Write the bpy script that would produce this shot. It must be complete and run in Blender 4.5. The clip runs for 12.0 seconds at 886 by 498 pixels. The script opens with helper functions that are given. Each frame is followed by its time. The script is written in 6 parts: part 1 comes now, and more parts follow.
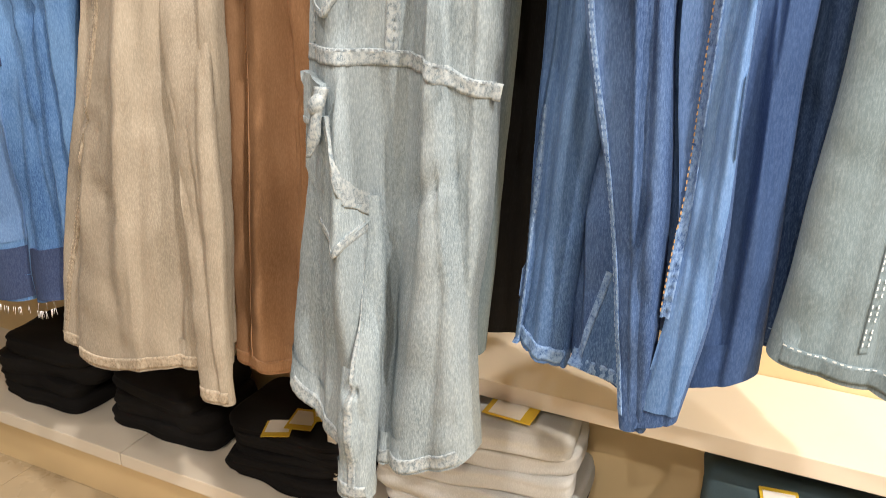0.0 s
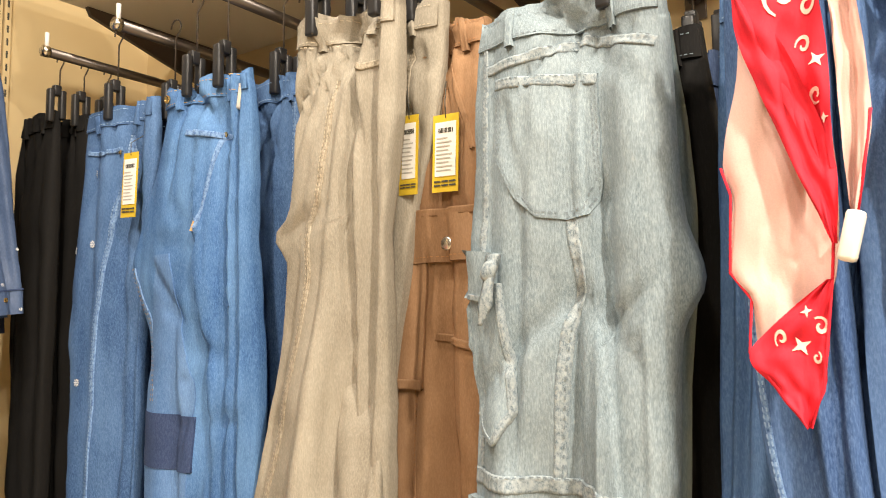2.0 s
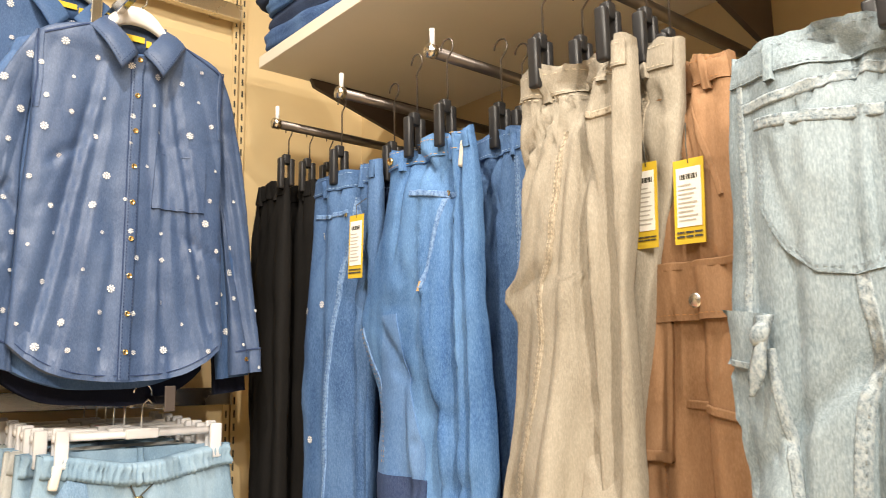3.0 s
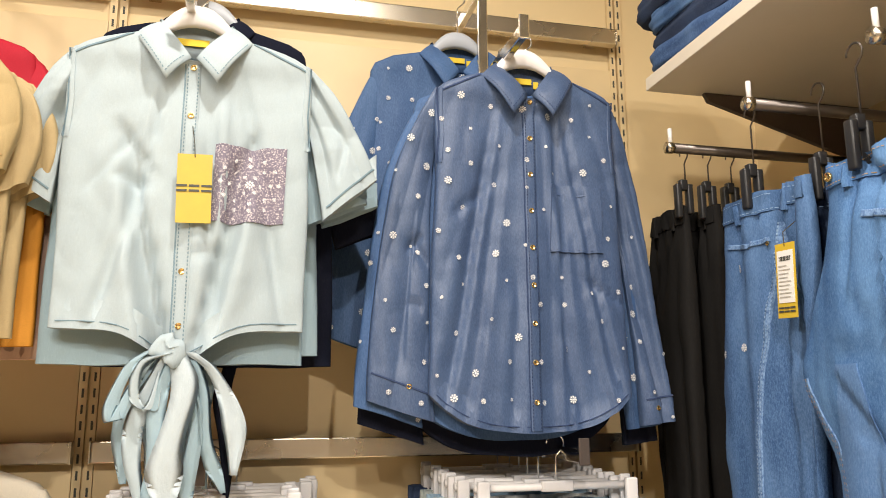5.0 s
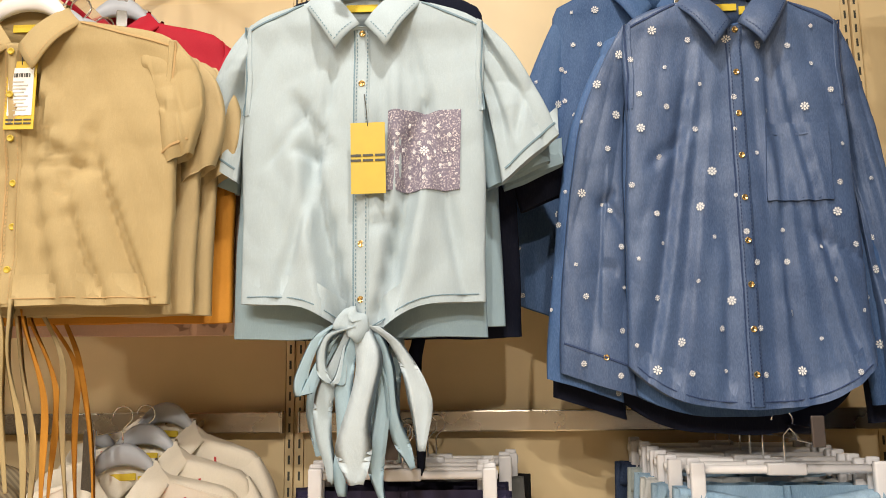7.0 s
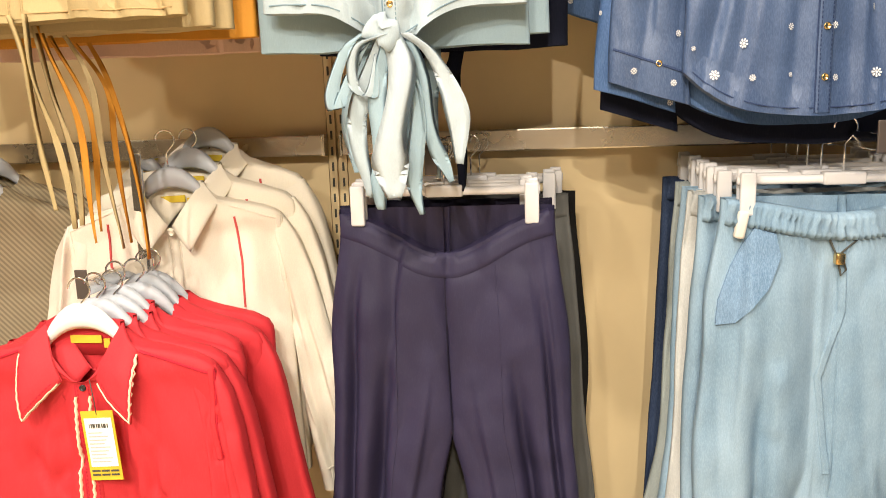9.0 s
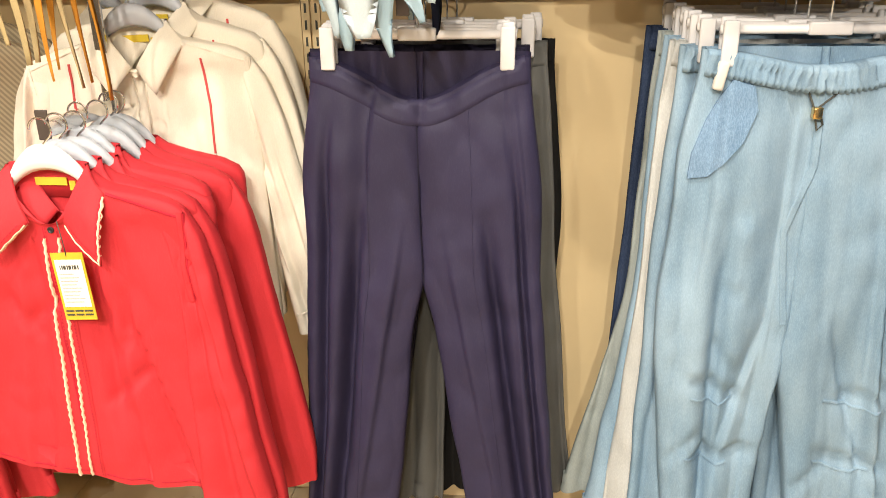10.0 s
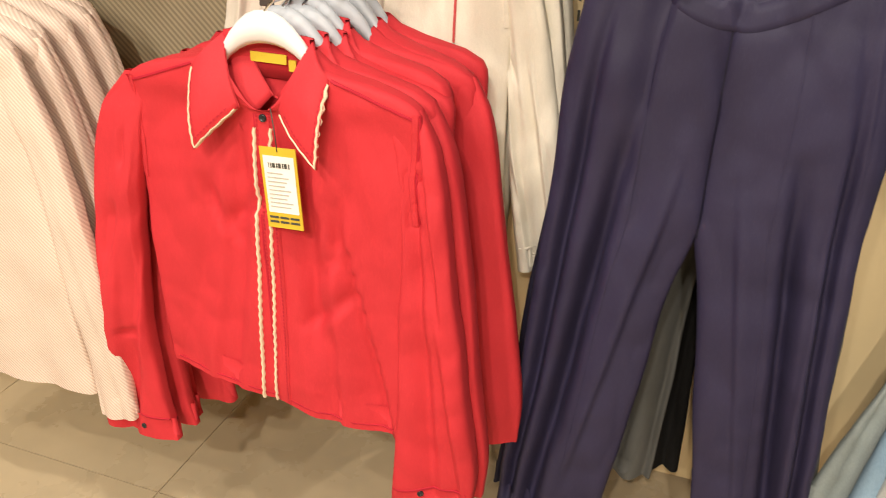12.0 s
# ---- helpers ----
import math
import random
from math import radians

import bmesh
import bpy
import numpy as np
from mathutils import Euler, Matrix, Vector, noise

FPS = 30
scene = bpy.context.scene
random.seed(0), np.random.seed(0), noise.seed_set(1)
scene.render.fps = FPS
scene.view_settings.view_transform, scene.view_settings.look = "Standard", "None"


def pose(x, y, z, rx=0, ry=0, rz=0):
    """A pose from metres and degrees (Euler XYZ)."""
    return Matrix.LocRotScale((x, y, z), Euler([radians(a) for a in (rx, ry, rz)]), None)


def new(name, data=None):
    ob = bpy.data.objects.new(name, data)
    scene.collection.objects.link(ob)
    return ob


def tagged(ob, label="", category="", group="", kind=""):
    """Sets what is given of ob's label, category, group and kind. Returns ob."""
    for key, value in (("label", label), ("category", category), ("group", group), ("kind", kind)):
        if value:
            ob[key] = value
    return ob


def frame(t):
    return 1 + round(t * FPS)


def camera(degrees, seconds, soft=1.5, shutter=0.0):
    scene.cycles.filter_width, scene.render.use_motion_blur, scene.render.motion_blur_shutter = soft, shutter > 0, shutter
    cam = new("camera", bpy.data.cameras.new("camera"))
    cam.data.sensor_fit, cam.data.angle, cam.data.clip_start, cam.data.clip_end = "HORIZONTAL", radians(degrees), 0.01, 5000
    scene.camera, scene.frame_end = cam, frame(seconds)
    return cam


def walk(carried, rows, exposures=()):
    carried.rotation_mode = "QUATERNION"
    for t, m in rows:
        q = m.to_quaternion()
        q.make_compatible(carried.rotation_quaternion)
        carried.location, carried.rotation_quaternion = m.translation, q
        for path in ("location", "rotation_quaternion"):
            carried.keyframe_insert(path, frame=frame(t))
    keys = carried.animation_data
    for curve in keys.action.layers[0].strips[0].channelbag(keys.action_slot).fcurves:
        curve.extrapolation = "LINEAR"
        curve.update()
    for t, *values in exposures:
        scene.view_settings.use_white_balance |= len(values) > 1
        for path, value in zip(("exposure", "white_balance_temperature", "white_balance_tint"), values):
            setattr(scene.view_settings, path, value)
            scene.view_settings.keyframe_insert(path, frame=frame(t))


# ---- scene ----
cam = camera(59.1, 12.0, 0.85, 0.12)
METRES, EYE, TILT, LEAN, TURN = 1.0, 1.2, -20.0, -1.0, 25.0
ROWS = [
    (0.0, 0.0, 0.0, 0.0, 0.0, 0.0, -0.0),
    (0.5, 0.007, -0.009, 0.0168, 0.6, 7.94, 0.53),
    (1.0, 0.0036, -0.0138, 0.0408, 2.54, 15.81, 0.02),
    (1.5, 0.0006, -0.0203, 0.0571, 5.97, 21.54, -0.8),
    (2.0, -0.0126, -0.0226, 0.0754, 10.9, 25.58, -2.01),
    (2.5, -0.0377, -0.019, 0.0923, 16.92, 27.05, -4.13),
    (3.0, -0.0853, 0.0021, 0.1176, 24.37, 27.74, -6.62),
    (3.5, -0.1418, 0.0055, 0.1511, 31.65, 27.72, -9.01),
    (5.5, -0.261, 0.0367, 0.2031, 54.89, 23.32, -15.79),
    (6.0, -0.2733, 0.0777, 0.2268, 59.62, 22.53, -16.73),
    (6.5, -0.2824, 0.1023, 0.2415, 63.74, 21.06, -17.33),
    (8.5, -0.3404, 0.1618, 0.2268, 70.88, 2.15, -16.42),
    (9.0, -0.3449, 0.1777, 0.218, 70.54, -2.83, -16.7),
    (9.5, -0.3432, 0.1931, 0.2149, 70.12, -7.49, -17.12),
    (10.0, -0.3428, 0.2122, 0.2079, 69.72, -12.89, -17.83),
    (10.5, -0.348, 0.233, 0.1939, 70.13, -17.53, -18.84),
    (11.0, -0.3931, 0.2454, 0.1511, 72.15, -22.12, -20.17),
    (11.5, -0.5257, 0.2287, 0.1179, 76.92, -24.01, -21.22),
    (12.0, -0.672, 0.1549, 0.1144, 83.71, -24.58, -21.62),
]
walk(cam, [(t, pose(0, 0, EYE, TILT, LEAN, TURN) @ pose(METRES * x, METRES * y, METRES * z, 90 + pitch, roll, yaw)) for t, x, y, z, yaw, pitch, roll in ROWS],
     [(0.0, -0.07, 6580, 13), (0.5, -0.04, 6900, 13), (1.0, -0.01, 7000, 12), (1.5, 0.0, 7050, 11), (2.0, 0.02, 6880, 9), (3.0, 0.16, 6700, 9), (3.5, 0.12, 6700, 9), (5.5, -0.44, 6400, 10), (6.5, -0.54, 6400, 10), (8.5, -0.12, 6750, 9), (9.5, 0.04, 6750, 9), (10.5, 0.0, 6550, 8), (11.5, -0.33, 6700, 8), (12.0, -0.36, 6700, 9)])

# ---- light ----
FLOOR, CEIL = -0.08, 3.05
WALL_X, WALL_Y = -2.20, 1.42
world = bpy.data.worlds.new("world")
scene.world = world
world.use_nodes = True
world.node_tree.nodes["Background"].inputs[0].default_value = (1.0, 0.9, 0.78, 1)
world.node_tree.nodes["Background"].inputs[1].default_value = 0.004
LAMPS = [(-0.85, 0.1, 39), (-0.1, -0.85, 16), (0.2, -2.0, 46), (1.1, -0.25, 98), (1.3, -1.7, 60), (2.1, 0.35, 135), (-0.9, -1.7, 18), (2.2, -1.0, 90)]
from mathutils.bvhtree import BVHTree


# ---- materials ----
def base_material(name, rough=0.8, metal=0.0, sheen=0.0):
    m = bpy.data.materials.new(name)
    m.use_nodes = True
    nt = m.node_tree
    b = nt.nodes["Principled BSDF"]
    b.inputs["Roughness"].default_value = rough
    b.inputs["Metallic"].default_value = metal
    b.inputs["Sheen Weight"].default_value = 0.0
    b.inputs["Specular IOR Level"].default_value = 0.25 if metal == 0 else 0.5
    return m, nt, b


def noise_node(nt, scale, stretch=(1, 1, 1), detail=4, rough=0.55):
    tc = nt.nodes.new("ShaderNodeTexCoord")
    mp = nt.nodes.new("ShaderNodeMapping")
    mp.inputs["Scale"].default_value = stretch
    n = nt.nodes.new("ShaderNodeTexNoise")
    n.inputs["Scale"].default_value = scale
    n.inputs["Detail"].default_value = detail
    n.inputs["Roughness"].default_value = rough
    nt.links.new(tc.outputs["Object"], mp.inputs[0])
    nt.links.new(mp.outputs[0], n.inputs["Vector"])
    return n


def mix(nt, fac, a, b, kind="MIX"):
    n = nt.nodes.new("ShaderNodeMix")
    n.data_type, n.blend_type = "RGBA", kind
    for sock, v in ((n.inputs[0], fac), (n.inputs[6], a), (n.inputs[7], b)):
        if hasattr(v, "links") or hasattr(v, "is_linked"):
            nt.links.new(v, sock)
        else:
            sock.default_value = v if not isinstance(v, tuple) else (*v[:3], 1)
    return n.outputs[2]


def ramp(nt, src, lo, hi):
    n = nt.nodes.new("ShaderNodeMapRange")
    n.inputs[1].default_value, n.inputs[2].default_value = lo, hi
    nt.links.new(src, n.inputs[0])
    return n.outputs[0]


def bump(nt, b, parts):
    """parts: (height socket, strength, distance)"""
    last = None
    for src, strength, dist in parts:
        n = nt.nodes.new("ShaderNodeBump")
        n.inputs["Strength"].default_value = strength
        n.inputs["Distance"].default_value = dist
        nt.links.new(src, n.inputs["Height"])
        if last:
            nt.links.new(last, n.inputs["Normal"])
        last = n.outputs[0]
    nt.links.new(last, b.inputs["Normal"])


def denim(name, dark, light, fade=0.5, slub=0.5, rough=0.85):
    m, nt, b = base_material(name, rough, 0, 0.15)
    fine = noise_node(nt, 1.0, (620, 620, 150), 4, 0.7)
    weave = noise_node(nt, 1.0, (1600, 1600, 1600), 1, 0.5)
    streak = noise_node(nt, 1.0, (110, 110, 16), 5, 0.7)
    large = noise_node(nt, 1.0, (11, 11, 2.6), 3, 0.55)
    slubs = noise_node(nt, 1.0, (330, 330, 26), 3, 0.6)
    crease = noise_node(nt, 1.0, (34, 34, 11), 5, 0.6)
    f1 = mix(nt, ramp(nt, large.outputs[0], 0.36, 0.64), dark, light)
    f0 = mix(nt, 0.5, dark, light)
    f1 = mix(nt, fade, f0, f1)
    f2 = mix(nt, ramp(nt, streak.outputs[0], 0.36, 0.64), dark, light)
    c = mix(nt, 0.34, f1, f2)
    c = mix(nt, ramp(nt, slubs.outputs[0], 0.52, 0.84), c, tuple(v * 0.7 for v in dark))
    c = mix(nt, ramp(nt, fine.outputs[0], 0.42, 0.66), c, tuple(min(1, v * 1.5 + 0.05) for v in light))
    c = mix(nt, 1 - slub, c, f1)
    info = nt.nodes.new("ShaderNodeObjectInfo")
    hsv = nt.nodes.new("ShaderNodeHueSaturation")
    nt.links.new(c, hsv.inputs["Color"])
    nt.links.new(ramp(nt, info.outputs["Random"], -4.5, 5.5), hsv.inputs["Value"])
    hsv.inputs["Value"].default_value = 1
    v = nt.nodes.new("ShaderNodeMapRange")
    v.inputs[3].default_value, v.inputs[4].default_value = 0.93, 1.07
    nt.links.new(info.outputs["Random"], v.inputs[0])
    nt.links.new(v.outputs[0], hsv.inputs["Value"])
    nt.links.new(hsv.outputs[0], b.inputs["Base Color"])
    bump(nt, b, [(crease.outputs[0], 0.13, 0.006), (slubs.outputs[0], 0.3, 0.0008), (fine.outputs[0], 0.4, 0.0006), (weave.outputs[0], 0.3, 0.0004)])
    return m


def worn(name, dark, light):
    """Abraded seam and hem denim: pale ridges with dark pits."""
    m, nt, b = base_material(name, 0.85, 0, 0.1)
    pits = noise_node(nt, 1.0, (190, 190, 150), 2, 0.6)
    fine = noise_node(nt, 1.0, (900, 900, 300), 2, 0.6)
    c = mix(nt, ramp(nt, pits.outputs[0], 0.34, 0.64), dark, light)
    c = mix(nt, ramp(nt, fine.outputs[0], 0.4, 0.75), c, light)
    nt.links.new(c, b.inputs["Base Color"])
    bump(nt, b, [(pits.outputs[0], 0.3, 0.002), (fine.outputs[0], 0.3, 0.0005)])
    return m


def cloth(name, col, var=0.12, rough=0.75, wrinkle=0.3, sheen=0.2, spec=0.25):
    m, nt, b = base_material(name, rough, 0, sheen)
    b.inputs["Specular IOR Level"].default_value = spec
    large = noise_node(nt, 1.0, (6, 6, 4), 4, 0.55)
    weave = noise_node(nt, 1.0, (700, 700, 700), 2, 0.6)
    crease = noise_node(nt, 1.0, (30, 30, 17), 5, 0.6)
    c = mix(nt, ramp(nt, large.outputs[0], 0.3, 0.7), tuple(v * (1 - var) for v in col), tuple(min(1, v * (1 + var)) for v in col))
    c = mix(nt, ramp(nt, weave.outputs[0], 0.35, 0.85), c, tuple(v * 0.86 for v in col))
    thread = noise_node(nt, 1.0, (500, 500, 90), 3, 0.65)
    c = mix(nt, ramp(nt, thread.outputs[0], 0.5, 1.0), c, tuple(min(1, v * 1.08 + 0.01) for v in col))
    nt.links.new(c, b.inputs["Base Color"])
    bump(nt, b, [(crease.outputs[0], wrinkle * 0.6, 0.006), (weave.outputs[0], 0.12, 0.0003)])
    return m


def speckled(name, ground, marks, scale, lo, hi, sheen=0.1):
    """A printed cotton: small curled marks on a ground colour."""
    m, nt, b = base_material(name, 0.7, 0, sheen)
    warp = noise_node(nt, 40, (1, 1, 1), 2)
    tc = nt.nodes.new("ShaderNodeTexCoord")
    add = nt.nodes.new("ShaderNodeVectorMath")
    add.operation = "MULTIPLY_ADD"
    nt.links.new(warp.outputs["Color"], add.inputs[0])
    add.inputs[1].default_value = (0.02, 0.02, 0.02)
    nt.links.new(tc.outputs["Object"], add.inputs[2])
    vo = nt.nodes.new("ShaderNodeTexVoronoi")
    vo.feature = "F1"
    vo.inputs["Scale"].default_value = scale
    nt.links.new(add.outputs[0], vo.inputs["Vector"])
    c = mix(nt, ramp(nt, vo.outputs["Distance"], lo, hi), ground, marks)
    curl = noise_node(nt, scale * 1.25, (1, 1, 1), 0)
    sub_ = nt.nodes.new("ShaderNodeMath")
    sub_.operation = "SUBTRACT"
    nt.links.new(curl.outputs[0], sub_.inputs[0])
    sub_.inputs[1].default_value = 0.42
    ab = nt.nodes.new("ShaderNodeMath")
    ab.operation = "ABSOLUTE"
    nt.links.new(sub_.outputs[0], ab.inputs[0])
    c = mix(nt, ramp(nt, ab.outputs[0], 0.006, 0.02), ground, c)
    nt.links.new(c, b.inputs["Base Color"])
    crease = noise_node(nt, 1.0, (40, 40, 24), 4)
    bump(nt, b, [(crease.outputs[0], 0.3, 0.006)])
    return m


def striped(name, a, bcol, per):
    m, nt, b = base_material(name, 0.8, 0, 0.1)
    tc = nt.nodes.new("ShaderNodeTexCoord")
    w = nt.nodes.new("ShaderNodeTexWave")
    w.wave_type, w.bands_direction = "BANDS", "DIAGONAL"
    w.inputs["Scale"].default_value = per
    w.inputs["Distortion"].default_value = 0.6
    w.inputs["Detail Scale"].default_value = 30
    nt.links.new(tc.outputs["Object"], w.inputs["Vector"])
    nt.links.new(mix(nt, ramp(nt, w.outputs[0], 0.25, 0.75), a, bcol), b.inputs["Base Color"])
    crease = noise_node(nt, 1.0, (30, 30, 17), 4)
    bump(nt, b, [(crease.outputs[0], 0.3, 0.008)])
    return m


def plain(name, col, rough=0.5, metal=0.0, var=0.06, scale=18, relief=0.05):
    m, nt, b = base_material(name, rough, metal)
    if metal == 0:
        b.inputs["Specular IOR Level"].default_value = 0.4
    n = noise_node(nt, scale, (1, 1, 1), 5)
    f = noise_node(nt, scale * 14, (1, 1, 1), 3)
    c = mix(nt, ramp(nt, n.outputs[0], 0.3, 0.7), tuple(v * (1 - var) for v in col), tuple(min(1, v * (1 + var)) for v in col))
    nt.links.new(c, b.inputs["Base Color"])
    r = nt.nodes.new("ShaderNodeMapRange")
    r.inputs[3].default_value, r.inputs[4].default_value = max(0, rough - 0.07), min(1, rough + 0.07)
    nt.links.new(n.outputs[0], r.inputs[0])
    nt.links.new(r.outputs[0], b.inputs["Roughness"])
    bump(nt, b, [(f.outputs[0], relief, 0.001)])
    return m


M_WALL = plain("wall_paint", (0.76, 0.60, 0.345), 0.55, 0, 0.04, 3, 0.04)
M_PANEL = plain("wall_panel_laminate", (0.74, 0.58, 0.335), 0.4, 0, 0.05, 4, 0.03)
# Ceiling is out of view; its dark grey is there to cut bounced light.
M_CEIL = plain("ceiling_bounce_dark", (0.22, 0.21, 0.19), 0.8)
# Dark brown for the two added far walls, so little light returns to the racks.
M_FAR = plain("far_wall_bounce_dark", (0.13, 0.11, 0.09), 0.7)
M_TILE = plain("floor_tile_ceramic", (0.44, 0.355, 0.235), 0.28, 0, 0.07, 5, 0.03)
M_GROUT = plain("tile_grout", (0.37, 0.295, 0.20), 0.9)
M_WHITE = plain("white_laminate", (0.70, 0.64, 0.54), 0.4, 0, 0.03, 6, 0.02)
M_STEEL = plain("brushed_steel", (0.66, 0.60, 0.50), 0.27, 1.0, 0.03, 3, 0.01)
M_CHROME = plain("chrome", (0.75, 0.74, 0.72), 0.14, 1.0)
M_DARKSTEEL = plain("dark_steel", (0.16, 0.14, 0.13), 0.4, 0.9)
M_BRONZE = plain("dark_bracket_paint", (0.09, 0.07, 0.06), 0.45, 0.3)
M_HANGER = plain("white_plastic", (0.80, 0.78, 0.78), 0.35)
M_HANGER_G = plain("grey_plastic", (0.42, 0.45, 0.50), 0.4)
M_CLIP = plain("pale_clip_plastic", (0.68, 0.67, 0.68), 0.3)
M_BLACKP = plain("black_plastic", (0.02, 0.02, 0.022), 0.4)
M_BARS = plain("printed_ink", (0.06, 0.06, 0.05), 0.6)
M_GREYINK = plain("pale_ink", (0.45, 0.43, 0.38), 0.6)
M_YELLOW = plain("yellow_card", (0.62, 0.43, 0.035), 0.5)
M_OLIVE = plain("mustard_card", (0.50, 0.36, 0.04), 0.5)
M_PAPER = plain("white_label_paper", (0.82, 0.80, 0.76), 0.6)
M_BRASS = plain("brass", (0.75, 0.52, 0.22), 0.25, 1.0)
M_SILVER = plain("nickel", (0.7, 0.66, 0.6), 0.25, 1.0)
M_SECURITY = plain("cream_plastic", (0.75, 0.70, 0.62), 0.4)

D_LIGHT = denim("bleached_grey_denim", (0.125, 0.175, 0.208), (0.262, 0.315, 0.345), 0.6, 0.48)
D_LIGHT2 = worn("bleached_denim_edge", (0.11, 0.155, 0.19), (0.345, 0.39, 0.41))
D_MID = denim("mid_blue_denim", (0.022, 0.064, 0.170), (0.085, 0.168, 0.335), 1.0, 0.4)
D_MIDEDGE = worn("mid_blue_denim_edge", (0.035, 0.09, 0.24), (0.19, 0.31, 0.52))
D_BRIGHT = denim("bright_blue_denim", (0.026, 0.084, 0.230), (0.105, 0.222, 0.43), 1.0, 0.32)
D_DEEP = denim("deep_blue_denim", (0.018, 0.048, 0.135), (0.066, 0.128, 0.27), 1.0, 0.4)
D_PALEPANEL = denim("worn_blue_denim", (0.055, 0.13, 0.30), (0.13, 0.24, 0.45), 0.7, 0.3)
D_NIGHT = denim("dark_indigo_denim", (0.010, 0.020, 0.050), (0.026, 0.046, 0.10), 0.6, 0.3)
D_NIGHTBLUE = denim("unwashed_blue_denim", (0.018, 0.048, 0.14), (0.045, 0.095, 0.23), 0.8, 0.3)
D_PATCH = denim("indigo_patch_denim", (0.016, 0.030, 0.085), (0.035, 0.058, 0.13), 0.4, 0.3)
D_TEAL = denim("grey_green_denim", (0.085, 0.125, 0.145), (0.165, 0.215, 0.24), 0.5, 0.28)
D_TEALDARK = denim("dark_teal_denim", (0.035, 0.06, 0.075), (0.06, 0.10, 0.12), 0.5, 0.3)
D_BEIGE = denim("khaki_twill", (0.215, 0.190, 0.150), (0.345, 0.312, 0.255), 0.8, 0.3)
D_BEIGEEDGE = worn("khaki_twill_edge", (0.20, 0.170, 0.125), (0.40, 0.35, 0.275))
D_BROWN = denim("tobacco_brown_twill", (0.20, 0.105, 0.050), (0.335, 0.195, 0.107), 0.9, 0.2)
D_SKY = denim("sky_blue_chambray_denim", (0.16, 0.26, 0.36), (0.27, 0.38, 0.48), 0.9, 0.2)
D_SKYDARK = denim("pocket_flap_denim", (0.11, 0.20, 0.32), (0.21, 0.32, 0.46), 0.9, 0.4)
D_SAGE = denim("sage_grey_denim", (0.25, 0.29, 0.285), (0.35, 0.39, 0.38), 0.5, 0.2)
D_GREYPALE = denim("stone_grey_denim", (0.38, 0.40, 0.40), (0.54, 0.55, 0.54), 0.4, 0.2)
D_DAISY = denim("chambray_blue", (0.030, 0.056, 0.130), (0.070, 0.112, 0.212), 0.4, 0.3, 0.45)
D_DAISY.node_tree.nodes["Principled BSDF"].inputs["Specular IOR Level"].default_value = 0.42
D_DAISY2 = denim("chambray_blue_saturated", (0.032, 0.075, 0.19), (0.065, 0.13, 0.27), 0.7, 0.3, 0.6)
C_AQUA = cloth("pale_aqua_chambray", (0.385, 0.46, 0.50), 0.06, 0.8, 0.4)
C_AQUA2 = cloth("aqua_chambray", (0.30, 0.41, 0.47), 0.1, 0.8, 0.35)
C_AQUATHREAD = cloth("faded_teal_thread", (0.17, 0.25, 0.30), 0.1, 0.8)
C_AQUAPALE = cloth("bleached_aqua_chambray", (0.455, 0.525, 0.565), 0.14, 0.8, 0.8)
C_NAVYSHIRT = cloth("navy_cotton", (0.008, 0.010, 0.022), 0.1, 0.85, 0.3, 0.1, 0.12)
C_RED = cloth("coral_red_cotton", (0.545, 0.029, 0.040), 0.08, 0.7, 0.25)
C_DEEPRED = cloth("crimson_cotton", (0.42, 0.012, 0.03), 0.08, 0.7, 0.25)
C_TAN = cloth("sand_cotton", (0.39, 0.295, 0.145), 0.08, 0.75, 0.3)
C_TAN2 = cloth("beige_cotton", (0.43, 0.33, 0.175), 0.08)
C_ORANGE = cloth("amber_cotton", (0.55, 0.24, 0.03), 0.1)
C_CREAM = cloth("cream_cotton", (0.80, 0.745, 0.635), 0.05, 0.75, 0.35)
C_BLUSH = cloth("blush_cotton", (0.60, 0.42, 0.34), 0.08)
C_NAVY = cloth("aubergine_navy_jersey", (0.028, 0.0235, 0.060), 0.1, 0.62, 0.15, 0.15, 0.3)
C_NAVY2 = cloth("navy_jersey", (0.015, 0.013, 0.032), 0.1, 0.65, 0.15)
C_CHARCOAL = cloth("charcoal_jersey", (0.11, 0.11, 0.105), 0.1)
C_BLACK = cloth("black_cotton", (0.010, 0.0095, 0.0095), 0.15, 0.85, 0.4, 0.05, 0.15)
C_WHITE = cloth("white_thread", (0.74, 0.75, 0.76), 0.05, 0.8, 0.2)
C_RIB = cloth("cream_rickrack", (0.80, 0.62, 0.45), 0.05)
C_PIPING = cloth("red_piping", (0.55, 0.08, 0.08), 0.05)
C_STITCH = cloth("tan_thread", (0.45, 0.30, 0.14), 0.05)
C_PALESTITCH = cloth("pale_thread", (0.55, 0.60, 0.62), 0.05)
C_BLUESTITCH = cloth("faded_blue_thread", (0.24, 0.36, 0.55), 0.05)
C_KHAKISTITCH = cloth("khaki_thread", (0.48, 0.41, 0.31), 0.05)
C_BROWNSTITCH = cloth("brown_thread", (0.38, 0.19, 0.08), 0.05)
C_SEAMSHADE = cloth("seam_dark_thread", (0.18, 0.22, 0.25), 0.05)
C_LABEL = cloth("yellow_woven_label", (0.70, 0.52, 0.05), 0.05)
C_SCARFPRINT = cloth("cream_bandana_print", (0.80, 0.62, 0.52), 0.06)
C_SCARFPINK = cloth("pink_bandana_reverse", (0.68, 0.44, 0.39), 0.06)
C_SCARFEDGE = cloth("red_bandana_edge", (0.66, 0.02, 0.04), 0.04)
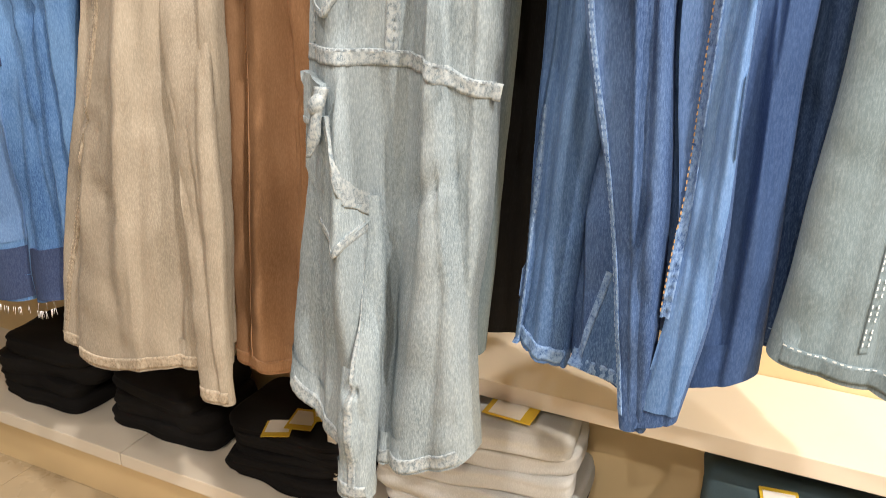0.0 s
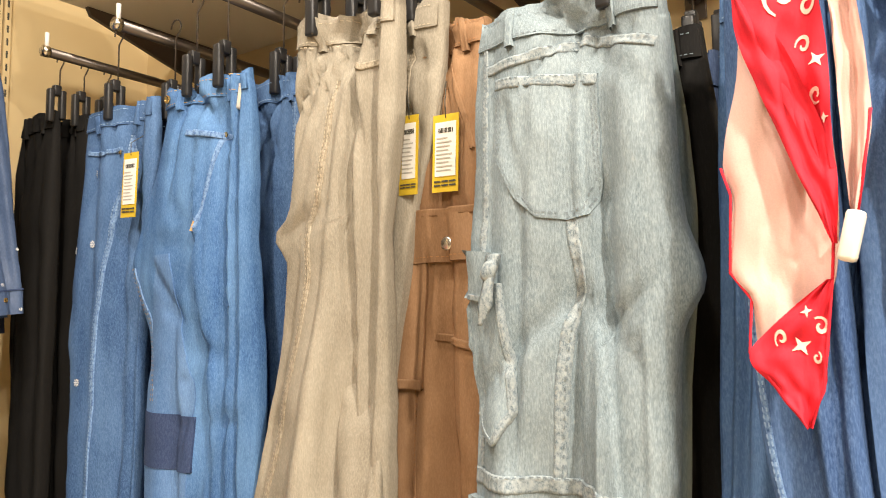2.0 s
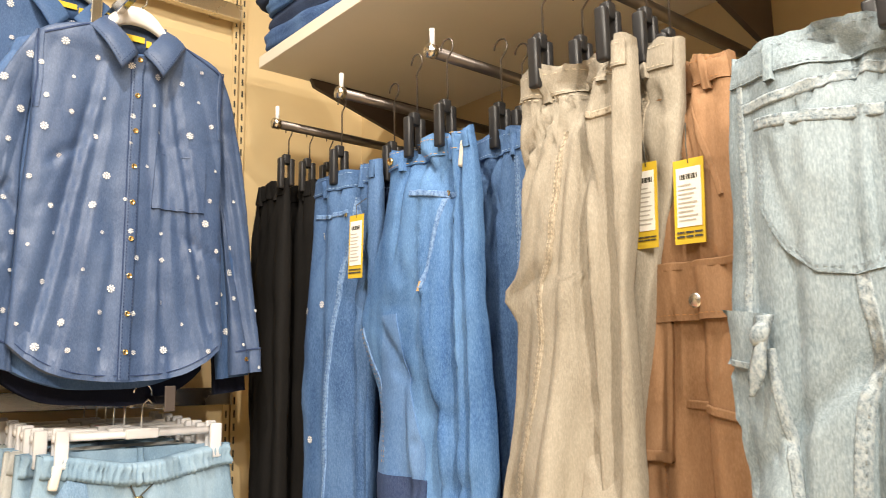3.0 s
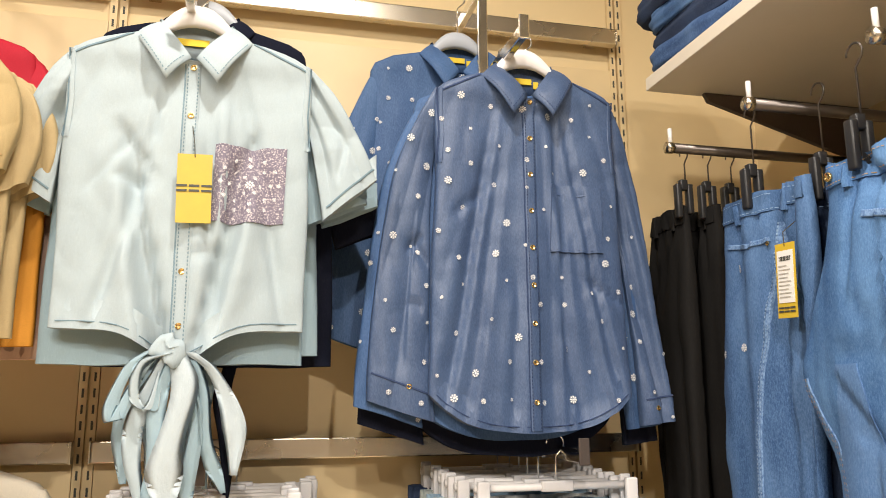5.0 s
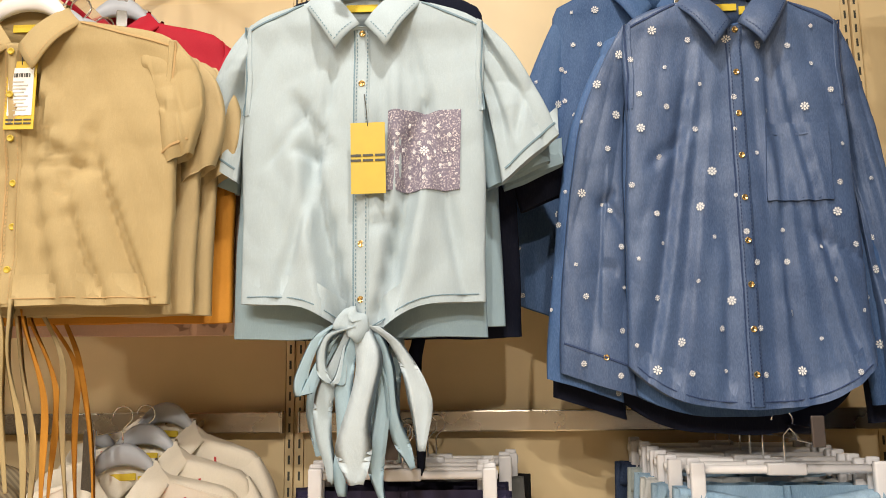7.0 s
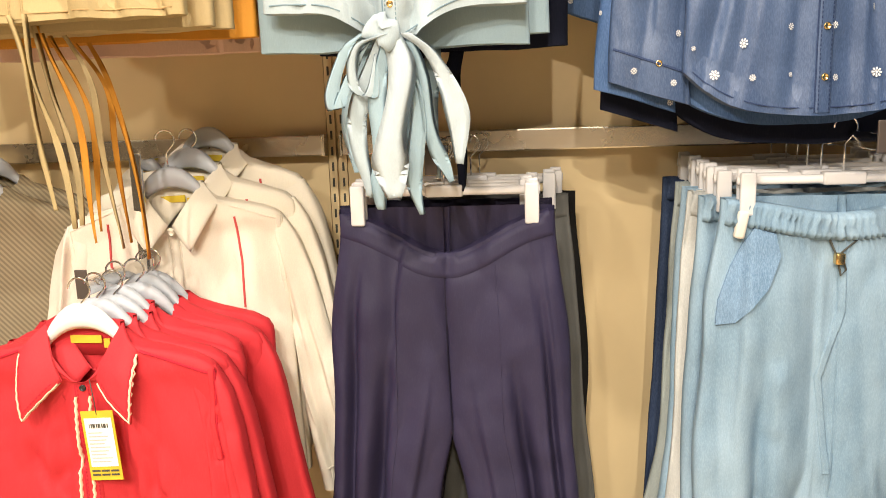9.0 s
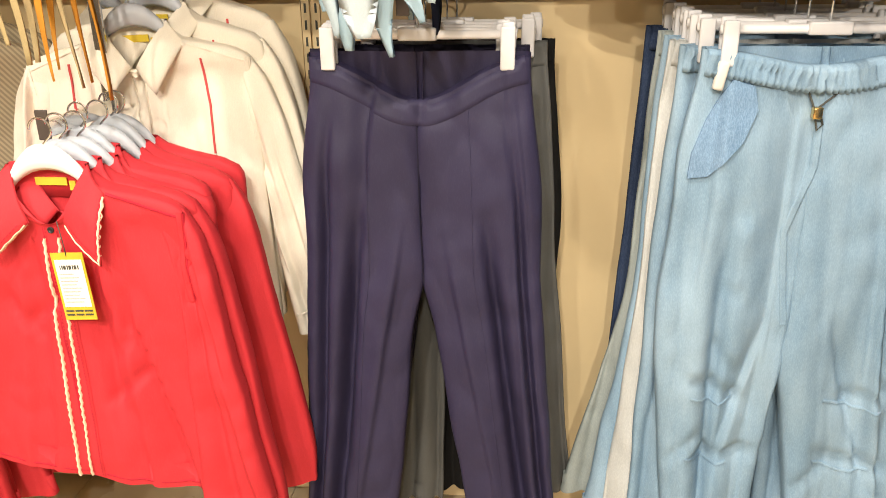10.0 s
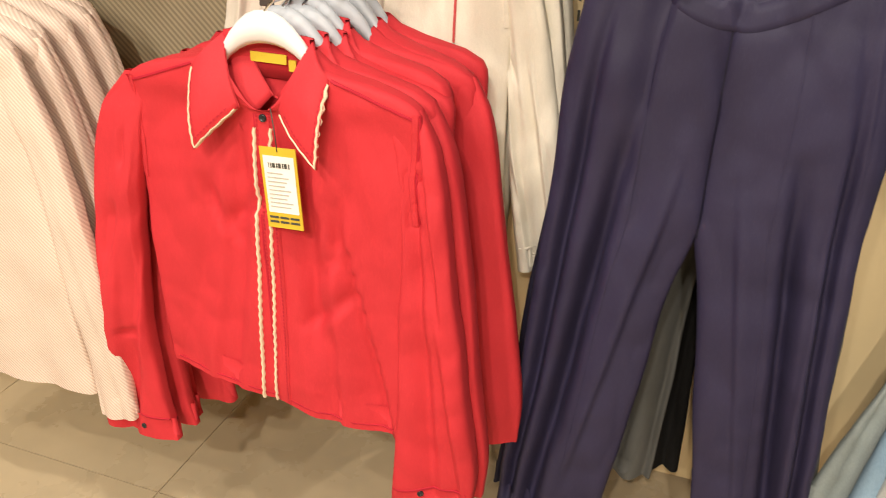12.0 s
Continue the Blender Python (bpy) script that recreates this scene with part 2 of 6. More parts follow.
C_PAISLEY = speckled("paisley_print", (0.62, 0.57, 0.58), (0.17, 0.15, 0.205), 260, 0.20, 0.42)
C_STRIPE = striped("blush_diagonal_stripe", (0.70, 0.58, 0.50), (0.56, 0.43, 0.36), 75)
C_TAUPE = striped("taupe_diagonal_weave", (0.34, 0.28, 0.18), (0.22, 0.18, 0.12), 45)


# ---- mesh helpers ----
def mesh_ob(name, bm, mat, parent=None, label="", smooth=True):
    me = bpy.data.meshes.new(name)
    bmesh.ops.recalc_face_normals(bm, faces=bm.faces)
    bm.to_mesh(me)
    bm.free()
    if smooth:
        for p in me.polygons:
            p.use_smooth = True
    me.materials.append(mat)
    ob = new(name, me)
    if parent:
        ob.parent = parent
    if label:
        tagged(ob, label)
    return ob


def part(name, bm, mat, parent, label="", smooth=True):
    return mesh_ob(name, bm, mat, parent, label, smooth)


def thing(name, m, label, category, group="", kind=""):
    e = new(name)
    e.empty_display_size = 0.05
    e.matrix_basis = m
    return tagged(e, label, category, group, kind)


def box(bm, x0, y0, z0, x1, y1, z1, bevel=0.0):
    r = bmesh.ops.create_cube(bm, size=1, matrix=Matrix.LocRotScale(((x0 + x1) / 2, (y0 + y1) / 2, (z0 + z1) / 2), None, (abs(x1 - x0), abs(y1 - y0), abs(z1 - z0))))
    if bevel:
        vs = set(r["verts"])
        es = [e for e in bm.edges if e.verts[0] in vs]
        bmesh.ops.bevel(bm, geom=es, offset=bevel, segments=2, affect="EDGES", profile=0.6)
    return bm


def boxed(*a, **k):
    return box(bmesh.new(), *a, **k)


def wire(bm, pts, r, n=8):
    """A round rod along a polyline."""
    pts = [Vector(p) for p in pts]
    rings = []
    for i, p in enumerate(pts):
        d = (pts[min(i + 1, len(pts) - 1)] - pts[max(i - 1, 0)]).normalized()
        a = d.orthogonal() if i == 0 else (a0 - d * a0.dot(d))
        a.normalize()
        a0 = a
        b = d.cross(a)
        rings.append([bm.verts.new(p + r * (math.cos(6.28318 * j / n) * a + math.sin(6.28318 * j / n) * b)) for j in range(n)])
    for q, w in zip(rings, rings[1:]):
        for j in range(n):
            bm.faces.new((q[j], q[(j + 1) % n], w[(j + 1) % n], w[j]))
    bm.faces.new(rings[0])
    bm.faces.new(rings[-1][::-1])
    return bm


def spline(rows, t):
    """Smooth interpolation of rows of numbers, t from 0 to 1 over their first column (falling)."""
    z = rows[0][0] + (rows[-1][0] - rows[0][0]) * t
    i = 0
    while i < len(rows) - 2 and z < rows[i + 1][0]:
        i += 1
    a, b = rows[i], rows[i + 1]
    p, n = rows[max(i - 1, 0)], rows[min(i + 2, len(rows) - 1)]
    h = (z - a[0]) / (b[0] - a[0]) if b[0] != a[0] else 0
    out = [z]
    for k in range(1, len(a)):
        d1 = (b[k] - p[k]) / (b[0] - p[0]) * (b[0] - a[0]) if b[0] != p[0] else 0
        d2 = (n[k] - a[k]) / (n[0] - a[0]) * (b[0] - a[0]) if n[0] != a[0] else 0
        lim = 3 * abs(b[k] - a[k])
        d1, d2 = max(-lim, min(lim, d1)), max(-lim, min(lim, d2))
        out.append(a[k] * (2 * h**3 - 3 * h**2 + 1) + d1 * (h**3 - 2 * h**2 + h) + b[k] * (3 * h**2 - 2 * h**3) + d2 * (h**3 - h**2))
    return out


def tube(rows, folds=(), seed=0, n=60, m=36, rough=0.006, hi=0, lines=(), hem=None, dip=0.0, dip_w=0.055, lip=True, square=0.72, sag=0.0, sag_w=0.1, crown=0.0):
    """A hanging hollow of cloth. rows, from the top down: z, left edge, right edge, half depth.
    folds: (count across, depth at top, depth at hem, phase, lean). hem(x, front): how far the lower edge rises."""
    bm = bmesh.new()
    rings = []
    top, bot = rows[0][0], rows[-1][0]
    ref = (rows[len(rows) // 2][2] - rows[len(rows) // 2][1]) / 2
    c_top, c_bot, h_top, h_bot = (rows[0][1] + rows[0][2]) / 2, (rows[-1][1] + rows[-1][2]) / 2, (rows[0][2] - rows[0][1]) / 2, (rows[-1][2] - rows[-1][1]) / 2
    segs = [(a * ref, za, b * ref, zb, dp, w1, w2) for a, za, b, zb, dp, w1, w2 in lines]
    if hi:
        n, m = 144, 72
        rnd = random.Random(int(seed * 100) + 5)
        ln = top - bot
        for k in range(hi):
            if k % 5 < 2:  # long hanging folds
                a = rnd.uniform(-0.9, 0.9)
                t0 = rnd.uniform(0.0, 0.55)
                segs.append((a * ref, top - ln * t0, (a + rnd.uniform(-0.3, 0.3)) * ref, top - ln * min(1, t0 + rnd.uniform(0.3, 0.8)), rnd.uniform(0.004, 0.012) * rnd.choice((1, 1, -1)), rnd.uniform(0.003, 0.008), rnd.uniform(0.012, 0.08)))
            else:  # short slanting creases
                a, t0 = rnd.uniform(-0.8, 0.8), rnd.uniform(0.05, 0.75)
                segs.append((a * ref, top - ln * t0, (a + rnd.uniform(-0.7, 0.7)) * ref, top - ln * t0 - rnd.uniform(-0.02, 0.09), rnd.uniform(0.003, 0.008), rnd.uniform(0.0025, 0.005), rnd.uniform(0.008, 0.022)))
    for i in range(m + 1):
        t = i / m
        z, l, r, d = spline(rows, t)
        cx, hw = (l + r) / 2, (r - l) / 2
        ring = []
        for j in range(n):
            th = 6.2831853 * j / n
            c, s = math.cos(th), math.sin(th)
            cc = math.copysign(abs(c) ** 0.85, c)
            x = cx + hw * cc
            cl = (x - (c_top + (c_bot - c_top) * t)) / (h_top + (h_bot - h_top) * t)
            y = -d * math.copysign(abs(s) ** square, s)
            f = 0
            for k, a0, a1, ph, lean in folds:
                w = math.sin(3.1415927 * k * cl * 0.5 + ph + lean * t + 0.5 * noise.noise(Vector((seed, k, z * 3))))
                f += (a0 + (a1 - a0) * t) * (2 * abs(w) ** 0.8 - 1) * -1
            y += f * (0.45 + 0.55 * abs(s))
            nz = noise.noise(Vector((x * 9 + seed * 7.1, s * 0.6 + seed, z * 4)))
            n2 = noise.noise(Vector((x * 22 + seed * 3.3, s + seed, z * 13)))
            n3 = abs(noise.noise(Vector((x * 13 + z * 6 + seed, s * 0.5, z * 9 - x * 5))))
            n4 = abs(noise.noise(Vector((x * 7 - z * 9 + seed * 2, s * 0.5 + 4, z * 15))))
            y += rough * (nz * 1.3 + n2 * 0.35 + 0.5 - 1.1 * n3 ** 0.7 + 0.3 - 0.6 * n4 ** 0.7)
            px = cl * ref
            for xa, za, xb, zb, dp, w1, w2 in segs:
                ex, ez = xb - xa, zb - za
                q = ((px - xa) * ex + (z - za) * ez) / (ex * ex + ez * ez + 1e-9)
                if -0.25 < q < 1.25:
                    side = ((px - xa) * ez - (z - za) * ex) / math.sqrt(ex * ex + ez * ez + 1e-9)
                    w = w1 if side < 0 else w2
                    if abs(side) < 3 * w:
                        fade_ = min(1, (q + 0.25) * 3, (1.25 - q) * 3)
                        y += 1.45 * dp * math.exp(-(side / w) ** 2) * fade_ * (1 if s > 0 else 0.4) * (abs(s) ** 0.4)
            x += rough * 0.9 * noise.noise(Vector((seed * 5.7 + (1 if c > 0 else -1), z * 6, 0.3))) * abs(c)
            zz = z
            front = s > 0.001
            if dip and front:
                zz -= dip * math.exp(-((x - cx) / dip_w) ** 2) * max(0, 1 - t * 7)
            if sag and front:
                zz -= sag * math.exp(-(x / sag_w) ** 2) * max(0, 1 - t * 9)
            if hem:
                zz += hem(cc, front) * max(0, (t - 0.55) / 0.45) ** 1.5
            if crown:
                zz += crown * (noise.noise(Vector((x * 17, s * 0.7, seed))) + 0.4 * noise.noise(Vector((x * 45, s, seed)))) * max(0, 1 - t * 14)
            zz += rough * 0.8 * noise.noise(Vector((x * 12, seed, 1.7))) * t
            ring.append(bm.verts.new((x, y, zz)))
        rings.append(ring)
    outer = len(rings) - 1
    if lip:
        last = rings[-1]
        mid = sum((v.co for v in last), Vector()) / n
        rings.append([bm.verts.new(v.co) for v in last])
        for k, (sc, up) in enumerate(((0.985, 0.0), (0.97, 0.05))):
            rings.append([bm.verts.new(Vector((mid.x + (v.co.x - mid.x) * sc, v.co.y + (0.003 if v.co.y < mid.y else -0.003) * (k + 1) * 0.6, v.co.z + up))) for v in last])
    for i, (a, b) in enumerate(zip(rings, rings[1:])):
        if i == outer:
            continue
        for j in range(n):
            bm.faces.new((a[j], a[(j + 1) % n], b[(j + 1) % n], b[j]))
    return bm


def tree_of(ob):
    bm = bmesh.new()
    bm.from_mesh(ob.data)
    t = BVHTree.FromBMesh(bm)
    bm.free()
    return t


def touch(tree, u, z):
    """The point of a garment's front at (u, z), and its outward normal."""
    p, nrm, _, _ = tree.ray_cast(Vector((u, -1.5, z)), Vector((0, 1, 0)))
    if p is None:
        p, nrm, _, _ = tree.find_nearest(Vector((u, -0.03, z)))
        p = Vector((u, p.y, z))
        nrm = Vector((0, -1, 0))
    if nrm.y > 0:
        nrm = -nrm
    return p, nrm


def strip(tree, pts, width, lift=0.0016, bm=None, step=0.012, pucker=0.0, pitch=0.0085):
    """A band sewn on a garment along (u, z) points; pucker: the height of the ridges that the stitching draws up."""
    bm = bm or bmesh.new()
    step = min(step, 0.0038) if pucker else step
    line = []
    for (u0, z0), (u1, z1) in zip(pts, pts[1:]):
        k = max(1, int(math.hypot(u1 - u0, z1 - z0) / step))
        line += [(u0 + (u1 - u0) * i / k, z0 + (z1 - z0) * i / k) for i in range(k)]
    line.append(pts[-1])
    prev = None
    run = 0.0
    for i, (u, z) in enumerate(line):
        a, b = line[max(i - 1, 0)], line[min(i + 1, len(line) - 1)]
        d = Vector((b[0] - a[0], b[1] - a[1]))
        run += d.length / 2
        d = d.normalized() if d.length else Vector((1, 0))
        h = width / 2
        quad = []
        for side, out in ((-1, -1), (-0.93, 0.6), (-0.55, 1), (0, 0.45), (0.55, 1), (0.93, 0.6), (1, -1)):
            p, nrm = touch(tree, u - d.y * h * side, z + d.x * h * side)
            rise = lift if out > 0 else -0.001
            if out > 0 and pucker:
                wob = noise.noise(Vector((run * 60, u * 9, 0.5)))
                rise += pucker * out * (1 + math.sin(6.28318 * run / pitch + side * 0.9 + 3 * wob)) * (0.8 + 0.7 * wob)
            quad.append(bm.verts.new((p.x, p.y - rise, p.z)))
        if prev:
            for j in range(6):
                bm.faces.new((prev[j], prev[j + 1], quad[j + 1], quad[j]))
        prev = quad
    return bm


def dashes(tree, pts, bm=None, length=0.004, gap=0.003, w=0.0007, lift=0.0026):
    """A row of stitches along (u, z) points."""
    bm = bm or bmesh.new()
    for (u0, z0), (u1, z1) in zip(pts, pts[1:]):
        full = math.hypot(u1 - u0, z1 - z0)
        if full < 1e-5:
            continue
        du, dz = (u1 - u0) / full, (z1 - z0) / full
        k = int(full / (length + gap))
        for i in range(k):
            a = i * (length + gap)
            vs = []
            for s_, h in ((a, -1), (a + length, -1), (a + length, 1), (a, 1)):
                p, _ = touch(tree, u0 + du * s_ - dz * w * h, z0 + dz * s_ + du * w * h)
                vs.append(bm.verts.new((p.x, p.y - lift, p.z)))
            bm.faces.new(vs)
    return bm


def patch(tree, rows, lift=0.003, nx=22, bm=None):
    """A piece of cloth sewn on: rows from top down of (left u, left z, right u, right z)."""
    bm = bm or bmesh.new()
    grid = []
    full = []
    for a, b in zip(rows, rows[1:]):
        k = max(1, int(abs(a[1] - b[1]) / 0.009))
        full += [tuple(p + (q - p) * i / k for p, q in zip(a, b)) for i in range(k)]
    full.append(rows[-1])
    for ul, zl, ur, zr in full:
        line = []
        for j in range(nx + 1):
            f = j / nx
            p, _ = touch(tree, ul + (ur - ul) * f, zl + (zr - zl) * f)
            line.append(bm.verts.new((p.x, p.y - lift, p.z)))
        grid.append(line)
    for a, b in zip(grid, grid[1:]):
        for j in range(nx):
            bm.faces.new((a[j], a[j + 1], b[j + 1], b[j]))
    loop = grid[0] + [g[-1] for g in grid[1:]] + grid[-1][-2::-1] + [g[0] for g in grid[-2:0:-1]]
    low = [bm.verts.new(v.co + Vector((0, lift + 0.001, 0))) for v in loop]
    loop = [bm.verts.new(v.co) for v in loop]
    for i in range(len(loop)):
        k = (i + 1) % len(loop)
        bm.faces.new((loop[i], loop[k], low[k], low[i]))
    return bm


def disc(p, nrm, r, t, n=14, rim=True):
    bm = bmesh.new()
    q = nrm.to_track_quat("Z", "Y").to_matrix().to_4x4()
    prof = [(r, 0), (r, t * 0.7), (r * 0.88, t), (r * 0.7, t), (r * 0.6, t * 0.6), (0.0001, t * 0.6)] if rim else [(r, 0), (r, t * 0.6), (r * 0.8, t), (0.0001, t * 1.1)]
    rings = [[bm.verts.new(Matrix.Translation(p) @ q @ Vector((a * math.cos(6.28318 * j / n), a * math.sin(6.28318 * j / n), h))) for j in range(n)] for a, h in prof]
    for a, b in zip(rings, rings[1:]):
        for j in range(n):
            bm.faces.new((a[j], a[(j + 1) % n], b[(j + 1) % n], b[j]))
    return bm


# ---- the room ----
def slab(name, x0, y0, z0, x1, y1, z1, mat, label, bevel=0.0):
    ob = mesh_ob(name, boxed(x0, y0, z0, x1, y1, z1, bevel=bevel), mat, None, "", False)
    return tagged(ob, label, name.split("_")[0], kind="structure")


RX, RY = 4.0, -5.0
slab("floor", WALL_X - 0.1, RY - 0.1, FLOOR - 0.1, RX + 0.1, WALL_Y + 0.1, FLOOR - 0.003, M_GROUT, "beige tiled shop floor under the racks")
slab("wall_west", WALL_X - 0.12, RY - 0.1, FLOOR, WALL_X, WALL_Y, CEIL, M_WALL, "warm beige shop wall behind the shirt racks")
slab("wall_north", WALL_X - 0.12, WALL_Y, FLOOR, RX + 0.1, WALL_Y + 0.12, CEIL, M_WALL, "warm beige shop wall behind the jeans racks")
# East and south walls are never in view; they close the room and absorb light.
slab("wall_east", RX, RY, FLOOR, RX + 0.12, WALL_Y, CEIL, M_FAR, "unseen dark brown wall across the shop, added to absorb light")
slab("wall_south", WALL_X, RY - 0.12, FLOOR, RX, RY, CEIL, M_FAR, "unseen dark brown wall at the back of the shop, added to absorb light")
slab("ceiling", WALL_X - 0.12, RY - 0.12, CEIL, RX + 0.12, WALL_Y + 0.12, CEIL + 0.1, M_CEIL, "unseen dark grey shop ceiling, darkened to cut bounced light")


def rounded(name, x0, y0, z0, x1, y1, z1, mat, parent=None, bevel=0.002, label=""):
    return mesh_ob(name, boxed(x0, y0, z0, x1, y1, z1, bevel=bevel), mat, parent, label, False)


# ceiling lamps
for lx, ly, watts in LAMPS:
    e = thing("ceiling_downlight", pose(lx, ly, CEIL), "round white recessed ceiling downlight", "ceiling light", "shop downlights")
    bm = bmesh.new()
    rings = [[bm.verts.new((a * math.cos(0.3927 * j), a * math.sin(0.3927 * j), h)) for j in range(16)] for a, h in ((0.14, 0), (0.14, -0.012), (0.115, -0.012), (0.11, 0.0))]
    for a, b in zip(rings, rings[1:]):
        for j in range(16):
            bm.faces.new((a[j], a[(j + 1) % 16], b[(j + 1) % 16], b[j]))
    part("trim_ring", bm, M_WHITE, e)
    la = bpy.data.lights.new("downlight_bulb", "AREA")
    la.shape, la.size, la.energy, la.color = "DISK", 0.09, watts, (1.0, 0.91, 0.80)
    lo = new("downlight_bulb", la)
    lo.parent = e
    lo.location = (0, 0, -0.02)


# ---- fixtures on the west wall ----
RAILS = [("top", 2.355, 2.402), ("low", 1.238, 1.285)]
UPRIGHTS = [0.97, -0.372, -1.71]
for u in UPRIGHTS:
    e = thing("slotted_upright", pose(WALL_X, u, FLOOR), "beige slotted metal upright standing against the wall", "shelf upright", "wall uprights")
    for k in (-1, 1):
        bm = boxed(0.002, k * 0.012 - 0.009, 0.02, 0.014, k * 0.012 + 0.009, CEIL - FLOOR - 0.3)
        part("channel", bm, M_PANEL, e, smooth=False)
    # No slots are cut: near-black plates stand in for the shade inside them.
    bm = bmesh.new()
    for s_ in range(70):
        for k in (-1, 1):
            z = 0.2 + s_ * 0.036
            box(bm, 0.0142, k * 0.012 - 0.0025, z, 0.0146, k * 0.012 + 0.0025, z + 0.02)
    tagged(part("slot_row", bm, M_BARS, e, smooth=False), kind="stuff")
for nm, z0, z1 in RAILS:
    for a, b in ((-0.355, 0.955), (-1.69, -0.39), (-3.0, -1.73)):
        e = thing("wall_rail", pose(WALL_X, a, z0), "brushed steel flat rail fixed across the wall", "rail", "wall rails")
        rounded("rail_face", 0.03, 0.004, 0, 0.058, b - a - 0.004, z1 - z0, M_STEEL, e, 0.003)
        for y_ in (0.0, b - a - 0.004):
            rounded("end_cap", 0.028, y_, -0.001, 0.060, y_ + 0.004, z1 - z0 + 0.001, M_STEEL, e, 0.001)
        for y_ in (0.05, b - a - 0.08):
            rounded("wall_bracket", 0.0, y_, 0.008, 0.03, y_ + 0.03, z1 - z0 - 0.008, M_STEEL, e, 0.002)
# thin horizontal joints of the wall panels
for k, z in enumerate((2.30,)):
    for a, b in ((-0.35, 0.95), (-1.69, -0.395)):
        bm = boxed(WALL_X + 0.0, a, FLOOR + 0.01, WALL_X + 0.012, b, z - 0.004, bevel=0.002)
        ob = mesh_ob("wall_panel", bm, M_PANEL, scene.objects["wall_west"], "", False)


def step_arm(u, zb, zf, xb, xf):
    """A two-level arm that stands out from the rail."""
    e = thing("garment_hanging_rail", pose(WALL_X + 0.05, u, zb), "stepped chrome hanging arm fixed on the wall rail", "hanging rail", "stepped hanging arms")
    dz, fb, ff = zf - zb, xb - WALL_X - 0.05, xf - WALL_X - 0.05
    part("back_bar", boxed(0, -0.008, -0.028, fb, 0.008, 0.0, bevel=0.002), M_CHROME, e, smooth=False)
    part("drop_post", boxed(fb, -0.012, dz - 0.03, fb + 0.008, 0.012, 0.012, bevel=0.002), M_CHROME, e, smooth=False)
    part("front_bar", boxed(fb + 0.008, -0.008, dz - 0.028, ff, 0.008, dz, bevel=0.002), M_CHROME, e, smooth=False)
    part("end_stop", boxed(ff, -0.011, dz - 0.032, ff + 0.005, 0.011, dz + 0.02, bevel=0.002), M_BRONZE if zb < 1.5 else M_CHROME, e, smooth=False)
    return e


ARMS_TOP = [(0.49, 2.37, 2.115, -1.93, -1.64), (-0.15, 2.37, 2.10, -1.9, -1.56), (-0.69, 2.37, 2.08, -1.9, -1.49)]
ARMS_LOW = [(0.62, 1.275, 1.275, -1.93, -1.72), (-0.10, 1.255, 1.255, -1.93, -1.75), (-0.71, 1.255, 1.06, -1.90, -1.67), (-1.32, 1.255, 1.06, -1.90, -1.56)]
for a in ARMS_TOP + ARMS_LOW:
    step_arm(*a)

# ---- fixtures on the north wall ----
BARS = [(-1.778, 1.927, 0.88), (-1.486, 1.92, 0.88), (-1.165, 1.905, 0.875), (-0.80, 1.90, 0.80), (-0.45, 1.88, 0.80), (-0.13, 1.86, 0.78), (0.17, 1.86, 0.80)]
for bx, bz, BAR_FRONT in BARS:
    e = thing("faceout_bar", pose(bx, WALL_Y, bz), "round dark steel hanging bar standing out from the wall", "hanging bar", "jeans hanging bars")
    part("rod", wire(bmesh.new(), [(0, 0, 0), (0, BAR_FRONT - WALL_Y, 0)], 0.0115, 14), M_DARKSTEEL, e)
    part("end_cap", wire(bmesh.new(), [(0, BAR_FRONT - WALL_Y - 0.006, 0), (0, BAR_FRONT - WALL_Y + 0.01, 0)], 0.0135, 14), M_STEEL, e)
    part("stop_pin", wire(bmesh.new(), [(0, BAR_FRONT - WALL_Y + 0.005, 0.008), (0, BAR_FRONT - WALL_Y + 0.005, 0.045)], 0.005, 10), M_HANGER, e)
    part("mount_plate", boxed(-0.02, -0.006, -0.04, 0.02, 0, 0.04, bevel=0.002), M_DARKSTEEL, e, smooth=False)

SHELF_Z = 2.062
shelf = thing("wall_shelf", pose(-1.787, WALL_Y, SHELF_Z), "long white laminate shelf high on the wall", "shelf")
part("board", boxed(0, 0.837 - WALL_Y, 0, 2.9, -0.002, 0.03, bevel=0.002), M_WHITE, shelf, smooth=False)
for bx in (0.015, 1.0, 2.0):
    bm = bmesh.new()
    vs = [bm.verts.new((bx + s_, y, z)) for s_ in (0, 0.012) for y, z in ((0.97 - WALL_Y, -0.002), (-0.004, -0.002), (-0.004, -0.15), (0.98 - WALL_Y, -0.022))]
    bm.faces.new(vs[:4])
    bm.faces.new(vs[7:3:-1])
    for j in range(4):
        bm.faces.new((vs[j], vs[(j + 1) % 4], vs[4 + (j + 1) % 4], vs[4 + j]))
    part("bracket", bm, M_BRONZE, shelf, "dark painted metal shelf bracket", False)

plat = thing("display_platform", pose(-1.9, 1.09, FLOOR), "low white laminate display platform along the wall", "platform")
for a, b in ((-0.28, 0.58), (0.584, 1.46), (1.464, 2.3), (2.304, 3.2)):
    part("deck_board", boxed(a, 0, 0.165, b, WALL_Y - 1.092, 0.20, bevel=0.002), M_WHITE, plat, smooth=False)
part("plinth", boxed(-0.28, 0.06, 0, 3.2, WALL_Y - 1.10, 0.164), M_PANEL, plat, "beige recessed plinth", False)
low = thing("low_shelf", pose(-0.80, 1.17, 0.46), "white laminate knee-high shelf under the hanging jeans", "shelf")
part("board", boxed(0, 0, 0, 1.9, WALL_Y - 1.172, 0.035, bevel=0.002), M_WHITE, low, smooth=False)
part("side_panel", boxed(0.0, 0.01, 0.12 - 0.46, 0.02, WALL_Y - 1.172, -0.001), M_WHITE, low, smooth=False)


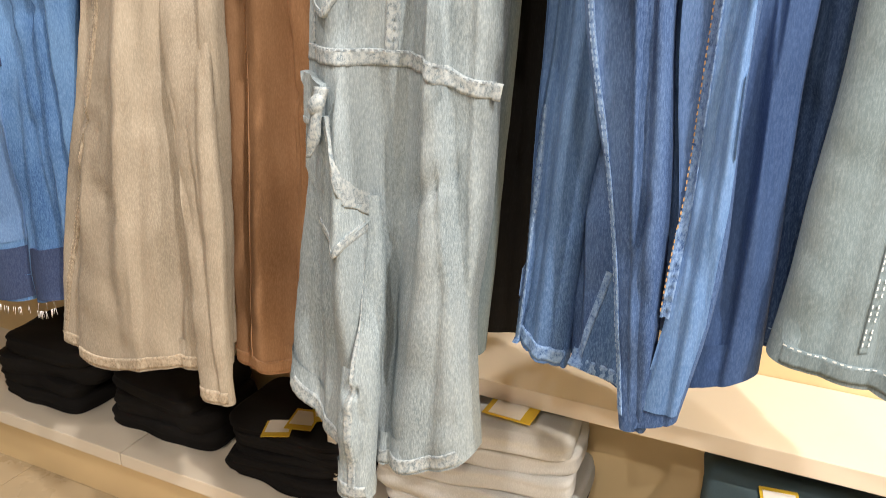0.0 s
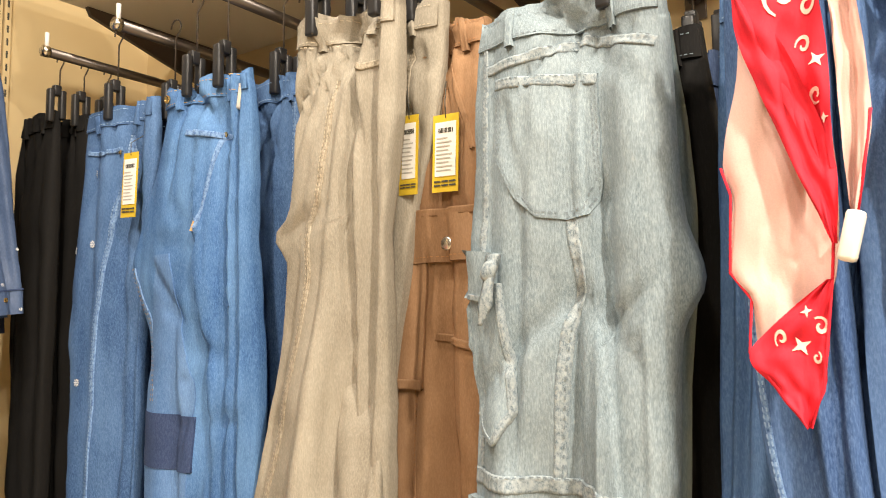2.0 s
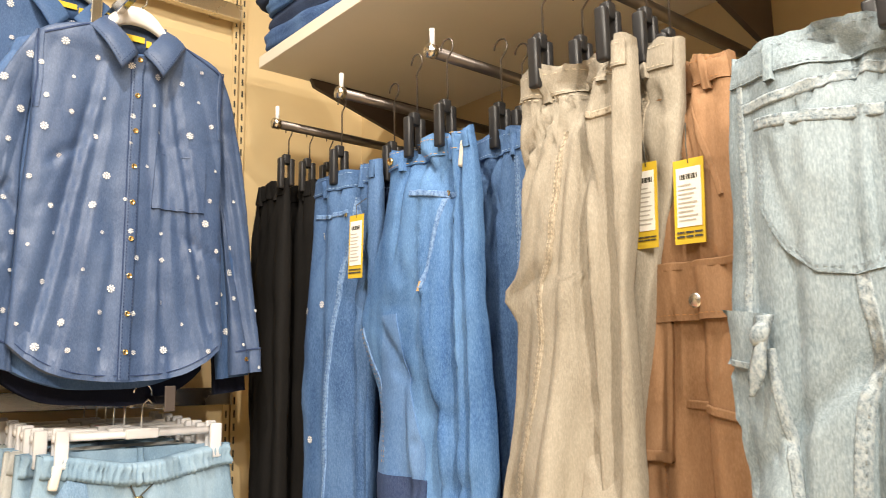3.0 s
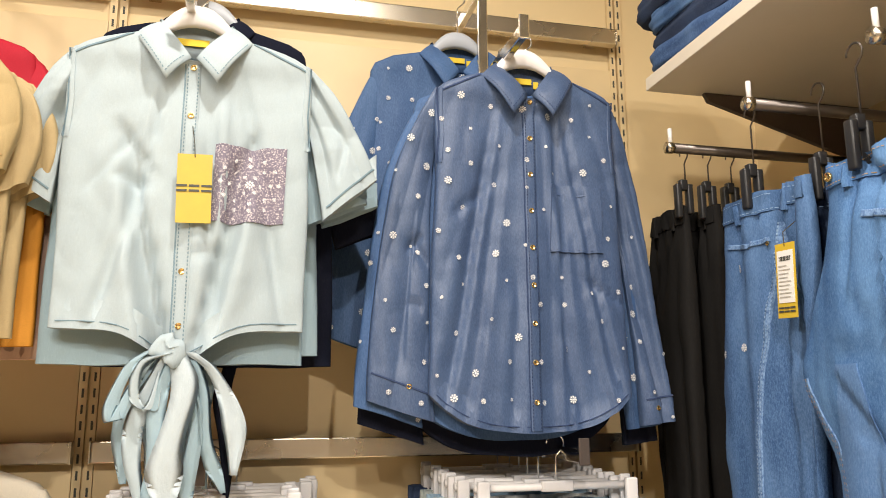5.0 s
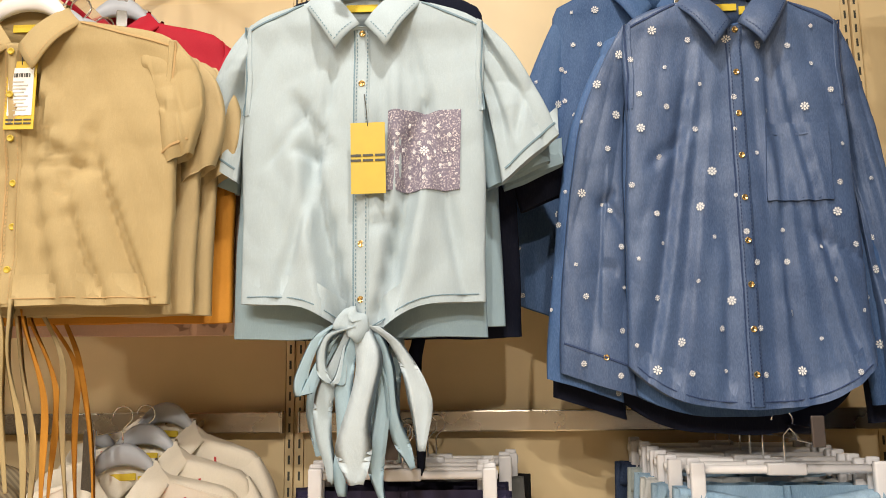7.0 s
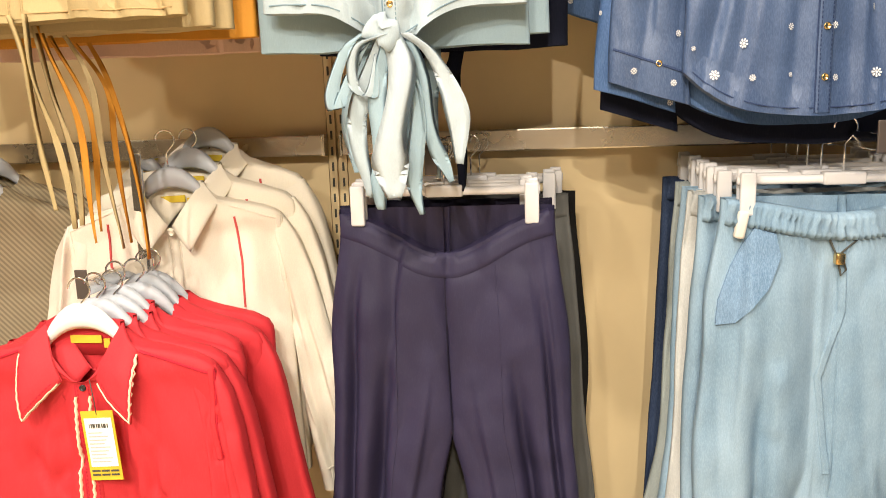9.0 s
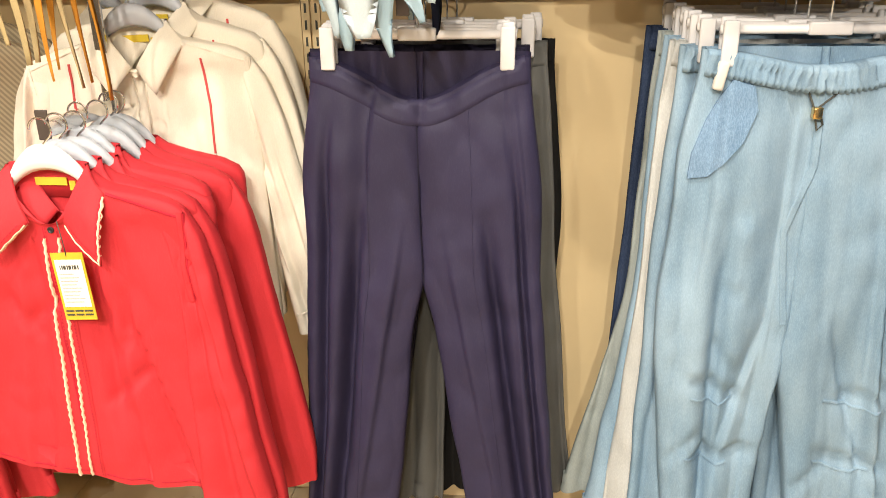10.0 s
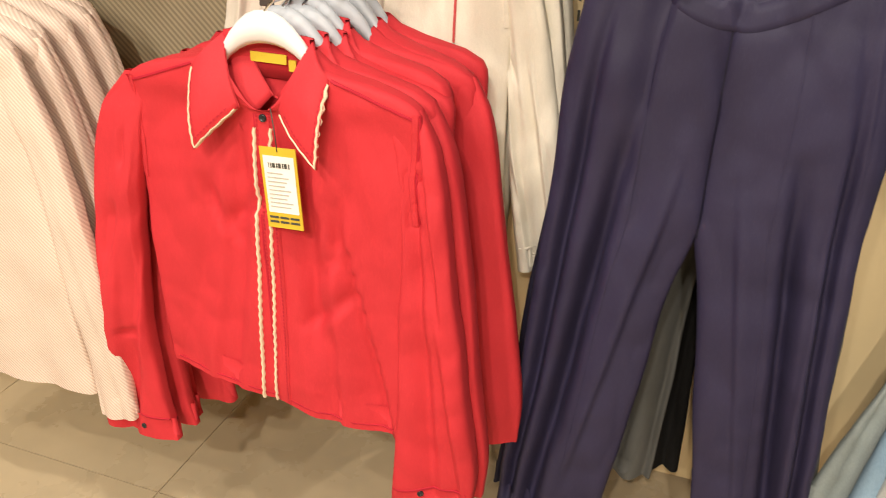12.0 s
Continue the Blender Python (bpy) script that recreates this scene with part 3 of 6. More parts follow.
# ---- hangers ----
def hook(bm, z0, z1, r=0.019, w=0.0019):
    """A wire hook in the garment's plane: a stem from z0, the bend's top at z1."""
    pts = [(0, 0, z0), (0, 0, z1 - 2.4 * r)]
    for k in range(13):
        a = radians(-60 + 20 * k)
        pts.append((r * math.cos(a) * -1 * -1 - 0.0, 0, z1 - r + r * math.sin(a)))
    return wire(bm, pts, w, 7)


def shirt_hanger(parent, hz, top, mat, half=0.17):
    h = part("hanger", bmesh.new(), mat, parent, "moulded plastic shirt hanger")
    bm = bmesh.new()
    prev = None
    for i in range(25):
        x = -half + 2 * half * i / 24
        c = max(0.0, 1 - (abs(x) / 0.085) ** 2.2)
        z = hz - 0.055 + 0.068 * c - 0.22 * max(0, abs(x) - 0.08)
        hh = 0.010 + 0.020 * c
        dd = 0.007 + 0.003 * c
        ring = [bm.verts.new((x, dd * math.cos(0.7854 * k), z + hh * 0.75 * math.sin(0.7854 * k))) for k in range(8)]
        if prev:
            for k in range(8):
                bm.faces.new((prev[k], prev[(k + 1) % 8], ring[(k + 1) % 8], ring[k]))
        else:
            bm.faces.new(ring)
        prev = ring
    bm.faces.new(prev[::-1])
    bmesh.ops.recalc_face_normals(bm, faces=bm.faces)
    bm.to_mesh(h.data)
    for p in h.data.polygons:
        p.use_smooth = True
    bm.free()
    part("hook", hook(bmesh.new(), hz + 0.03, top), M_CHROME, h, "bent chrome wire hook")
    return h


def clip_hanger(parent, half, z, top, mat=None, yo=0.0):
    bar = part("hanger_bar", wire(bmesh.new(), [(-half - 0.015, yo, z + 0.03), (half + 0.015, yo, z + 0.03)], 0.008, 10), mat or M_HANGER, parent, "white plastic clip hanger bar")
    part("hook", hook(bmesh.new(), z + 0.03, top), M_CHROME, bar, "bent chrome wire hook")
    part("hook_block", boxed(-0.035, yo - 0.012, z + 0.02, 0.035, yo + 0.012, z + 0.042, bevel=0.004), M_CLIP, bar)
    for s_ in (-1, 1):
        c = part("clip", boxed(s_ * half - 0.013, yo - 0.022, z - 0.03, s_ * half + 0.013, yo - 0.008, z + 0.045, bevel=0.004), M_CLIP, bar, "pale plastic clip", True)
        part("clip_back", boxed(s_ * half - 0.012, yo + 0.008, z - 0.025, s_ * half + 0.012, yo + 0.018, z + 0.05, bevel=0.004), M_CLIP, bar)


def clamp_hanger(parent, u, z, top):
    """A black clamp hanger for folded jeans."""
    h = part("clamp", boxed(u - 0.009, -0.028, z - 0.03, u + 0.009, -0.014, z + 0.05, bevel=0.004), M_BLACKP, parent, "black plastic clamp hanger")
    part("clamp_back", boxed(u - 0.009, 0.0, z - 0.02, u + 0.009, 0.014, z + 0.05, bevel=0.004), M_BLACKP, parent)
    part("clamp_block", boxed(u - 0.008, -0.016, z + 0.035, u + 0.008, 0.002, z + 0.06, bevel=0.003), M_BLACKP, parent)
    bm = hook(bmesh.new(), z + 0.055, top, 0.017, 0.0017)
    bmesh.ops.translate(bm, verts=bm.verts, vec=(u, 0, 0))
    part("hook", bm, M_DARKSTEEL, h)


def price_tag(parent, tree, u, z, w=0.055, hgt=0.12, white=True, turn=0.0, card=None, cord=True, off=0.010):
    p, _ = touch(tree, u, z - hgt / 2)
    p2, _ = touch(tree, u, z)
    y = min(p.y, p2.y) - off
    rot = Matrix.Translation((u, y, z)) @ pose(0, 0, 0, 0, turn, 0)
    bm = boxed(-w / 2, -0.0008, -hgt, w / 2, 0.0008, 0)
    bm.transform(rot)
    tag = part("price_tag", bm, card or M_YELLOW, parent, "yellow card price tag with printed bars" if white else "mustard card swing tag with printed bars", False)
    if white:
        bm = boxed(-w / 2 + 0.005, -0.0018, -hgt * 0.80, w / 2 - 0.004, -0.001, -hgt * 0.10)
        bm.transform(rot)
        part("sticker", bm, M_PAPER, tag, "white printed price sticker", False)
        bm = bmesh.new()
        for k in range(11):
            x = -w * 0.28 + k * w * 0.055
            box(bm, x, -0.0024, -hgt * 0.24, x + w * (0.02 + 0.014 * (k % 3)), -0.0019, -hgt * 0.18)
        bm.transform(rot)
        tagged(part("barcode", bm, M_BARS, tag, "", False), kind="stuff")
        bm = bmesh.new()
        for k in range(9):
            box(bm, -w * 0.34, -0.0024, -hgt * (0.30 + 0.052 * k) - 0.002, w * (0.1 + 0.22 * ((k * 37 % 10) / 10)), -0.0019, -hgt * (0.30 + 0.052 * k))
        bm.transform(rot)
        tagged(part("print_block", bm, M_GREYINK, tag, "", False), kind="stuff")
    # the mark: three pairs of plain bars
    bm = bmesh.new()
    zc = -hgt * (0.89 if white else 0.5)
    s_ = w * 0.125 if white else w * 0.15
    for k in (-1, 0, 1):
        cx = k * s_ * 2.35
        for h in (-0.5, 0.5):
            box(bm, cx - s_, -0.002, zc + s_ * (h - 0.22), cx + s_, -0.0012, zc + s_ * (h + 0.22))
    bm.transform(rot)
    part("printed_mark", bm, M_BARS, tag, "", False)
    if cord:
        q, _ = touch(tree, u - 0.008, z + 0.055)
        part("cord", wire(bmesh.new(), [(u, y - 0.001, z - 0.006), (u - 0.002, y, z + 0.02), (u - 0.008, q.y - 0.003, z + 0.055)], 0.0009, 5), M_BARS, tag)
    return tag


def security_tag(parent, tree, u, z, turn=10.0):
    p, _ = touch(tree, u, z)
    bm = boxed(-0.009, -0.014, -0.024, 0.009, 0.004, 0.024, bevel=0.005)
    bm.transform(Matrix.Translation((u, p.y - 0.006, z)) @ pose(0, 0, 0, 0, turn, 0))
    part("security_tag", bm, M_SECURITY, parent, "cream plastic security tag")


# ---- garments ----
def rel(rows, u0, z0):
    return [(r[0] - z0, r[1] - u0, r[2] - u0, r[3]) for r in rows]


def folded_trousers(name, m_of, u0, z0, rows, mat, label, group, seed=0, folds=None, seam=None, seam_mat=None, stitch=None, hem_band=True,
                    waist=True, bar_z=None, tag=None, pocket=None, clamp_u=None, hem=None, security=None, rough=0.005, hi=None, lines=(), gather=5):
    """Trousers folded lengthwise and clamped at the waist. rows in the place's metres: z, left, right, half depth."""
    e = thing(name, m_of(u0, z0), label, "trousers" if name != "jeans" else "jeans", group)
    rows = rel(rows, u0, z0)
    folds = folds or [(1.3, 0.003, 0.010, seed * 1.3, 0.8), (2.7, 0.001, 0.004, seed * 2.1, -1.2)]
    rows = [(r[0], r[1], r[2], r[3] * 0.75) for r in rows]
    near = hi != 0 and (hi is not None or e.location.y < 0.915)
    rnd = random.Random(seed * 7 + 1)
    gathers = [(rnd.uniform(-0.85, 0.85), 0.01, rnd.uniform(-0.8, 0.8), -rnd.uniform(0.05, 0.2), rnd.uniform(0.006, 0.012), rnd.uniform(0.003, 0.006), rnd.uniform(0.005, 0.014)) for _ in range(gather)]
    body = part("body", tube(rows, folds, seed, hem=hem, rough=rough, hi=(14 if near else 0) if hi is None else hi, lines=list(lines) + gathers, square=0.5, crown=0.014 if near else 0.006), mat, e)
    tree = tree_of(body)
    top, bot = rows[0][0], rows[-1][0]
    edge = lambda z: spline(rows, (z - top) / (bot - top))
    seam_mat, stitch = seam_mat or mat, stitch or C_PALESTITCH
    if waist:
        a, b = edge(top - 0.004), edge(top - 0.042)
        inset = 0.004
        part("waistband", patch(tree, [(a[1] + inset, a[0], a[2] - inset, a[0]), (b[1] + inset, b[0], b[2] - inset, b[0])], 0.004), mat, e)
        part("waist_stitching", dashes(tree, [(a[1] + 0.008, a[0] - 0.006), (a[2] - 0.008, a[0] - 0.006)], lift=0.0052), stitch, e)
        part("waist_stitching", dashes(tree, [(b[1] + 0.008, b[0] + 0.004), (b[2] - 0.008, b[0] + 0.004)], lift=0.0052), stitch, e)
        for f in (0.22, 0.75):
            u = a[1] + (a[2] - a[1]) * f
            part("belt_loop", strip(tree, [(u, top - 0.002), (u + 0.002, top - 0.052)], 0.011, 0.008), mat, e)
    for f0, f1, zt, zb, w in (seam or []):
        pts = []
        for i in range(30):
            z = zt + (zb - zt) * i / 29 - z0
            k = edge(z)
            f = f0 + (f1 - f0) * i / 29
            pts.append((k[1] + (k[2] - k[1]) * f, z))
        part("side_seam", strip(tree, pts, w, 0.0012, pucker=0.0011), seam_mat, e)
        bm = dashes(tree, [(u - w * 0.3, z) for u, z in pts], lift=0.0042)
        dashes(tree, [(u + w * 0.3, z) for u, z in pts], bm, lift=0.0042)
        part("seam_stitching", bm, stitch, e)
    if hem_band:
        pts = []
        k = edge(bot + 0.012)
        for i in range(15):
            f = -0.92 + 1.84 * i / 14
            u = (k[1] + k[2]) / 2 + (k[2] - k[1]) / 2 * f
            pts.append((u, bot + 0.014 + (hem(f, True) if hem else 0)))
        part("hem_band", strip(tree, pts, 0.020, 0.0014, pucker=0.0013, pitch=0.011), seam_mat, e)
        part("hem_stitching", dashes(tree, [(u, z + 0.010) for u, z in pts], lift=0.0046), stitch, e)
    for pk in (pocket or []):
        rws = [(a - u0, b - z0, c - u0, d - z0) for a, b, c, d in pk]
        p = part("pocket", patch(tree, rws, 0.003), mat, e)
        out = [(rws[0][0], rws[0][1])] + [(r[0], r[1]) for r in rws[1:]] + [(r[2], r[3]) for r in rws[::-1]] + [(rws[0][0], rws[0][1])]
        c = (sum(q[0] for q in out) / len(out), sum(q[1] for q in out) / len(out))
        for kk, sc in enumerate((0.97, 0.90)):
            part("pocket_stitching", dashes(tree, [(c[0] + (q[0] - c[0]) * sc, c[1] + (q[1] - c[1]) * sc) for q in out], lift=0.0046), stitch, p)
        part("pocket_hem", strip(tree, [(rws[0][0], rws[0][1] - 0.008), (rws[0][2], rws[0][3] - 0.008)], 0.014, 0.0042), seam_mat, p)
    if bar_z is not None:
        for cu in (clamp_u or [u0]):
            clamp_hanger(e, cu - u0, top, bar_z + 0.014 - z0)
    for tg in (tag or []):
        price_tag(e, tree, tg[0] - u0, tg[1] - z0, *tg[2:])
    for sx, sz in (security or []):
        security_tag(e, tree, sx - u0, sz - z0)
    return e, body, tree


def north(y):
    return lambda u, z: pose(u, y, z)


def west(x):
    return lambda u, z: pose(x, u, z, 0, 0, 90)


def full_trousers(name, m, label, W, L, crotch, hem_l, hem_r, mat, seed=0, sag=0.0, elastic=False, clip=True, top_z=0.12, group="", folds=None, hip=1.08, depth=0.03, crease=True, hi=0, lines_l=(), lines_r=(), hem_f=None):
    """Trousers on a clip hanger, opened to the front. m: pose of the waist's middle. hem_l, hem_r: (outer, inner, z) of each leg's hem."""
    e = thing(name, m, label, "trousers", group)
    h = W / 2
    ph = seed * 1.7
    legs = []
    for s_, (o, i, zz) in ((-1, hem_l), (1, hem_r)):
        ro = s_ * h * hip
        a = [(0, s_ * h, -s_ * 0.006, depth * 0.5), (-0.05, s_ * h * 1.01, -s_ * 0.006, depth * 0.65), (-0.2, ro, -s_ * 0.006, depth), (-crotch + 0.03, ro * 1.05, -s_ * 0.006, depth), (-crotch - 0.10, ro * 1.05 + (o - ro * 1.05) * 0.2, s_ * 0.008 + (i - s_ * 0.008) * 0.14, depth),
             ((-crotch + zz) / 2 - 0.05, ro * 1.05 + (o - ro * 1.05) * 0.6, s_ * 0.008 + (i - s_ * 0.008) * 0.55, depth), (zz, o, i, depth)]
        a = [(z, min(x, y), max(x, y), d) for z, x, y, d in a]
        fl = folds or [(1.1, 0.002, 0.009, ph + s_, 0.6), (2.3, 0.001, 0.004, ph * 2 + s_, -1.0)]
        leg = part("leg", tube(a, fl, seed + s_ * 3.1, m=70, n=72, square=0.5, sag=sag, sag_w=h * 0.62, hi=hi, lines=lines_l if s_ < 0 else lines_r, hem=(lambda c, f, s_=s_: hem_f(c * s_, f)) if hem_f else None), mat, e)
        lt = tree_of(leg)
        legs.append(lt)
        if crease:
            pts = []
            for k in range(24):
                z = -0.08 + (zz + 0.08) * k / 23
                q = spline(a, z / zz)
                pts.append((q[1] + (q[2] - q[1]) * (0.55 if s_ < 0 else 0.45), z))
            part("leg_crease", strip(lt, pts, 0.003, 0.0012), mat, leg)
    both = bmesh.new()
    for o in [c for c in e.children if c.name.startswith("leg") and "crease" not in c.name]:
        both.from_mesh(o.data)
    tree = BVHTree.FromBMesh(both)
    both.free()
    body = None
    n = 90
    pts = []
    for k in range(n + 1):
        f = -0.97 + 1.94 * k / n
        pts.append((f * h, -0.022 - sag * math.exp(-(f / 0.62) ** 2)))
    part("waistband", strip(tree, pts, 0.046, 0.0018, pucker=0.011 if elastic else 0.0, step=0.005), mat, e)
    if clip:
        clip_hanger(e, h * 0.80, 0, top_z)
    return e, body, tree


def shirt(name, m, label, mat, sw=0.205, L=0.56, hemw=0.24, sleeve="short", seed=0, button=M_BRASS, nb=6, hanger=M_HANGER, hook_top=0.12, collar=True,
          hem=None, detail=True, group="", depth=0.021, sleeve_l=None, sleeve_r=None, dip=0.075, placket_w=0.026, cuff=True, neck=0.068, tip=(0.043, -0.047), inner=0.004, lines=(), back=0.0, thread=None):
    """A shirt on a moulded hanger; m is the pose of the neck's middle, z = 0 at the neck's top."""
    e = thing(name, m, label, "shirt", group)
    thread = thread or mat
    rows = [(0.0, -neck, neck, 0.028), (-0.022, -neck - 0.035, neck + 0.035, 0.03), (-0.042, -sw * 0.82, sw * 0.82, 0.026), (-0.064, -sw * 0.98, sw * 0.98, 0.026), (-0.10, -sw * 1.0, sw * 1.0, depth * 0.9),
            (-0.2, -sw * 0.99, sw * 0.99, depth), (-L * 0.6, -(sw + hemw) / 2, (sw + hemw) / 2, depth * 1.05), (-L, -hemw, hemw, depth)]
    folds = [(2.3, 0.001, 0.006, seed * 1.9, 0.7), (4.1, 0.0, 0.003, seed * 2.7, -1.1)]
    body = part("body", tube(rows, folds, seed, n=64, m=40, hem=hem, dip=dip, rough=0.004, hi=7 if detail else 0, lines=lines, square=0.42), mat, e)
    tree = tree_of(body)
    for s_, sl in ((-1, sleeve_l), (1, sleeve_r)):
        if sleeve == "none":
            continue
        if sl is None:
            sl = {"short": [(-0.058, 0.72 * sw, sw * 0.97, 0.012), (-0.10, 0.72 * sw, sw + 0.025, 0.026), (-0.2, sw * 0.86, sw + 0.08, 0.03), (-0.29, sw + 0.01, sw + 0.125, 0.03), -0.05],
                  "cap": [(-0.058, 0.72 * sw, sw * 0.97, 0.012), (-0.10, 0.74 * sw, sw + 0.02, 0.026), (-0.17, sw * 0.85, sw + 0.035, 0.03), (-0.23, sw * 0.9, sw + 0.03, 0.03), -0.03],
                  "long": [(-0.06, 0.72 * sw, sw * 0.97, 0.012), (-0.12, 0.75 * sw, sw + 0.02, 0.02), (-0.25, sw - 0.01, sw + 0.055, 0.028), (-0.5, sw + 0.01, sw + 0.085, 0.028), (-0.74, sw + 0.02, sw + 0.10, 0.022), -0.01]}[sleeve]
        tilt = sl[-1]
        sl = [(p[0], *sorted((s_ * p[1], s_ * p[2])), p[3] * 0.66) for p in sl[:-1]]
        bm = tube(sl, [(1.7, 0.0, 0.004, seed + s_, 1.2)], seed + s_ * 2.3, n=44, m=30, rough=0.005, hi=(6 if sleeve == "long" else 3) if detail else 0, hem=lambda c, f: tilt * (0.5 - 0.5 * c * s_), square=0.42)
        for v in bm.verts:
            v.co.y += back * max(0, min(1, (-v.co.z - 0.05) / 0.14))
        lim = part("sleeve", bm, mat, e)
        if detail:
            st = tree_of(lim)
            zc = sl[-1][0] + (0.02 if sleeve != "long" else 0.052)
            o_, i_ = (sl[-1][2], sl[-1][1]) if s_ > 0 else (sl[-1][1], sl[-1][2])
            part("cuff_seam", strip(st, [(i_ + (o_ - i_) * 0.06, zc + tilt * 0.95), (o_ + (i_ - o_) * 0.06, zc)], 0.004, 0.0016), thread, lim)
            if sleeve == "long":
                q, nr = touch(st, i_ * 0.6 + o_ * 0.4, sl[-1][0] + 0.026)
                part("cuff_button", disc(q, nr, 0.0055, 0.0022), button, lim)
            pts = [(s_ * sw * f, z) for f, z in ((0.96, -0.064), (0.955, -0.10), (0.94, -0.16), (0.965, -0.225))]
            part("armhole_seam", strip(tree, pts, 0.009, 0.0014, pucker=0.001), mat, e)
            part("armhole_stitching", strip(tree, [(u + s_ * 0.006, z) for u, z in pts], 0.0028, 0.0012), thread, e)
    if collar:
        yf = -0.034
        for s_ in (-1, 1):
            bm = bmesh.new()
            A, B, C, D = Vector((s_ * (neck - 0.004), 0.005, 0.012)), Vector((s_ * inner, yf, -dip + 0.004)), Vector((s_ * tip[0], yf - 0.014, -dip + tip[1])), Vector((s_ * (neck + 0.034), -0.016, -0.030))
            g = []
            N = 10
            for i in range(N + 1):
                t = i / N
                p, q = A.lerp(B, t), D.lerp(C, t)
                p.y -= 0.012 * math.sin(3.14 * t)
                q.y -= 0.012 * math.sin(3.14 * t)
                line = []
                for j in range(N + 1):
                    f = j / N
                    v = p.lerp(q, f)
                    v.y -= 0.012 * math.sin(3.14159 * min(1, f * 0.8)) + 0.003 * noise.noise(Vector((v.x * 30, v.z * 30, seed)))
                    line.append(v)
                g.append(line)
            for side in (0, 0.0035):
                vv = [[bm.verts.new(v + Vector((0, side, 0))) for v in line] for line in g]
                for i in range(N):
                    for j in range(N):
                        bm.faces.new((vv[i][j], vv[i + 1][j], vv[i + 1][j + 1], vv[i][j + 1]))
                if side == 0:
                    v0 = vv
            for i in range(N):
                bm.faces.new((v0[i][N], v0[i + 1][N], vv[i + 1][N], vv[i][N]))
                bm.faces.new((v0[N][i], v0[N][i + 1], vv[N][i + 1], vv[N][i]))
            leaf = part("collar", bm, mat, e)
            if detail:
                ct = tree_of(leaf)
                out = [g[1][N - 1], g[N - 1][N - 1], g[N - 1][1]]
                part("collar_stitching", dashes(ct, [(v.x, v.z) for v in out], lift=0.001, w=0.0009), thread, leaf)
        bm = bmesh.new()
        prev = None
        for i in range(17):
            a = 3.14159 * i / 16
            x, y = neck * 0.93 * math.cos(a), 0.0 + 0.019 * math.sin(a)
            q = [bm.verts.new((x, y, 0.014)), bm.verts.new((x, y, -0.05)), bm.verts.new((x * 1.06, y + 0.006, -0.05)), bm.verts.new((x * 1.06, y + 0.006, 0.014))]
            if prev:
                for k in range(4):
                    bm.faces.new((prev[k], prev[(k + 1) % 4], q[(k + 1) % 4], q[k]))
            prev = q
        part("collar_stand", bm, mat, e)
        part("neck_label", boxed(-0.035, 0.013, -0.028, 0.022, 0.016, -0.014, bevel=0.001), C_LABEL, e, "yellow woven neck label", False)
        part("size_label", boxed(0.026, 0.0125, -0.036, 0.037, 0.015, -0.02), C_LABEL, e, "", False)
    if detail:
        zt, zb = -dip - 0.006, -L + 0.004 + (hem(0, True) if hem else 0)
        pl = part("placket", strip(tree, [(0, zt), (0.001, (zt + zb) / 2), (0, zb)], placket_w, 0.002), mat, e)
        bm = dashes(tree, [(-placket_w * 0.34, zt), (-placket_w * 0.34, zb)], lift=0.0036, w=0.0009)
        dashes(tree, [(placket_w * 0.34, zt), (placket_w * 0.34, zb)], bm, lift=0.0036, w=0.0009)
        part("placket_stitching", bm, thread, pl)
        part("placket_edge", strip(tree, [(-placket_w * 0.53, zt), (-placket_w * 0.53, zb)], 0.0026, 0.0008), thread, pl)
        for k in range(nb):
            z = zt - 0.005 + (zb + 0.06 - zt) * k / max(1, nb - 1)
            q, nr = touch(tree, 0.0, z)
            part("button", disc(q + Vector((0, -0.002, 0)), Vector((0, -1, 0)), 0.0058, 0.0026), button, e)
        pts = [(hemw * f, -L + 0.012 + (hem(f, True) if hem else 0)) for f in [-0.94 + 1.88 * i / 20 for i in range(21)]]
        part("hem_seam", strip(tree, pts, 0.002, 0.0012), thread, e)
        for s_ in (-1, 1):
            pts = [(s_ * (neck + 0.036), -0.03), (s_ * sw * 0.95, -0.071)]
            part("yoke_seam", strip(tree, pts, 0.004, 0.0014, pucker=0.0005), thread, e)
    if hanger:
        shirt_hanger(e, 0.012, hook_top, hanger)
    return e, body, tree


def ribbon(bm, pts, w0, w1, thick=0.003, wave=0.006, seed=0, sway=0.006):
    """A loose strip of cloth along (x, y, z) points."""
    rows = [(-float(i), *p) for i, p in enumerate(pts)]
    m, prev = 26, None
    for i in range(m + 1):
        t = i / m
        _, x, y, z = spline(rows, t)
        w = (w0 + (w1 - w0) * t) / 2 * (1 if t < 0.75 else 1 - (t - 0.75) * 2.6)
        x += sway * math.sin(t * 7 + seed * 2)
        q = []
        for k, (a, b) in enumerate(((-1, 0), (-0.4, 1), (0.4, -1), (1, 0), (0.4, -1.6), (-0.4, 0.4))):
            yy = y + wave * b * math.sin(t * 4 + seed) - (thick if k > 3 else 0)
            q.append(bm.verts.new((x + a * w * (1 + 0.15 * math.sin(t * 9 + seed)), yy, z + a * w * 0.25 * math.sin(seed * 3))))
        if prev:
            for k in range(6):
                bm.faces.new((prev[k], prev[(k + 1) % 6], q[(k + 1) % 6], q[k]))
        else:
            bm.faces.new(q)
        prev = q
    bm.faces.new(prev[::-1])
    return bm


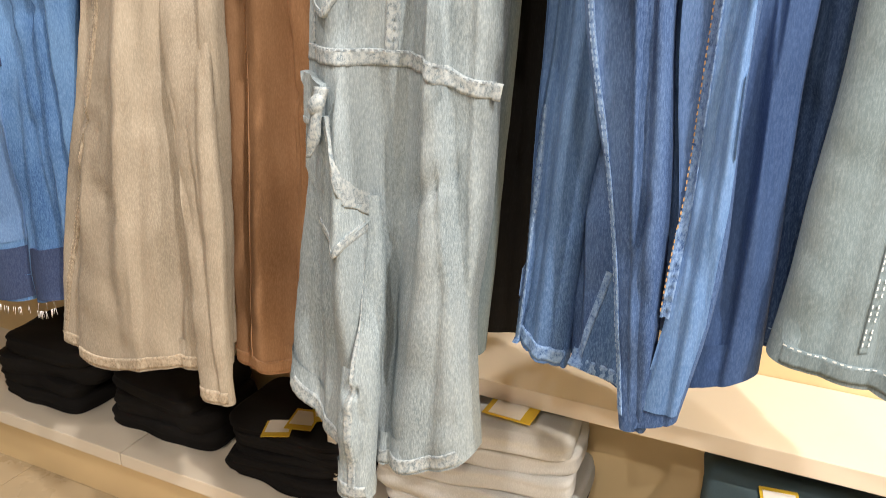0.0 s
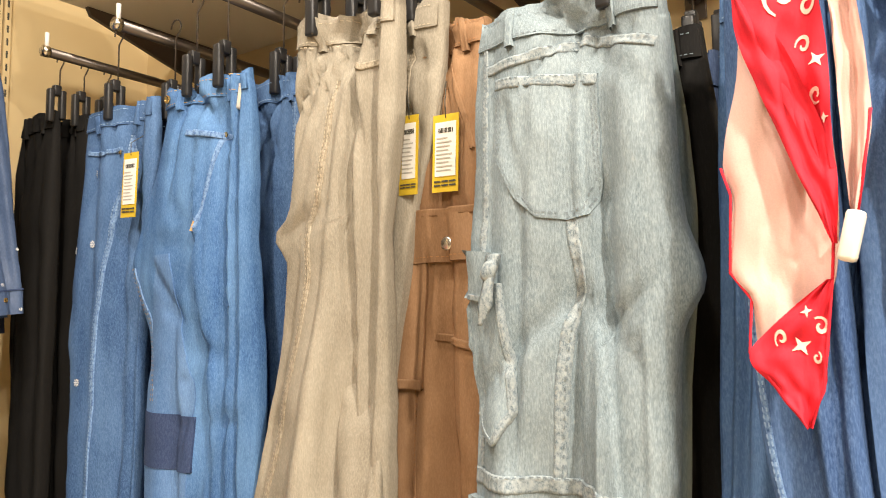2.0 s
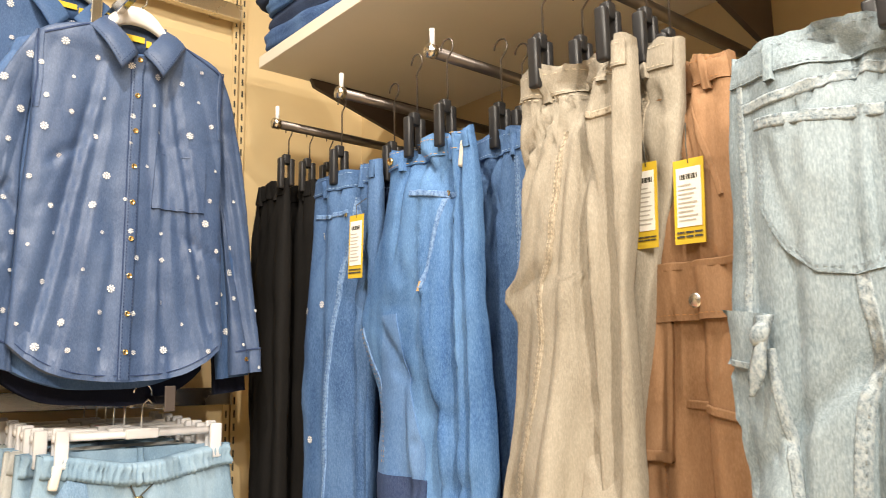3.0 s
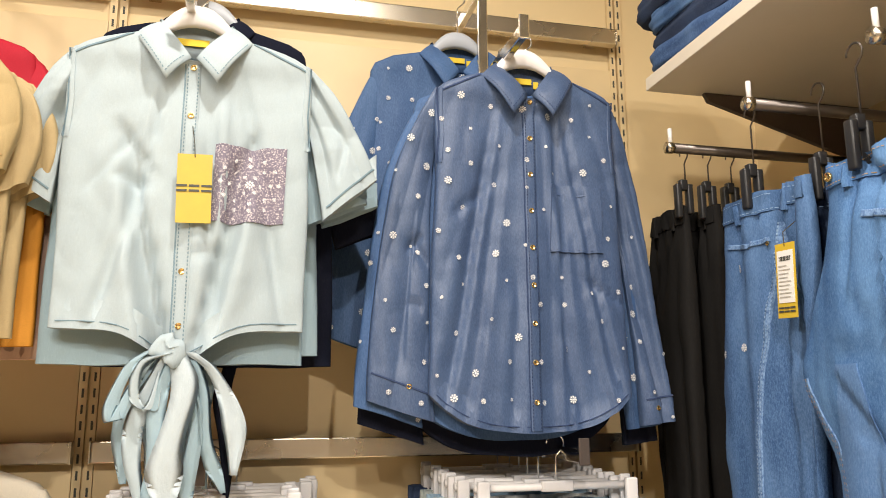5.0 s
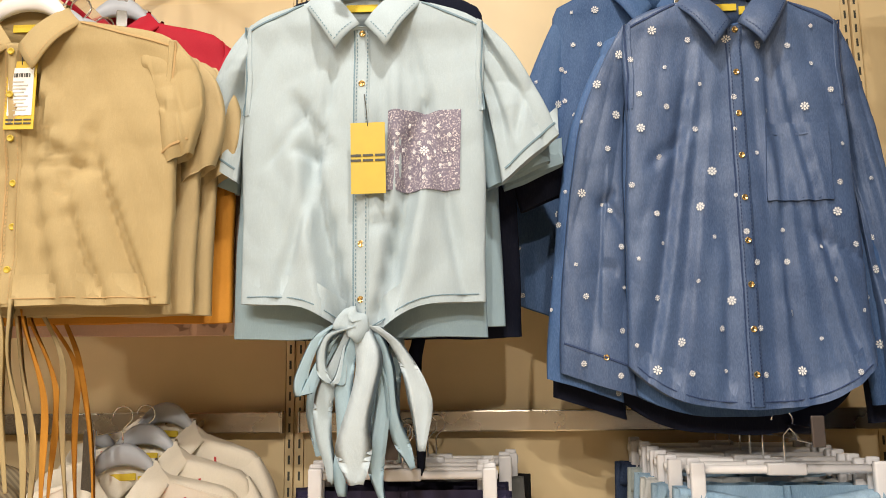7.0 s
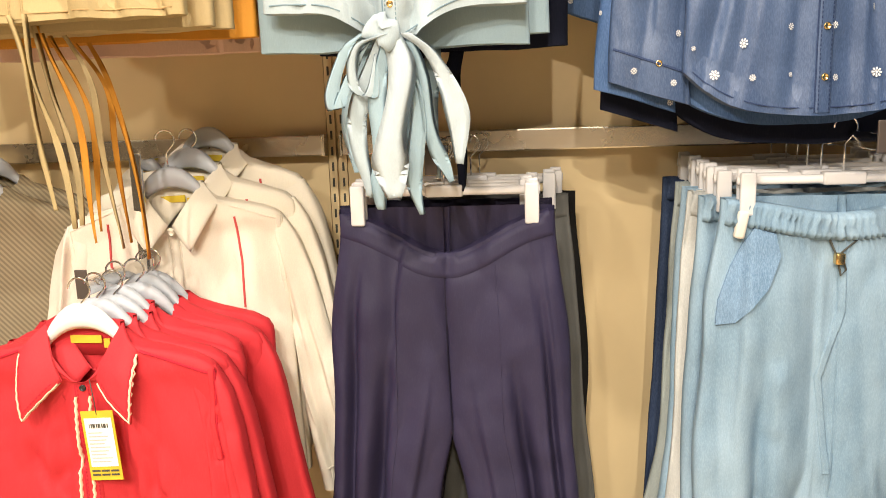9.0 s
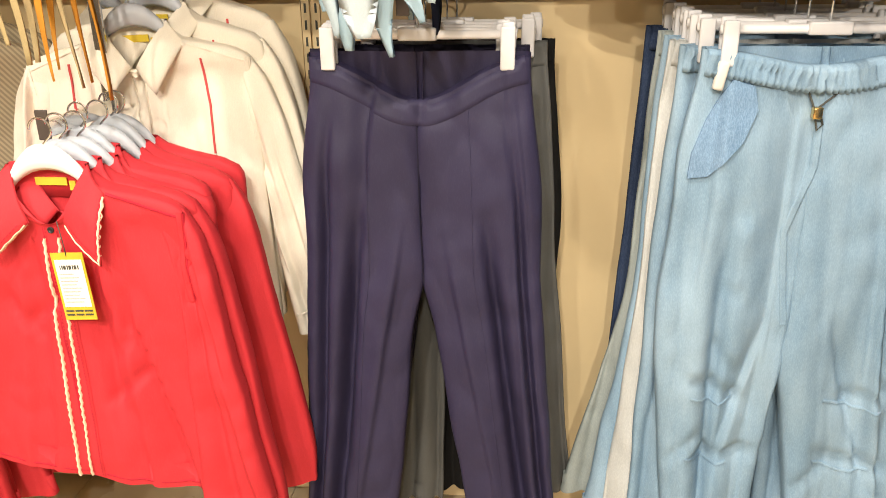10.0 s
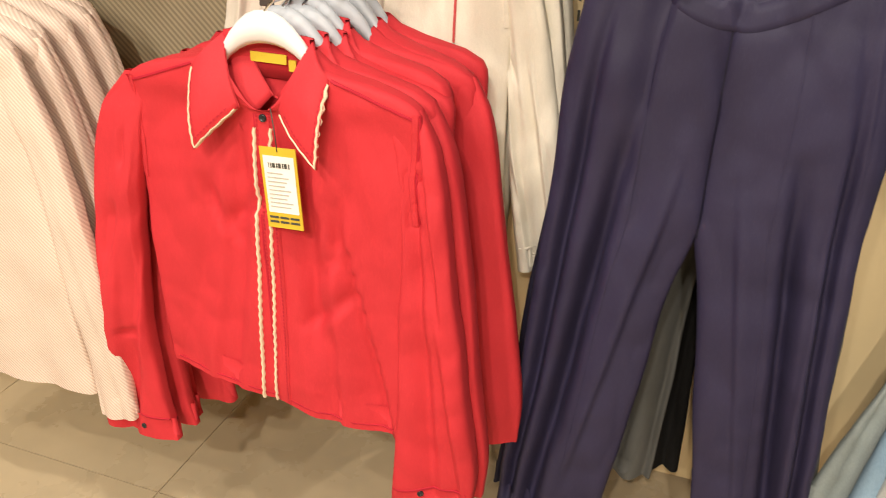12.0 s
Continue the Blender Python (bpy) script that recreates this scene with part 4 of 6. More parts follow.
def daisy_mesh(r=0.006, petals=8):
    bm = bmesh.new()
    for k in range(petals):
        a = 6.28318 * k / petals
        vs = []
        for rr, da in ((0.25, 0), (0.7, -0.30), (1.0, -0.16), (1.0, 0.16), (0.7, 0.30)):
            vs.append(bm.verts.new((rr * r * math.cos(a + da), rr * r * math.sin(a + da), 0.0006)))
        bm.faces.new(vs)
    bmesh.ops.create_circle(bm, cap_ends=True, radius=r * 0.28, segments=7, matrix=Matrix.Translation((0, 0, 0.0009)))
    me = bpy.data.meshes.new("daisy")
    bm.to_mesh(me)
    bm.free()
    me.materials.append(C_WHITE)
    return me


DAISIES = [daisy_mesh(0.0080), daisy_mesh(0.0055), daisy_mesh(0.0038)]


def scatter_daisies(parent, tree, u0, u1, z0, z1, gap, seed):
    rnd = random.Random(seed)
    got = []
    for _ in range(900):
        u, z = rnd.uniform(u0, u1), rnd.uniform(z0, z1)
        if any((u - a) ** 2 + (z - b) ** 2 < gap * gap for a, b in got):
            continue
        p, nrm, _, _ = tree.ray_cast(Vector((u, -1.5, z)), Vector((0, 1, 0)))
        if p is None or nrm.y > -0.35:
            continue
        got.append((u, z))
        ob = new("daisy", rnd.choice((DAISIES[0], DAISIES[1], DAISIES[1], DAISIES[2], DAISIES[2])))
        ob.parent = parent
        ob.matrix_basis = Matrix.Translation(p + nrm * 0.0022) @ nrm.to_track_quat("Z", "Y").to_matrix().to_4x4() @ pose(0, 0, 0, 0, 0, rnd.uniform(0, 90))


# ---- jeans on the north wall ----
G = "folded trousers hanging on the jeans bars"
# bar 1: black trousers in the corner
for k, (y, du) in enumerate(((0.93, 0.0), (0.99, 0.03), (1.05, -0.02))):
    folded_trousers("trousers", north(y), -1.86 + du, 1.80, [(1.80, -1.96 + du, -1.80 + du, 0.02), (1.6, -1.975 + du, -1.79 + du, 0.03), (1.0, -1.96 + du, -1.80 + du, 0.03), (0.62, -1.95 + du, -1.80 + du, 0.03)],
                    C_BLACK, "black cotton trousers folded on a black clamp hanger", G, 11 + k, stitch=C_BLACK, bar_z=1.925, clamp_u=[-1.80])
# bar 2: jeans with embroidered daisies
e, b, t = folded_trousers("jeans", north(0.915), -1.505, 1.755, [(1.755, -1.63, -1.385, 0.022), (1.62, -1.642, -1.375, 0.032), (1.35, -1.68, -1.41, 0.034), (0.95, -1.665, -1.425, 0.032), (0.62, -1.645, -1.415, 0.034)],
                          D_MID, "mid-blue jeans with embroidered daisies on a clamp hanger", G, 21, seam=[(0.62, 0.42, 1.69, 0.64, 0.010)], seam_mat=D_MIDEDGE, stitch=C_BLUESTITCH, bar_z=1.92, clamp_u=[-1.53], lines=[(0.45, 0, 0.40, -1.12, 0.022, 0.004, 0.03), (-0.45, -0.1, -0.35, -1.12, 0.010, 0.006, 0.05), (0.78, 0, 0.75, -1.12, 0.026, 0.004, 0.03)],
                          tag=[(-1.412, 1.635, 0.05, 0.13, True, 3.0, None, True, 0.028)])
part("pocket_edge", strip(t, [(-0.105, -0.09), (-0.04, -0.10), (0.02, -0.097)], 0.010, 0.003, pucker=0.0007), D_MIDEDGE, e)
part("rivet", disc(touch(t, 0.018, -0.105)[0] + Vector((0, -0.004, 0)), Vector((0, -1, 0)), 0.0045, 0.002), M_BRASS, e)
for u, z in ((-1.55, 1.615), (-1.60, 1.45), (-1.54, 1.46), (-1.575, 1.17), (-1.56, 0.86)):
    q, nr = touch(t, u - 0.04 + 1.505, z - 1.75)
    ob = new("daisy", DAISIES[0])
    ob.parent, ob.matrix_basis = e, Matrix.Translation(q + nr * 0.002) @ nr.to_track_quat("Z", "Y").to_matrix().to_4x4()
# Blue rear pair in near-black denim: the gap's shade is put into its colour.
folded_trousers("jeans", north(0.965), -1.40, 1.742, [(1.742, -1.52, -1.30, 0.022), (1.5, -1.54, -1.31, 0.03), (0.66, -1.53, -1.33, 0.03)], D_NIGHT, "blue jeans behind another pair, coloured dark for the shaded gap", G, 22, bar_z=1.92, security=[(-1.33, 1.70)], stitch=C_BLUESTITCH, hi=4)
# bar 3: jeans with dark knee patch and raw hem
e, b, t = folded_trousers("jeans", north(0.886), -1.16, 1.74, [(1.74, -1.29, -1.065, 0.024), (1.62, -1.31, -1.05, 0.034), (1.45, -1.38, -1.05, 0.036), (1.39, -1.392, -1.045, 0.036), (1.25, -1.335, -1.035, 0.034), (1.0, -1.34, -1.03, 0.034), (0.61, -1.32, -1.03, 0.036)],
                          D_BRIGHT, "bright blue patchwork jeans with raw hem on a clamp hanger", G, 31, seam=[(0.05, 0.16, 1.40, 1.15, 0.012)], seam_mat=D_MIDEDGE, stitch=C_STITCH, hem_band=False, bar_z=1.905, hi=14, clamp_u=[-1.22, -1.13],
                          lines=[(-0.10, -0.02, 0.15, -0.6, 0.014, 0.006, 0.05), (0.62, 0.0, 0.50, -1.15, 0.030, 0.004, 0.04), (0.85, 0.0, 0.80, -1.15, 0.026, 0.004, 0.02), (-0.95, -0.34, -0.35, -0.42, 0.006, 0.004, 0.02), (-0.9, -0.30, -0.3, -0.30, 0.005, 0.004, 0.015), (-0.28, -0.85, -0.22, -1.15, 0.03, 0.004, 0.02)],
                          hem=lambda x, f: 0.05 * max(0, x + 0.25), security=[(-1.085, 1.69)])
part("pocket_edge", strip(t, [(-0.05, -0.10), (0.035, -0.116)], 0.012, 0.003, pucker=0.0008), D_MIDEDGE, e)
part("pocket_seam", strip(t, [(0.03, -0.118), (0.012, -0.20), (-0.008, -0.28)], 0.006, 0.002, pucker=0.0006), D_MIDEDGE, e)
part("bar_tack", strip(t, [(-0.008, -0.268), (-0.011, -0.286)], 0.006, 0.004), C_STITCH, e)
part("rivet", disc(touch(t, 0.03, -0.112)[0] + Vector((0, -0.006, 0)), Vector((0, -1, 0)), 0.005, 0.002), M_BRASS, e)
part("waist_button", disc(touch(t, -0.115, -0.026)[0] + Vector((0, -0.006, 0)), Vector((0, -1, 0)), 0.008, 0.004), M_BRASS, e)
part("pale_panel", patch(t, [(-0.13, -0.32, -0.085, -0.32), (-0.158, -0.55, -0.035, -0.55), (-0.168, -1.03, -0.045, -1.01)], 0.0022), D_PALEPANEL, e, "paler worn denim leg panel")
part("knee_patch", patch(t, [(-0.158, -0.605, -0.03, -0.612), (-0.162, -0.703, -0.03, -0.707)], 0.004), D_PATCH, e, "dark indigo knee patch")
part("hem_panel", patch(t, [(-0.165, -1.04, 0.118, -1.0), (-0.165, -1.14, 0.118, -1.09)], 0.0035), D_PATCH, e, "dark indigo raw hem panel")
rnd = random.Random(33)
bm = bmesh.new()
for _ in range(70):
    u = rnd.uniform(-0.155, 0.11)
    q, _n = touch(t, u, -1.125 + 0.05 * max(0, u / 0.15 + 0.25))
    zt = -1.148 + 0.05 * max(0, u / 0.15 + 0.25)
    wire(bm, [(u, q.y - 0.004, zt + 0.008), (u + rnd.uniform(-0.004, 0.004), q.y - 0.005, zt - rnd.uniform(0.001, 0.008))], 0.0004, 4)
tagged(part("frayed_threads", bm, C_WHITE, e, "frayed white threads"), kind="stuff")
for k, (y, du, mt) in enumerate(((0.965, 0.03, D_MID), (1.01, 0.04, D_DEEP), (1.07, 0.03, D_MID))):
    folded_trousers("jeans", north(y), -1.10 + du, 1.735, [(1.735, -1.23 + du, -1.0 + du, 0.022), (1.5, -1.25 + du, -0.99 + du, 0.03), (0.66 + 0.02 * k, -1.24 + du, -1.0 + du, 0.03)], mt, "mid-blue jeans hanging behind another pair", G, 32 + k, bar_z=1.905, stitch=C_BLUESTITCH, hi=5 if k == 0 else 0,
                    seam=[(0.8, 0.8, 1.68, 0.7, 0.01)], seam_mat=D_MIDEDGE)
# bar 4: khaki and brown
e, b, t = folded_trousers("trousers", north(0.86), -0.82, 1.765, [(1.765, -0.91, -0.705, 0.026), (1.64, -0.912, -0.705, 0.036), (1.46, -0.93, -0.72, 0.036), (1.425, -0.965, -0.725, 0.035), (1.385, -0.94, -0.727, 0.035), (1.06, -1.0, -0.73, 0.036), (0.85, -1.065, -0.745, 0.04), (0.575, -1.125, -0.765, 0.045)],
                          D_BEIGE, "wide khaki twill trousers folded on a hanger", G, 41, folds=[(1.1, 0.002, 0.008, 0.4, 0.9)], seam=[(0.40, 0.05, 1.66, 0.59, 0.009)], seam_mat=D_BEIGEEDGE, stitch=C_KHAKISTITCH, bar_z=1.90, clamp_u=[-0.87, -0.74], gather=11,
                          lines=[(0.25, -0.02, 0.62, -0.75, 0.020, 0.005, 0.05), (0.72, 0.0, 0.85, -0.6, 0.018, 0.004, 0.03), (-0.55, -0.75, -0.62, -1.2, -0.014, 0.05, 0.006), (-0.1, -0.7, -0.05, -1.2, 0.012, 0.03, 0.05), (0.35, -0.75, 0.52, -1.2, -0.010, 0.006, 0.05), (-0.9, -0.34, -0.2, -0.30, 0.006, 0.004, 0.02)],
                          hem=lambda x, f: 0.012 * x - 0.03 * math.exp(-((x + 0.25) / 0.5) ** 2) + 0.008)
bm = tube([(1.30 - 1.765, -0.84 + 0.82, -0.745 + 0.82, 0.004), (1.1 - 1.765, -0.82 + 0.82, -0.738 + 0.82, 0.010), (0.86 - 1.765, -0.785 + 0.82, -0.722 + 0.82, 0.014), (0.557 - 1.765, -0.788 + 0.82, -0.726 + 0.82, 0.016)], [(0.9, 0.001, 0.004, 1.0, 0.4)], 43.5, hi=4)
for v in bm.verts:
    f = max(0, min(1, (1.30 - 1.765 - v.co.z) / 0.42))
    v.co.y += 0.012 - 0.052 * f * f * (3 - 2 * f)
lf = part("leg_fold", bm, D_BEIGE, e)
lft = tree_of(lf)
part("hem_band", strip(lft, [(0.034, 0.571 - 1.765), (0.092, 0.571 - 1.765)], 0.02, 0.0014, pucker=0.0012, pitch=0.011), D_BEIGEEDGE, lf)
part("fly_pocket_edge", strip(t, [(0.02, -0.085), (0.05, -0.10), (0.082, -0.092)], 0.010, 0.003, pucker=0.0008), D_BEIGEEDGE, e)
part("elastic_stitching", dashes(t, [(-0.085, -0.045), (0.0, -0.05), (0.1, -0.043)], lift=0.0062), C_KHAKISTITCH, e)
folded_trousers("trousers", north(0.92), -0.78, 1.768, [(1.768, -0.87, -0.668, 0.026), (1.6, -0.88, -0.685, 0.034), (1.42, -0.90, -0.73, 0.034), (1.2, -0.95, -0.772, 0.034), (0.60, -1.02, -0.80, 0.036)],
                D_BEIGE, "khaki twill trousers hanging behind another pair", G, 42, stitch=C_KHAKISTITCH, seam_mat=D_BEIGEEDGE, bar_z=1.90, clamp_u=[-0.84, -0.72], hi=8, gather=9, seam=[(0.75, 0.7, 1.70, 1.0, 0.009)], tag=[(-0.722, 1.595, 0.034, 0.12, True, 2.0)])
e, b, t = folded_trousers("trousers", north(0.945), -0.70, 1.735, [(1.735, -0.74, -0.605, 0.024), (1.62, -0.76, -0.595, 0.03), (1.45, -0.78, -0.585, 0.034), (1.2, -0.80, -0.60, 0.034), (0.9, -0.80, -0.60, 0.034), (0.565, -0.81, -0.61, 0.036)], D_BROWN, "tobacco brown cargo trousers folded on a hanger", G, 45,
                          seam=[(0.30, 0.22, 1.2, 0.58, 0.010)], seam_mat=D_BROWN, stitch=C_BROWNSTITCH, bar_z=1.90, hi=9, lines=[(0.12, -0.42, 0.3, -1.15, 0.022, 0.004, 0.03), (-0.2, -0.55, -0.25, -1.1, -0.008, 0.02, 0.02)], tag=[(-0.665, 1.59, 0.046, 0.115, True, 2.0)])
part("slant_pocket", strip(t, [(0.035, -0.06), (0.075, -0.20)], 0.008, 0.002, pucker=0.0008), D_BROWN, e)
fl = part("pocket_flap", patch(t, [(-0.085, 1.445 - 1.735, 0.095, 1.445 - 1.735), (-0.08, 1.375 - 1.735, 0.095, 1.375 - 1.735)], 0.008), D_BROWN, e, "buttoned cargo pocket flap")
part("flap_stitching", dashes(t, [(-0.08, 1.383 - 1.735), (0.09, 1.383 - 1.735)], lift=0.0095), C_BROWNSTITCH, fl)
part("flap_seam", strip(t, [(-0.09, 1.448 - 1.735), (0.1, 1.448 - 1.735)], 0.012, 0.008), D_BROWN, fl)
q, nr = touch(t, 0.03, 1.40 - 1.735)
part("snap_button", disc(q + Vector((0, -0.014, 0)), Vector((0, -1, 0)), 0.0105, 0.004, 18, False), M_SILVER, e, "domed nickel snap button")
part("cargo_pocket", patch(t, [(-0.11, 1.375 - 1.735, -0.015, 1.375 - 1.735), (-0.11, 1.19 - 1.735, -0.02, 1.19 - 1.735)], 0.006), D_BROWN, e)
part("pocket_hem", strip(t, [(-0.11, 1.195 - 1.735), (-0.02, 1.195 - 1.735)], 0.016, 0.009), D_BROWN, e)
part("knee_seam", strip(t, [(0.0, 1.265 - 1.735), (0.1, 1.245 - 1.735)], 0.012, 0.003, pucker=0.002), D_BROWN, e)
# bar 5: bleached cargo jeans in front of darker pairs
ZG = 1.672
e, b, t = folded_trousers("jeans", north(0.835), -0.42, ZG, [(ZG, -0.545, -0.305, 0.028), (1.56, -0.56, -0.303, 0.04), (1.40, -0.565, -0.297, 0.042), (1.325, -0.566, -0.277, 0.042), (1.27, -0.565, -0.302, 0.042), (1.10, -0.566, -0.314, 0.042), (0.92, -0.575, -0.318, 0.044), (0.78, -0.592, -0.335, 0.048), (0.66, -0.605, -0.330, 0.05), (0.55, -0.612, -0.322, 0.055)],
                          D_LIGHT, "bleached grey-blue cargo jeans folded on a clamp hanger", G, 51, folds=[(1.6, 0.004, 0.014, 2.3, 0.9), (3.1, 0.003, 0.008, 0.6, -0.7)], lines=[(0.12, -0.1, 0.22, -0.58, 0.012, 0.006, 0.03), (-0.35, -0.6, 0.12, -1.15, -0.02, 0.006, 0.03), (0.34, -0.30, 0.93, -1.06, -0.022, 0.004, 0.05), (0.6, -0.38, 1.0, -0.33, 0.006, 0.005, 0.02), (-0.18, -0.62, 0.0, -1.15, 0.022, 0.03, 0.006), (0.35, -0.05, 0.42, -0.42, 0.012, 0.02, 0.03)],
                          seam=[(0.56, 0.49, 1.42, 1.10, 0.014)], seam_mat=D_LIGHT2, stitch=C_SEAMSHADE, bar_z=1.88, clamp_u=[-0.37],
                          pocket=[[(-0.515, 1.585, -0.385, 1.572), (-0.512, 1.48, -0.383, 1.44), (-0.485, 1.43, -0.395, 1.405), (-0.455, 1.405, -0.42, 1.40)]],
                          hem=lambda x, f: 0.09 * max(0, -x) ** 1.5 + 0.045 * max(0, x) ** 2)
bm = tube([(0.93 - ZG, -0.075, -0.045, 0.004), (0.75 - ZG, -0.078, -0.027, 0.012), (0.51 - ZG, -0.090, -0.035, 0.016)], [(0.8, 0.001, 0.003, 1.0, 0.4)], 52.5, hi=4)
for v in bm.verts:
    f = max(0, min(1, (0.93 - ZG - v.co.z) / 0.30))
    v.co.y += -0.022 - 0.036 * f * f * (3 - 2 * f)
lf = part("leg_fold", bm, D_LIGHT, e)
lft = tree_of(lf)
part("inner_seam", strip(lft, [(-0.060, 0.88 - ZG), (-0.056, 0.75 - ZG), (-0.058, 0.53 - ZG)], 0.011, 0.0014, pucker=0.001), D_LIGHT2, lf)
part("hem_band", strip(lft, [(-0.086, 0.523 - ZG), (-0.039, 0.523 - ZG)], 0.020, 0.0014, pucker=0.0013, pitch=0.011), D_LIGHT2, lf)
for nm, pts, w in (("yoke_seam", [(-0.53, 1.60), (-0.47, 1.602), (-0.40, 1.616), (-0.31, 1.590)], 0.013), ("knee_seam", [(-0.565, 1.098), (-0.45, 1.098), (-0.385, 1.094), (-0.345, 1.075), (-0.305, 1.068)], 0.02), ("front_fold_seam", [(-0.535, 1.64), (-0.53, 1.45), (-0.548, 1.25), (-0.55, 1.11)], 0.008)):
    part(nm, strip(t, [(u + 0.42, z - ZG) for u, z in pts], w, 0.0016, pucker=0.0014, pitch=0.010), D_LIGHT2, e)
    part("seam_stitching", dashes(t, [(u + 0.42, z - ZG + w * 0.42) for u, z in pts], lift=0.0055), C_SEAMSHADE, e)
for zt, zb in ((1.375, 1.14), (1.075, 0.862)):
    wide = 0.0 if zt > 1.2 else 0.024
    rws = [(-0.147, zt - 0.045 - ZG, -0.090, zt - 0.045 - ZG), (-0.146, zt - 0.12 - ZG, -0.076 + wide * 0.8, zt - 0.15 - ZG), (-0.135 + wide, zb + 0.035 - ZG, -0.071 + wide, zb + 0.04 - ZG), (-0.110 + wide, zb + 0.012 - ZG, -0.094 + wide, zb + 0.004 - ZG)]
    cp = part("cargo_pocket", patch(t, rws, 0.008), D_LIGHT, e)
    part("pocket_flap", patch(t, [(-0.567 + 0.42, zt - ZG, -0.512 + 0.42, zt - 0.008 - ZG), (-0.567 + 0.42, zt - 0.06 - ZG, -0.515 + 0.42, zt - 0.07 - ZG)], 0.012), D_LIGHT, cp)
    bm = bmesh.new()
    q, _ = touch(t, -0.515 + 0.42, zt - 0.03 - ZG)
    ribbon(bm, [(-0.512 + 0.42, q.y - 0.012, zt - 0.01 - ZG), (-0.515 + 0.42, q.y - 0.02, zt - 0.05 - ZG), (-0.53 + 0.42, q.y - 0.016, zt - 0.095 - ZG)], 0.020, 0.017, 0.004, 0.0015, 1, 0.0008)
    bmesh.ops.create_uvsphere(bm, u_segments=12, v_segments=8, radius=1, matrix=Matrix.LocRotScale((-0.514 + 0.42, q.y - 0.02, zt - 0.03 - ZG), Euler((0, 0.5, 0)), (0.010, 0.007, 0.014)))
    part("pocket_strap", bm, D_LIGHT2, cp, "short knotted denim strap")
    out = [(r[2], r[3]) for r in rws] + [(rws[3][0], rws[3][1]), (rws[2][0], rws[2][1])]
    part("pocket_stitching", dashes(t, out, lift=0.0095), C_SEAMSHADE, cp)
    part("pocket_edge", strip(t, out, 0.008, 0.009, pucker=0.0009), D_LIGHT2, cp)
    part("flap_edge", strip(t, [(-0.146, zt - 0.058 - ZG), (-0.096, zt - 0.066 - ZG)], 0.008, 0.013, pucker=0.001), D_LIGHT2, cp)
for k, (y, l, r, zt, zb, mt, lb) in enumerate(((0.92, -0.52, -0.31, 1.665, 0.69, D_TEAL, "grey-green jeans hanging behind a bleached pair"), (0.99, -0.46, -0.29, 1.66, 0.70, C_BLACK, "black trousers hanging behind jeans"), (1.06, -0.42, -0.27, 1.65, 0.72, D_NIGHT, "dark indigo jeans with frayed hem hanging at the back"), (1.13, -0.40, -0.25, 1.67, 0.74, D_NIGHT, "dark indigo jeans hanging at the back of a bar"))):
    folded_trousers("jeans", north(y), (l + r) / 2, zt, [(zt, l + 0.02, r - 0.02, 0.02), (1.4, l, r, 0.03), (1.1, l, r - 0.02, 0.03), (zb, l - 0.01, r - 0.045 + 0.02 * k, 0.032)], mt, lb, G, 55 + k, bar_z=1.88, stitch=C_SEAMSHADE, hem_band=k < 1)
# bar 6: flared jeans with a bandana
ZB = 1.66

def leg_leaf(parent, rows, dy, mat, seed, u0, hem=None, lines=(), hi=6, name="leg"):
    """One hanging leg of folded jeans, set dy metres behind its waist."""
    bm = tube([(z - ZB, l - u0, r - u0, d) for z, l, r, d in rows], [(1.1, 0.001, 0.004, seed, 0.5)], seed, hi=hi, hem=hem, lines=lines, square=0.5, rough=0.004)
    bmesh.ops.translate(bm, verts=bm.verts, vec=(0, dy, 0))
    ob = part(name, bm, mat, parent)
    return ob, tree_of(ob)


e, b, t = folded_trousers("jeans", north(0.89), -0.20, ZB, [(ZB, -0.262, -0.12, 0.022), (1.4, -0.272, -0.13, 0.032), (1.17, -0.285, -0.17, 0.034), (0.97, -0.285, -0.215, 0.03), (0.73, -0.298, -0.228, 0.034)], D_MID, "mid-blue straight jeans with a stitched hem", G, 61, seam_mat=D_MIDEDGE, seam=[(0.10, 0.06, 1.05, 0.74, 0.009)], stitch=C_BLUESTITCH, bar_z=1.86,
                          hem=lambda x, f: -0.015 * x, clamp_u=[-0.2])
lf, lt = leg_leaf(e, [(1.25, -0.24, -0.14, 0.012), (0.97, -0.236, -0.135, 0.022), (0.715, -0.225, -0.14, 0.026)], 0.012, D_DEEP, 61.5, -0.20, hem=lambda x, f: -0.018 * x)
part("gusset", patch(lt, [(0.020, 0.86 - ZB, 0.026, 0.86 - ZB), (-0.012, 0.722 - ZB, 0.055, 0.71 - ZB)], 0.0022), D_MID, lf)
part("gusset_seam", strip(lt, [(0.020, 0.86 - ZB), (-0.014, 0.724 - ZB)], 0.009, 0.003, pucker=0.0012), D_MIDEDGE, lf)
part("hem_band", strip(lt, [(-0.022, 0.733 - ZB), (0.02, 0.725 - ZB), (0.055, 0.715 - ZB)], 0.02, 0.0016, pucker=0.0013, pitch=0.011), D_MIDEDGE, lf)
